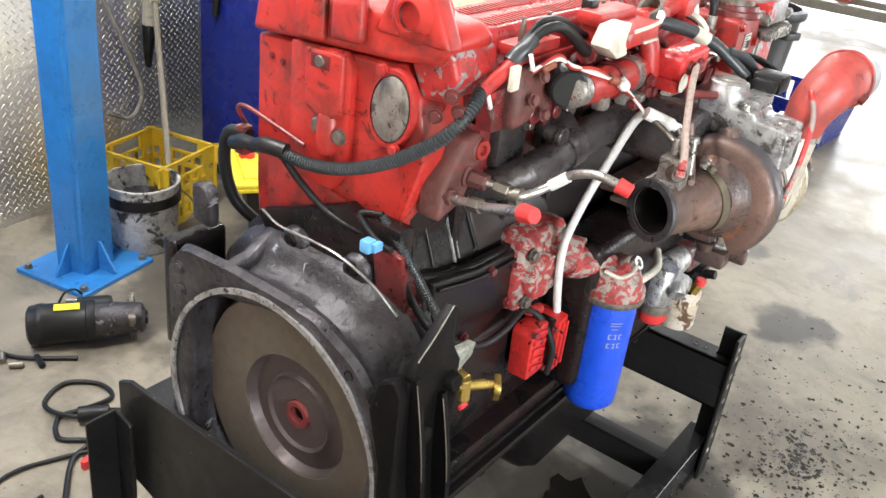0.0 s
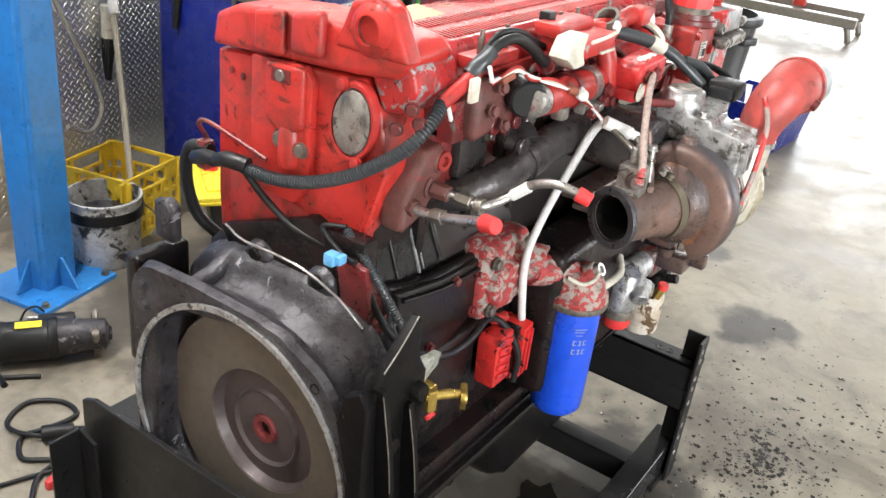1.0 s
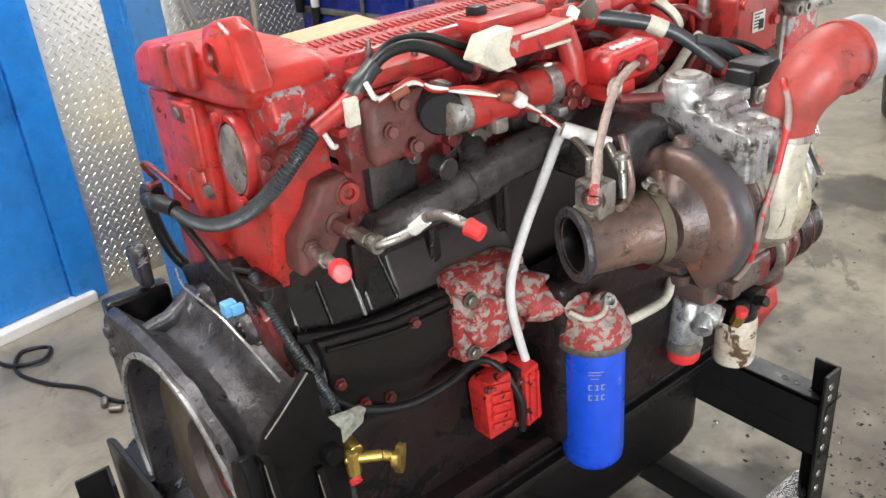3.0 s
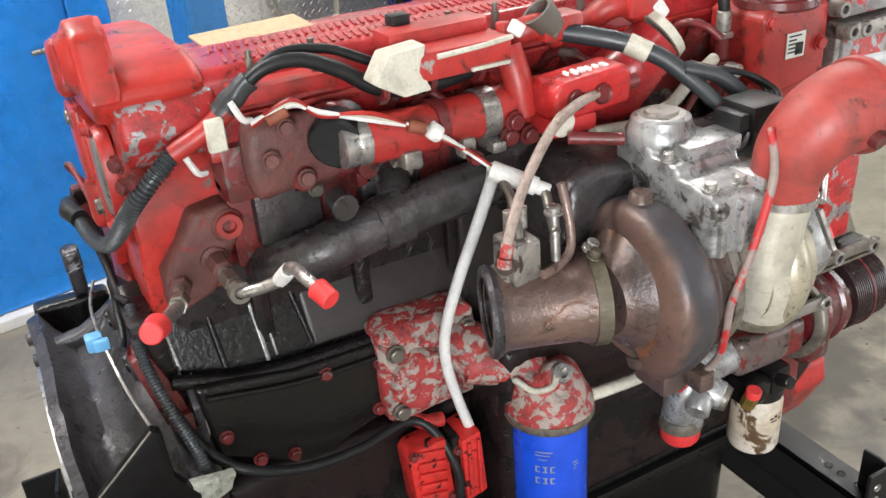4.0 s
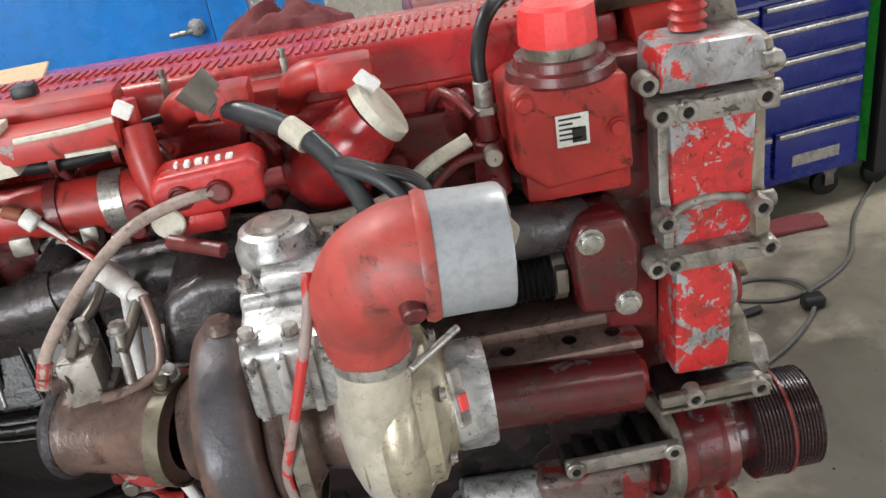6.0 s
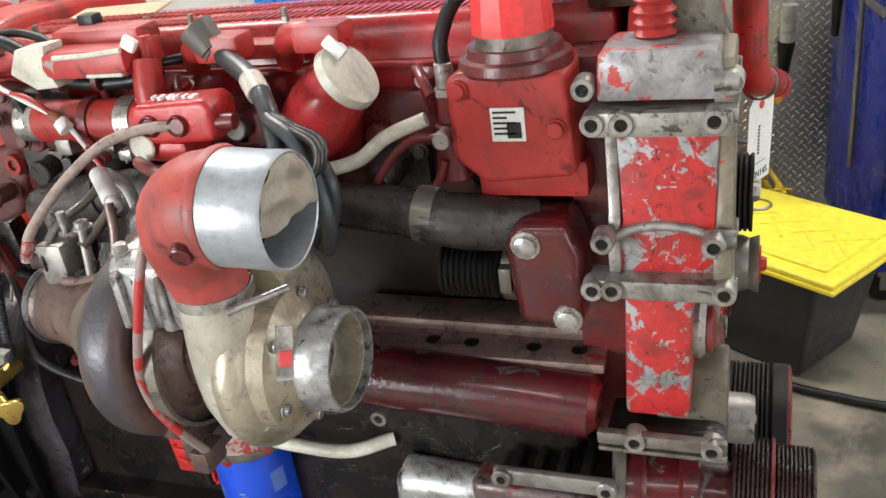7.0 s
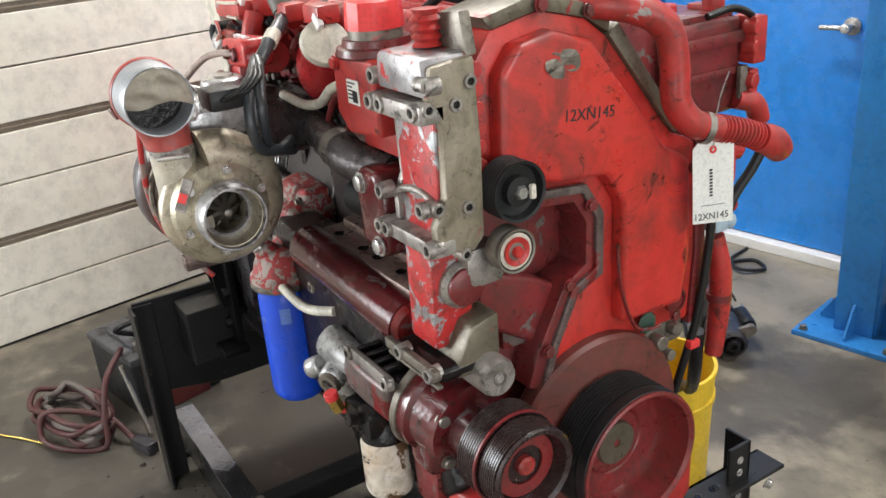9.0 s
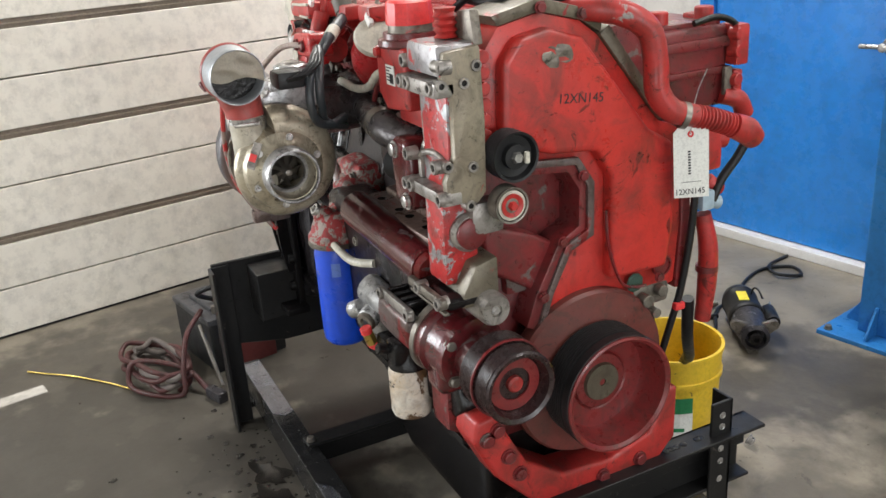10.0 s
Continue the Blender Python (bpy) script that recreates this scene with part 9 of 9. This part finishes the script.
part("cable", tube([(-0.60, -0.42, 0.24), (-0.56, -0.5, 0.30), (-0.5, -0.42, 0.34), (-0.47, -0.3, 0.33), (-0.5, -0.16, 0.28), (-0.55, -0.05, 0.24)], 0.010, 9), RUBBER, bat, "", 60)
JUMPER = mat("dull_red_cable", (0.085, 0.018, 0.017), 0.55, second=(0.07, 0.035, 0.03), scale=14, grime=0.5)
part("cable", tube([(-0.56 + (0.17 + 0.012 * (k % 5)) * math.cos(k * 0.62), -0.69 + (0.085 + 0.01 * (k % 4)) * math.sin(k * 0.62 + 0.5), 0.012 + 0.0023 * k + 0.012 * (k % 3)) for k in range(34)], 0.010, 8), JUMPER, bat, "coiled dull red cable", 60)
part("cable", tube([(-0.55 + (0.14 + 0.014 * (k % 4)) * math.cos(k * 0.58 + 2), -0.68 + (0.07 + 0.012 * (k % 3)) * math.sin(k * 0.58 + 2.3), 0.016 + 0.0028 * k + 0.010 * (k % 2)) for k in range(26)], 0.011, 8), mat("dusty_grey_cable", (0.16, 0.135, 0.12), 0.7, second=(0.08, 0.06, 0.05), scale=12), bat, "dusty grey cable", 60)
part("cable", tube([(-0.54, -0.5, 0.24), (-0.44, -0.58, 0.2), (-0.38, -0.62, 0.10), (-0.36, -0.64, 0.012), (-0.42, -0.74, 0.012), (-0.52, -0.80, 0.02), (-0.55, -0.78, 0.09), (-0.5, -0.7, 0.10), (-0.42, -0.6, 0.07), (-0.32, -0.55, 0.012)], 0.010, 9), JUMPER, bat, "dull red cable", 60)
part("cable_clamp", moved(block((-0.03, -0.02, 0.0), (0.06, 0.02, 0.04), 0.008, 2), Matrix.Translation((-0.29, -0.54, 0.0)) @ pose(0, 0, 0, 0, 0, 20)), HOUSING, bat, "", 38)
tagged(part("copper_wire", tube([(-0.52, -0.80, 0.006), (-0.62, -0.87, 0.006), (-0.75, -0.98, 0.006), (-0.86, -1.10, 0.006), (-0.9, -1.14, 0.006)], 0.0035, 6), BRASS, None, "", 60), "bare copper wire lying on the floor", "wire")
tagged(part("pry_iron", rod((-0.34, -0.50, 0.012), (-0.50, -0.52, 0.20), 0.008), STEEL_DIRTY, None, "", 40), "steel bar leaning on the battery", "bar")

# round red tank between the engine and the overhead door
TANK, TANK_AXIS = Vector((-0.86, 0.235, 0.68)), Vector((0.902, -0.432, 0.0))
tank = empty("air_tank", (TANK.x - 0.18, TANK.y + 0.09, 0), "round red steel tank with a white label on a black cradle", "tank")
part("shell", lathe([(0, 0), (0.10, 0.005), (0.20, 0.025), (0.27, 0.065), (0.295, 0.115), (0.30, 0.13), (0.303, 0.134), (0.30, 0.138), (0.30, 0.36), (0.303, 0.364), (0.30, 0.368), (0.292, 0.40), (0.26, 0.445), (0.19, 0.48), (0.09, 0.497), (0, 0.50)], TANK - TANK_AXIS * 0.364, TANK_AXIS, 56), RED_CLEAN, tank, "", 40)
out = Vector((-0.381, -0.796, 0.47)).normalized()
turned = Matrix((out, TANK_AXIS.cross(out), TANK_AXIS)).transposed().to_4x4()
part("white_label", moved(block((-0.004, -0.055, -0.03), (0.0015, 0.055, 0.03), 0.001, 1), Matrix.Translation(TANK + out * 0.2995 - TANK_AXIS * 0.05) @ turned), WHITE, tank, "white sticker")
part("drain_plug", rod(TANK + TANK_AXIS * 0.13, TANK + TANK_AXIS * 0.165, 0.02), STEEL_DIRTY, tank, "", 35)
for back in (0.06, 0.27):
    foot = TANK - TANK_AXIS * back
    across = Vector((0.432, 0.902, 0.0))
    cradle = []
    for s in (-1, 1):
        p = foot + across * (0.19 * s)
        cradle.append(rod((p.x, p.y, 0.0), (p.x, p.y, 0.47), 0.022))
    lo = foot - across * 0.19
    hi = foot + across * 0.19
    cradle.append(rod((lo.x, lo.y, 0.08), (hi.x, hi.y, 0.08), 0.016))
    part("cradle", joined(*cradle), BLACK, tank, "black tube cradle", 40)

# dark curtain in the corner by the overhead door
bm = bmesh.new()
pts = [(GARAGE_U + 0.10 + 0.04 * math.sin(k * 1.15) + 0.0, -1.06 + 0.042 * k) for k in range(21)]
lo = [bm.verts.new((u, n, 0.9)) for u, n in pts]
hi = [bm.verts.new((u, n, 2.9)) for u, n in pts]
for k in range(20):
    bm.faces.new((lo[k], lo[k + 1], hi[k + 1], hi[k]))
g = bmesh.ops.extrude_face_region(bm, geom=bm.faces[:])
bmesh.ops.translate(bm, vec=(0.012, 0, 0), verts=[v for v in g["geom"] if isinstance(v, bmesh.types.BMVert)])
tagged(part("strip_curtain", bm, mat("dark_curtain_vinyl", (0.035, 0.035, 0.034), 0.6, second=(0.07, 0.068, 0.06), scale=4), None, "", 30), "dark pleated vinyl curtain in the corner", "curtain").matrix_world = RM

tagged(part("duct_hose", tube([room(-1.36, -0.14, 0.75), room(-1.37, -0.14, 1.3), room(-1.35, -0.13, 1.9), room(-1.36, -0.13, 2.7)], 0.062, 16, n=14, ribs=42, rib=0.010), RUBBER, None, "", 40), "black corrugated exhaust hose hanging in the corner", "hose")
tagged(part("duct_hose", tube([room(-1.20, -0.12, 0.8), room(-1.20, -0.12, 1.4), room(-1.21, -0.12, 2.0), room(-1.2, -0.12, 2.7)], 0.05, 16, n=14, ribs=46, rib=0.009), RUBBER, None, "", 40), "black corrugated exhaust hose hanging in the corner", "hose")

# beyond the engine
BIN = (4.36, 0.70)
tb = empty("trash_bin", (*BIN, 0), "tall black round trash bin on the workshop floor", "bin")
part("bin_body", lathe([(0, 0.0), (0.19, 0.0), (0.205, 0.02), (0.21, 0.05), (0.238, 0.46), (0.246, 0.47), (0.240, 0.485), (0.262, 0.80), (0.25, 0.80), (0.20, 0.05), (0, 0.04)], (*BIN, 0), (0, 0, 1), 40), TOTE, tb, "", 40)
part("bin_rim", lathe([(0.258, 0.0), (0.285, 0.004), (0.292, 0.02), (0.286, 0.05), (0.25, 0.055), (0.25, 0.0)], (*BIN, 0.795), (0, 0, 1), 40, closed=True), TOTE, tb, "", 40)
for a in (70, 250):
    c, s = math.cos(radians(a)), math.sin(radians(a))
    part("bin_handle", block((-0.03, -0.06, 0.70), (0.03, 0.06, 0.745), 0.012, 3, Matrix.Translation((BIN[0] + 0.275 * c, BIN[1] + 0.275 * s, 0)) @ pose(0, 0, 0, 0, 0, a)), TOTE, tb, "", 40)
TUB = Matrix.Translation((4.93, 0.40, 0)) @ pose(0, 0, 0, 0, 0, -4)
tub = empty("parts_tub", TUB, "dark blue open plastic tub on the floor", "tub")


def tub_wall(lo, hi, lean_x, lean_y):
    """One side of the tub, leaning out towards the rim."""
    bm = block(lo, hi, 0.004)
    for v in bm.verts:
        v.co.x, v.co.y = v.co.x + lean_x * v.co.z, v.co.y + lean_y * v.co.z
    return moved(bm, TUB)


part("tub_wall", tub_wall((-0.262, -0.20, 0.0), (-0.25, 0.20, 0.26), -0.16, 0.0), DARKBLUE, tub)
part("tub_wall", tub_wall((0.25, -0.20, 0.0), (0.262, 0.20, 0.26), 0.16, 0.0), DARKBLUE, tub)
part("tub_wall", tub_wall((-0.25, -0.20, 0.0), (0.25, -0.188, 0.26), 0.0, -0.16), DARKBLUE, tub)
part("tub_wall", tub_wall((-0.25, 0.188, 0.0), (0.25, 0.20, 0.26), 0.0, 0.16), DARKBLUE, tub)
part("tub_bottom", moved(block((-0.25, -0.19, 0.002), (0.25, 0.19, 0.014), 0.003), TUB), DARKBLUE, tub)
part("tub_rim", moved(joined(block((-0.325, -0.26, 0.255), (-0.30, 0.26, 0.285), 0.006), block((0.30, -0.26, 0.255), (0.325, 0.26, 0.285), 0.006), block((-0.30, -0.26, 0.255), (0.30, -0.236, 0.285), 0.006), block((-0.30, 0.236, 0.255), (0.30, 0.26, 0.285), 0.006)), TUB), DARKBLUE, tub)
hoist = empty("engine_hoist", (9.0, 1.3, 0), "folding shop hoist with grey legs and red mast", "hoist")
for nm, lo, hi, tilt in (("leg", (-0.06, -0.80, 0.16), (0.06, 0.70, 0.26), 0), ("leg", (0.55, -0.80, 0.16), (0.67, 0.70, 0.26), 0), ("cross_bar", (-0.06, 0.55, 0.17), (0.67, 0.65, 0.25), 0)):
    part(nm, block(lo, hi, 0.012, 2, Matrix.Translation((8.95, 1.45, 0)) @ pose(0, 0, 0, 0, 0, 4)), STEEL_DIRTY, hoist)
for x, y in ((8.98, 0.68), (9.60, 0.70), (8.92, 2.05), (9.52, 2.08)):
    part("foot", joined(rod((x, y + 0.06, 0.2), (x, y, 0.035), 0.035, 0.03), rod((x - 0.02, y, 0.032), (x + 0.02, y, 0.032), 0.032)), STEEL_DIRTY, hoist, "", 40)
part("mast", block((9.2, 1.25, 0.25), (9.32, 1.37, 1.9), 0.01), RED_CLEAN, hoist, "red square mast")
part("boom", rod((9.26, 1.30, 1.75), (9.2, 0.6, 1.95), 0.05, seg=8), RED_CLEAN, hoist, "", 30)

# oil on the floor
OILWET = mat("wet_oil", (0.022, 0.019, 0.016), 0.16, second=(0.02, 0.018, 0.015), scale=6, bump=0.02, rough_var=0.04)
rnd = random.Random(11)


def stain(x, y, r, material, wob=0.35, flat=1.0, turn=0.0, h=0.0035):
    bm = bmesh.new()
    n = 22
    off = rnd.random() * 50
    ring_v = []
    for k in range(n):
        a = 2 * math.pi * k / n
        q = r * (1 + wob * noise.noise(Vector((math.cos(a) * 1.3 + off, math.sin(a) * 1.3, 0))) + wob * 0.5 * noise.noise(Vector((math.cos(a) * 4 + off, math.sin(a) * 4, 3))))
        u, v = q * math.cos(a), q * math.sin(a) * flat
        ring_v.append(bm.verts.new((x + u * math.cos(turn) - v * math.sin(turn), y + u * math.sin(turn) + v * math.cos(turn), h * 0.5 + 0.001)))
    c = bm.verts.new((x, y, h + 0.0012))
    for k in range(n):
        bm.faces.new((ring_v[k], ring_v[(k + 1) % n], c))
    return bm


for x, y, r, f, tn in ((0.28, -0.50, 0.07, 0.6, 0.4), (0.43, -0.52, 0.09, 0.5, 0.1), (0.85, -0.20, 0.12, 0.6, 0.2)):
    tagged(part("oil_puddle", stain(x, y, r, OILWET, 0.9, f, tn), OILWET, None, "", 60), "wet black oil puddle on the concrete", "oil puddle", "oil puddles", kind="stuff")
drops = []
for k in range(1300):
    a, q = rnd.random() * 6.28, abs(rnd.gauss(0, 1))
    x, y = 1.50 + 0.42 * q * math.cos(a) + 0.1 * rnd.random(), -0.66 + 0.26 * q * math.sin(a)
    drops.append(stain(x, y, rnd.choice((0.002, 0.003, 0.003, 0.004, 0.005, 0.008)), OILWET, 0.7, rnd.uniform(0.5, 1), rnd.random() * 3, 0.0006))
for k in range(160):
    drops.append(stain(rnd.uniform(1.5, 3.2), rnd.uniform(-1.4, 0.5), rnd.choice((0.002, 0.003, 0.004)), OILWET, 0.7, 1, 0, 0.0006))
for k in range(160):
    drops.append(stain(rnd.gauss(0.3, 0.25), rnd.gauss(-0.55, 0.12), rnd.choice((0.003, 0.004, 0.006, 0.011)), OILWET, 0.7, 1, 0, 0.0006))
verts, faces = [], []
for b in drops:
    b.verts.index_update()
    o = len(verts)
    verts += [tuple(v.co) for v in b.verts]
    faces += [tuple(o + v.index for v in f.verts) for f in b.faces]
    b.free()
me = bpy.data.meshes.new("oil_drops")
me.from_pydata(verts, [], faces)
me.materials.append(OILWET)
tagged(new("oil_drops", me), "scattered dark oil drops on the concrete", "oil drops", kind="stuff")
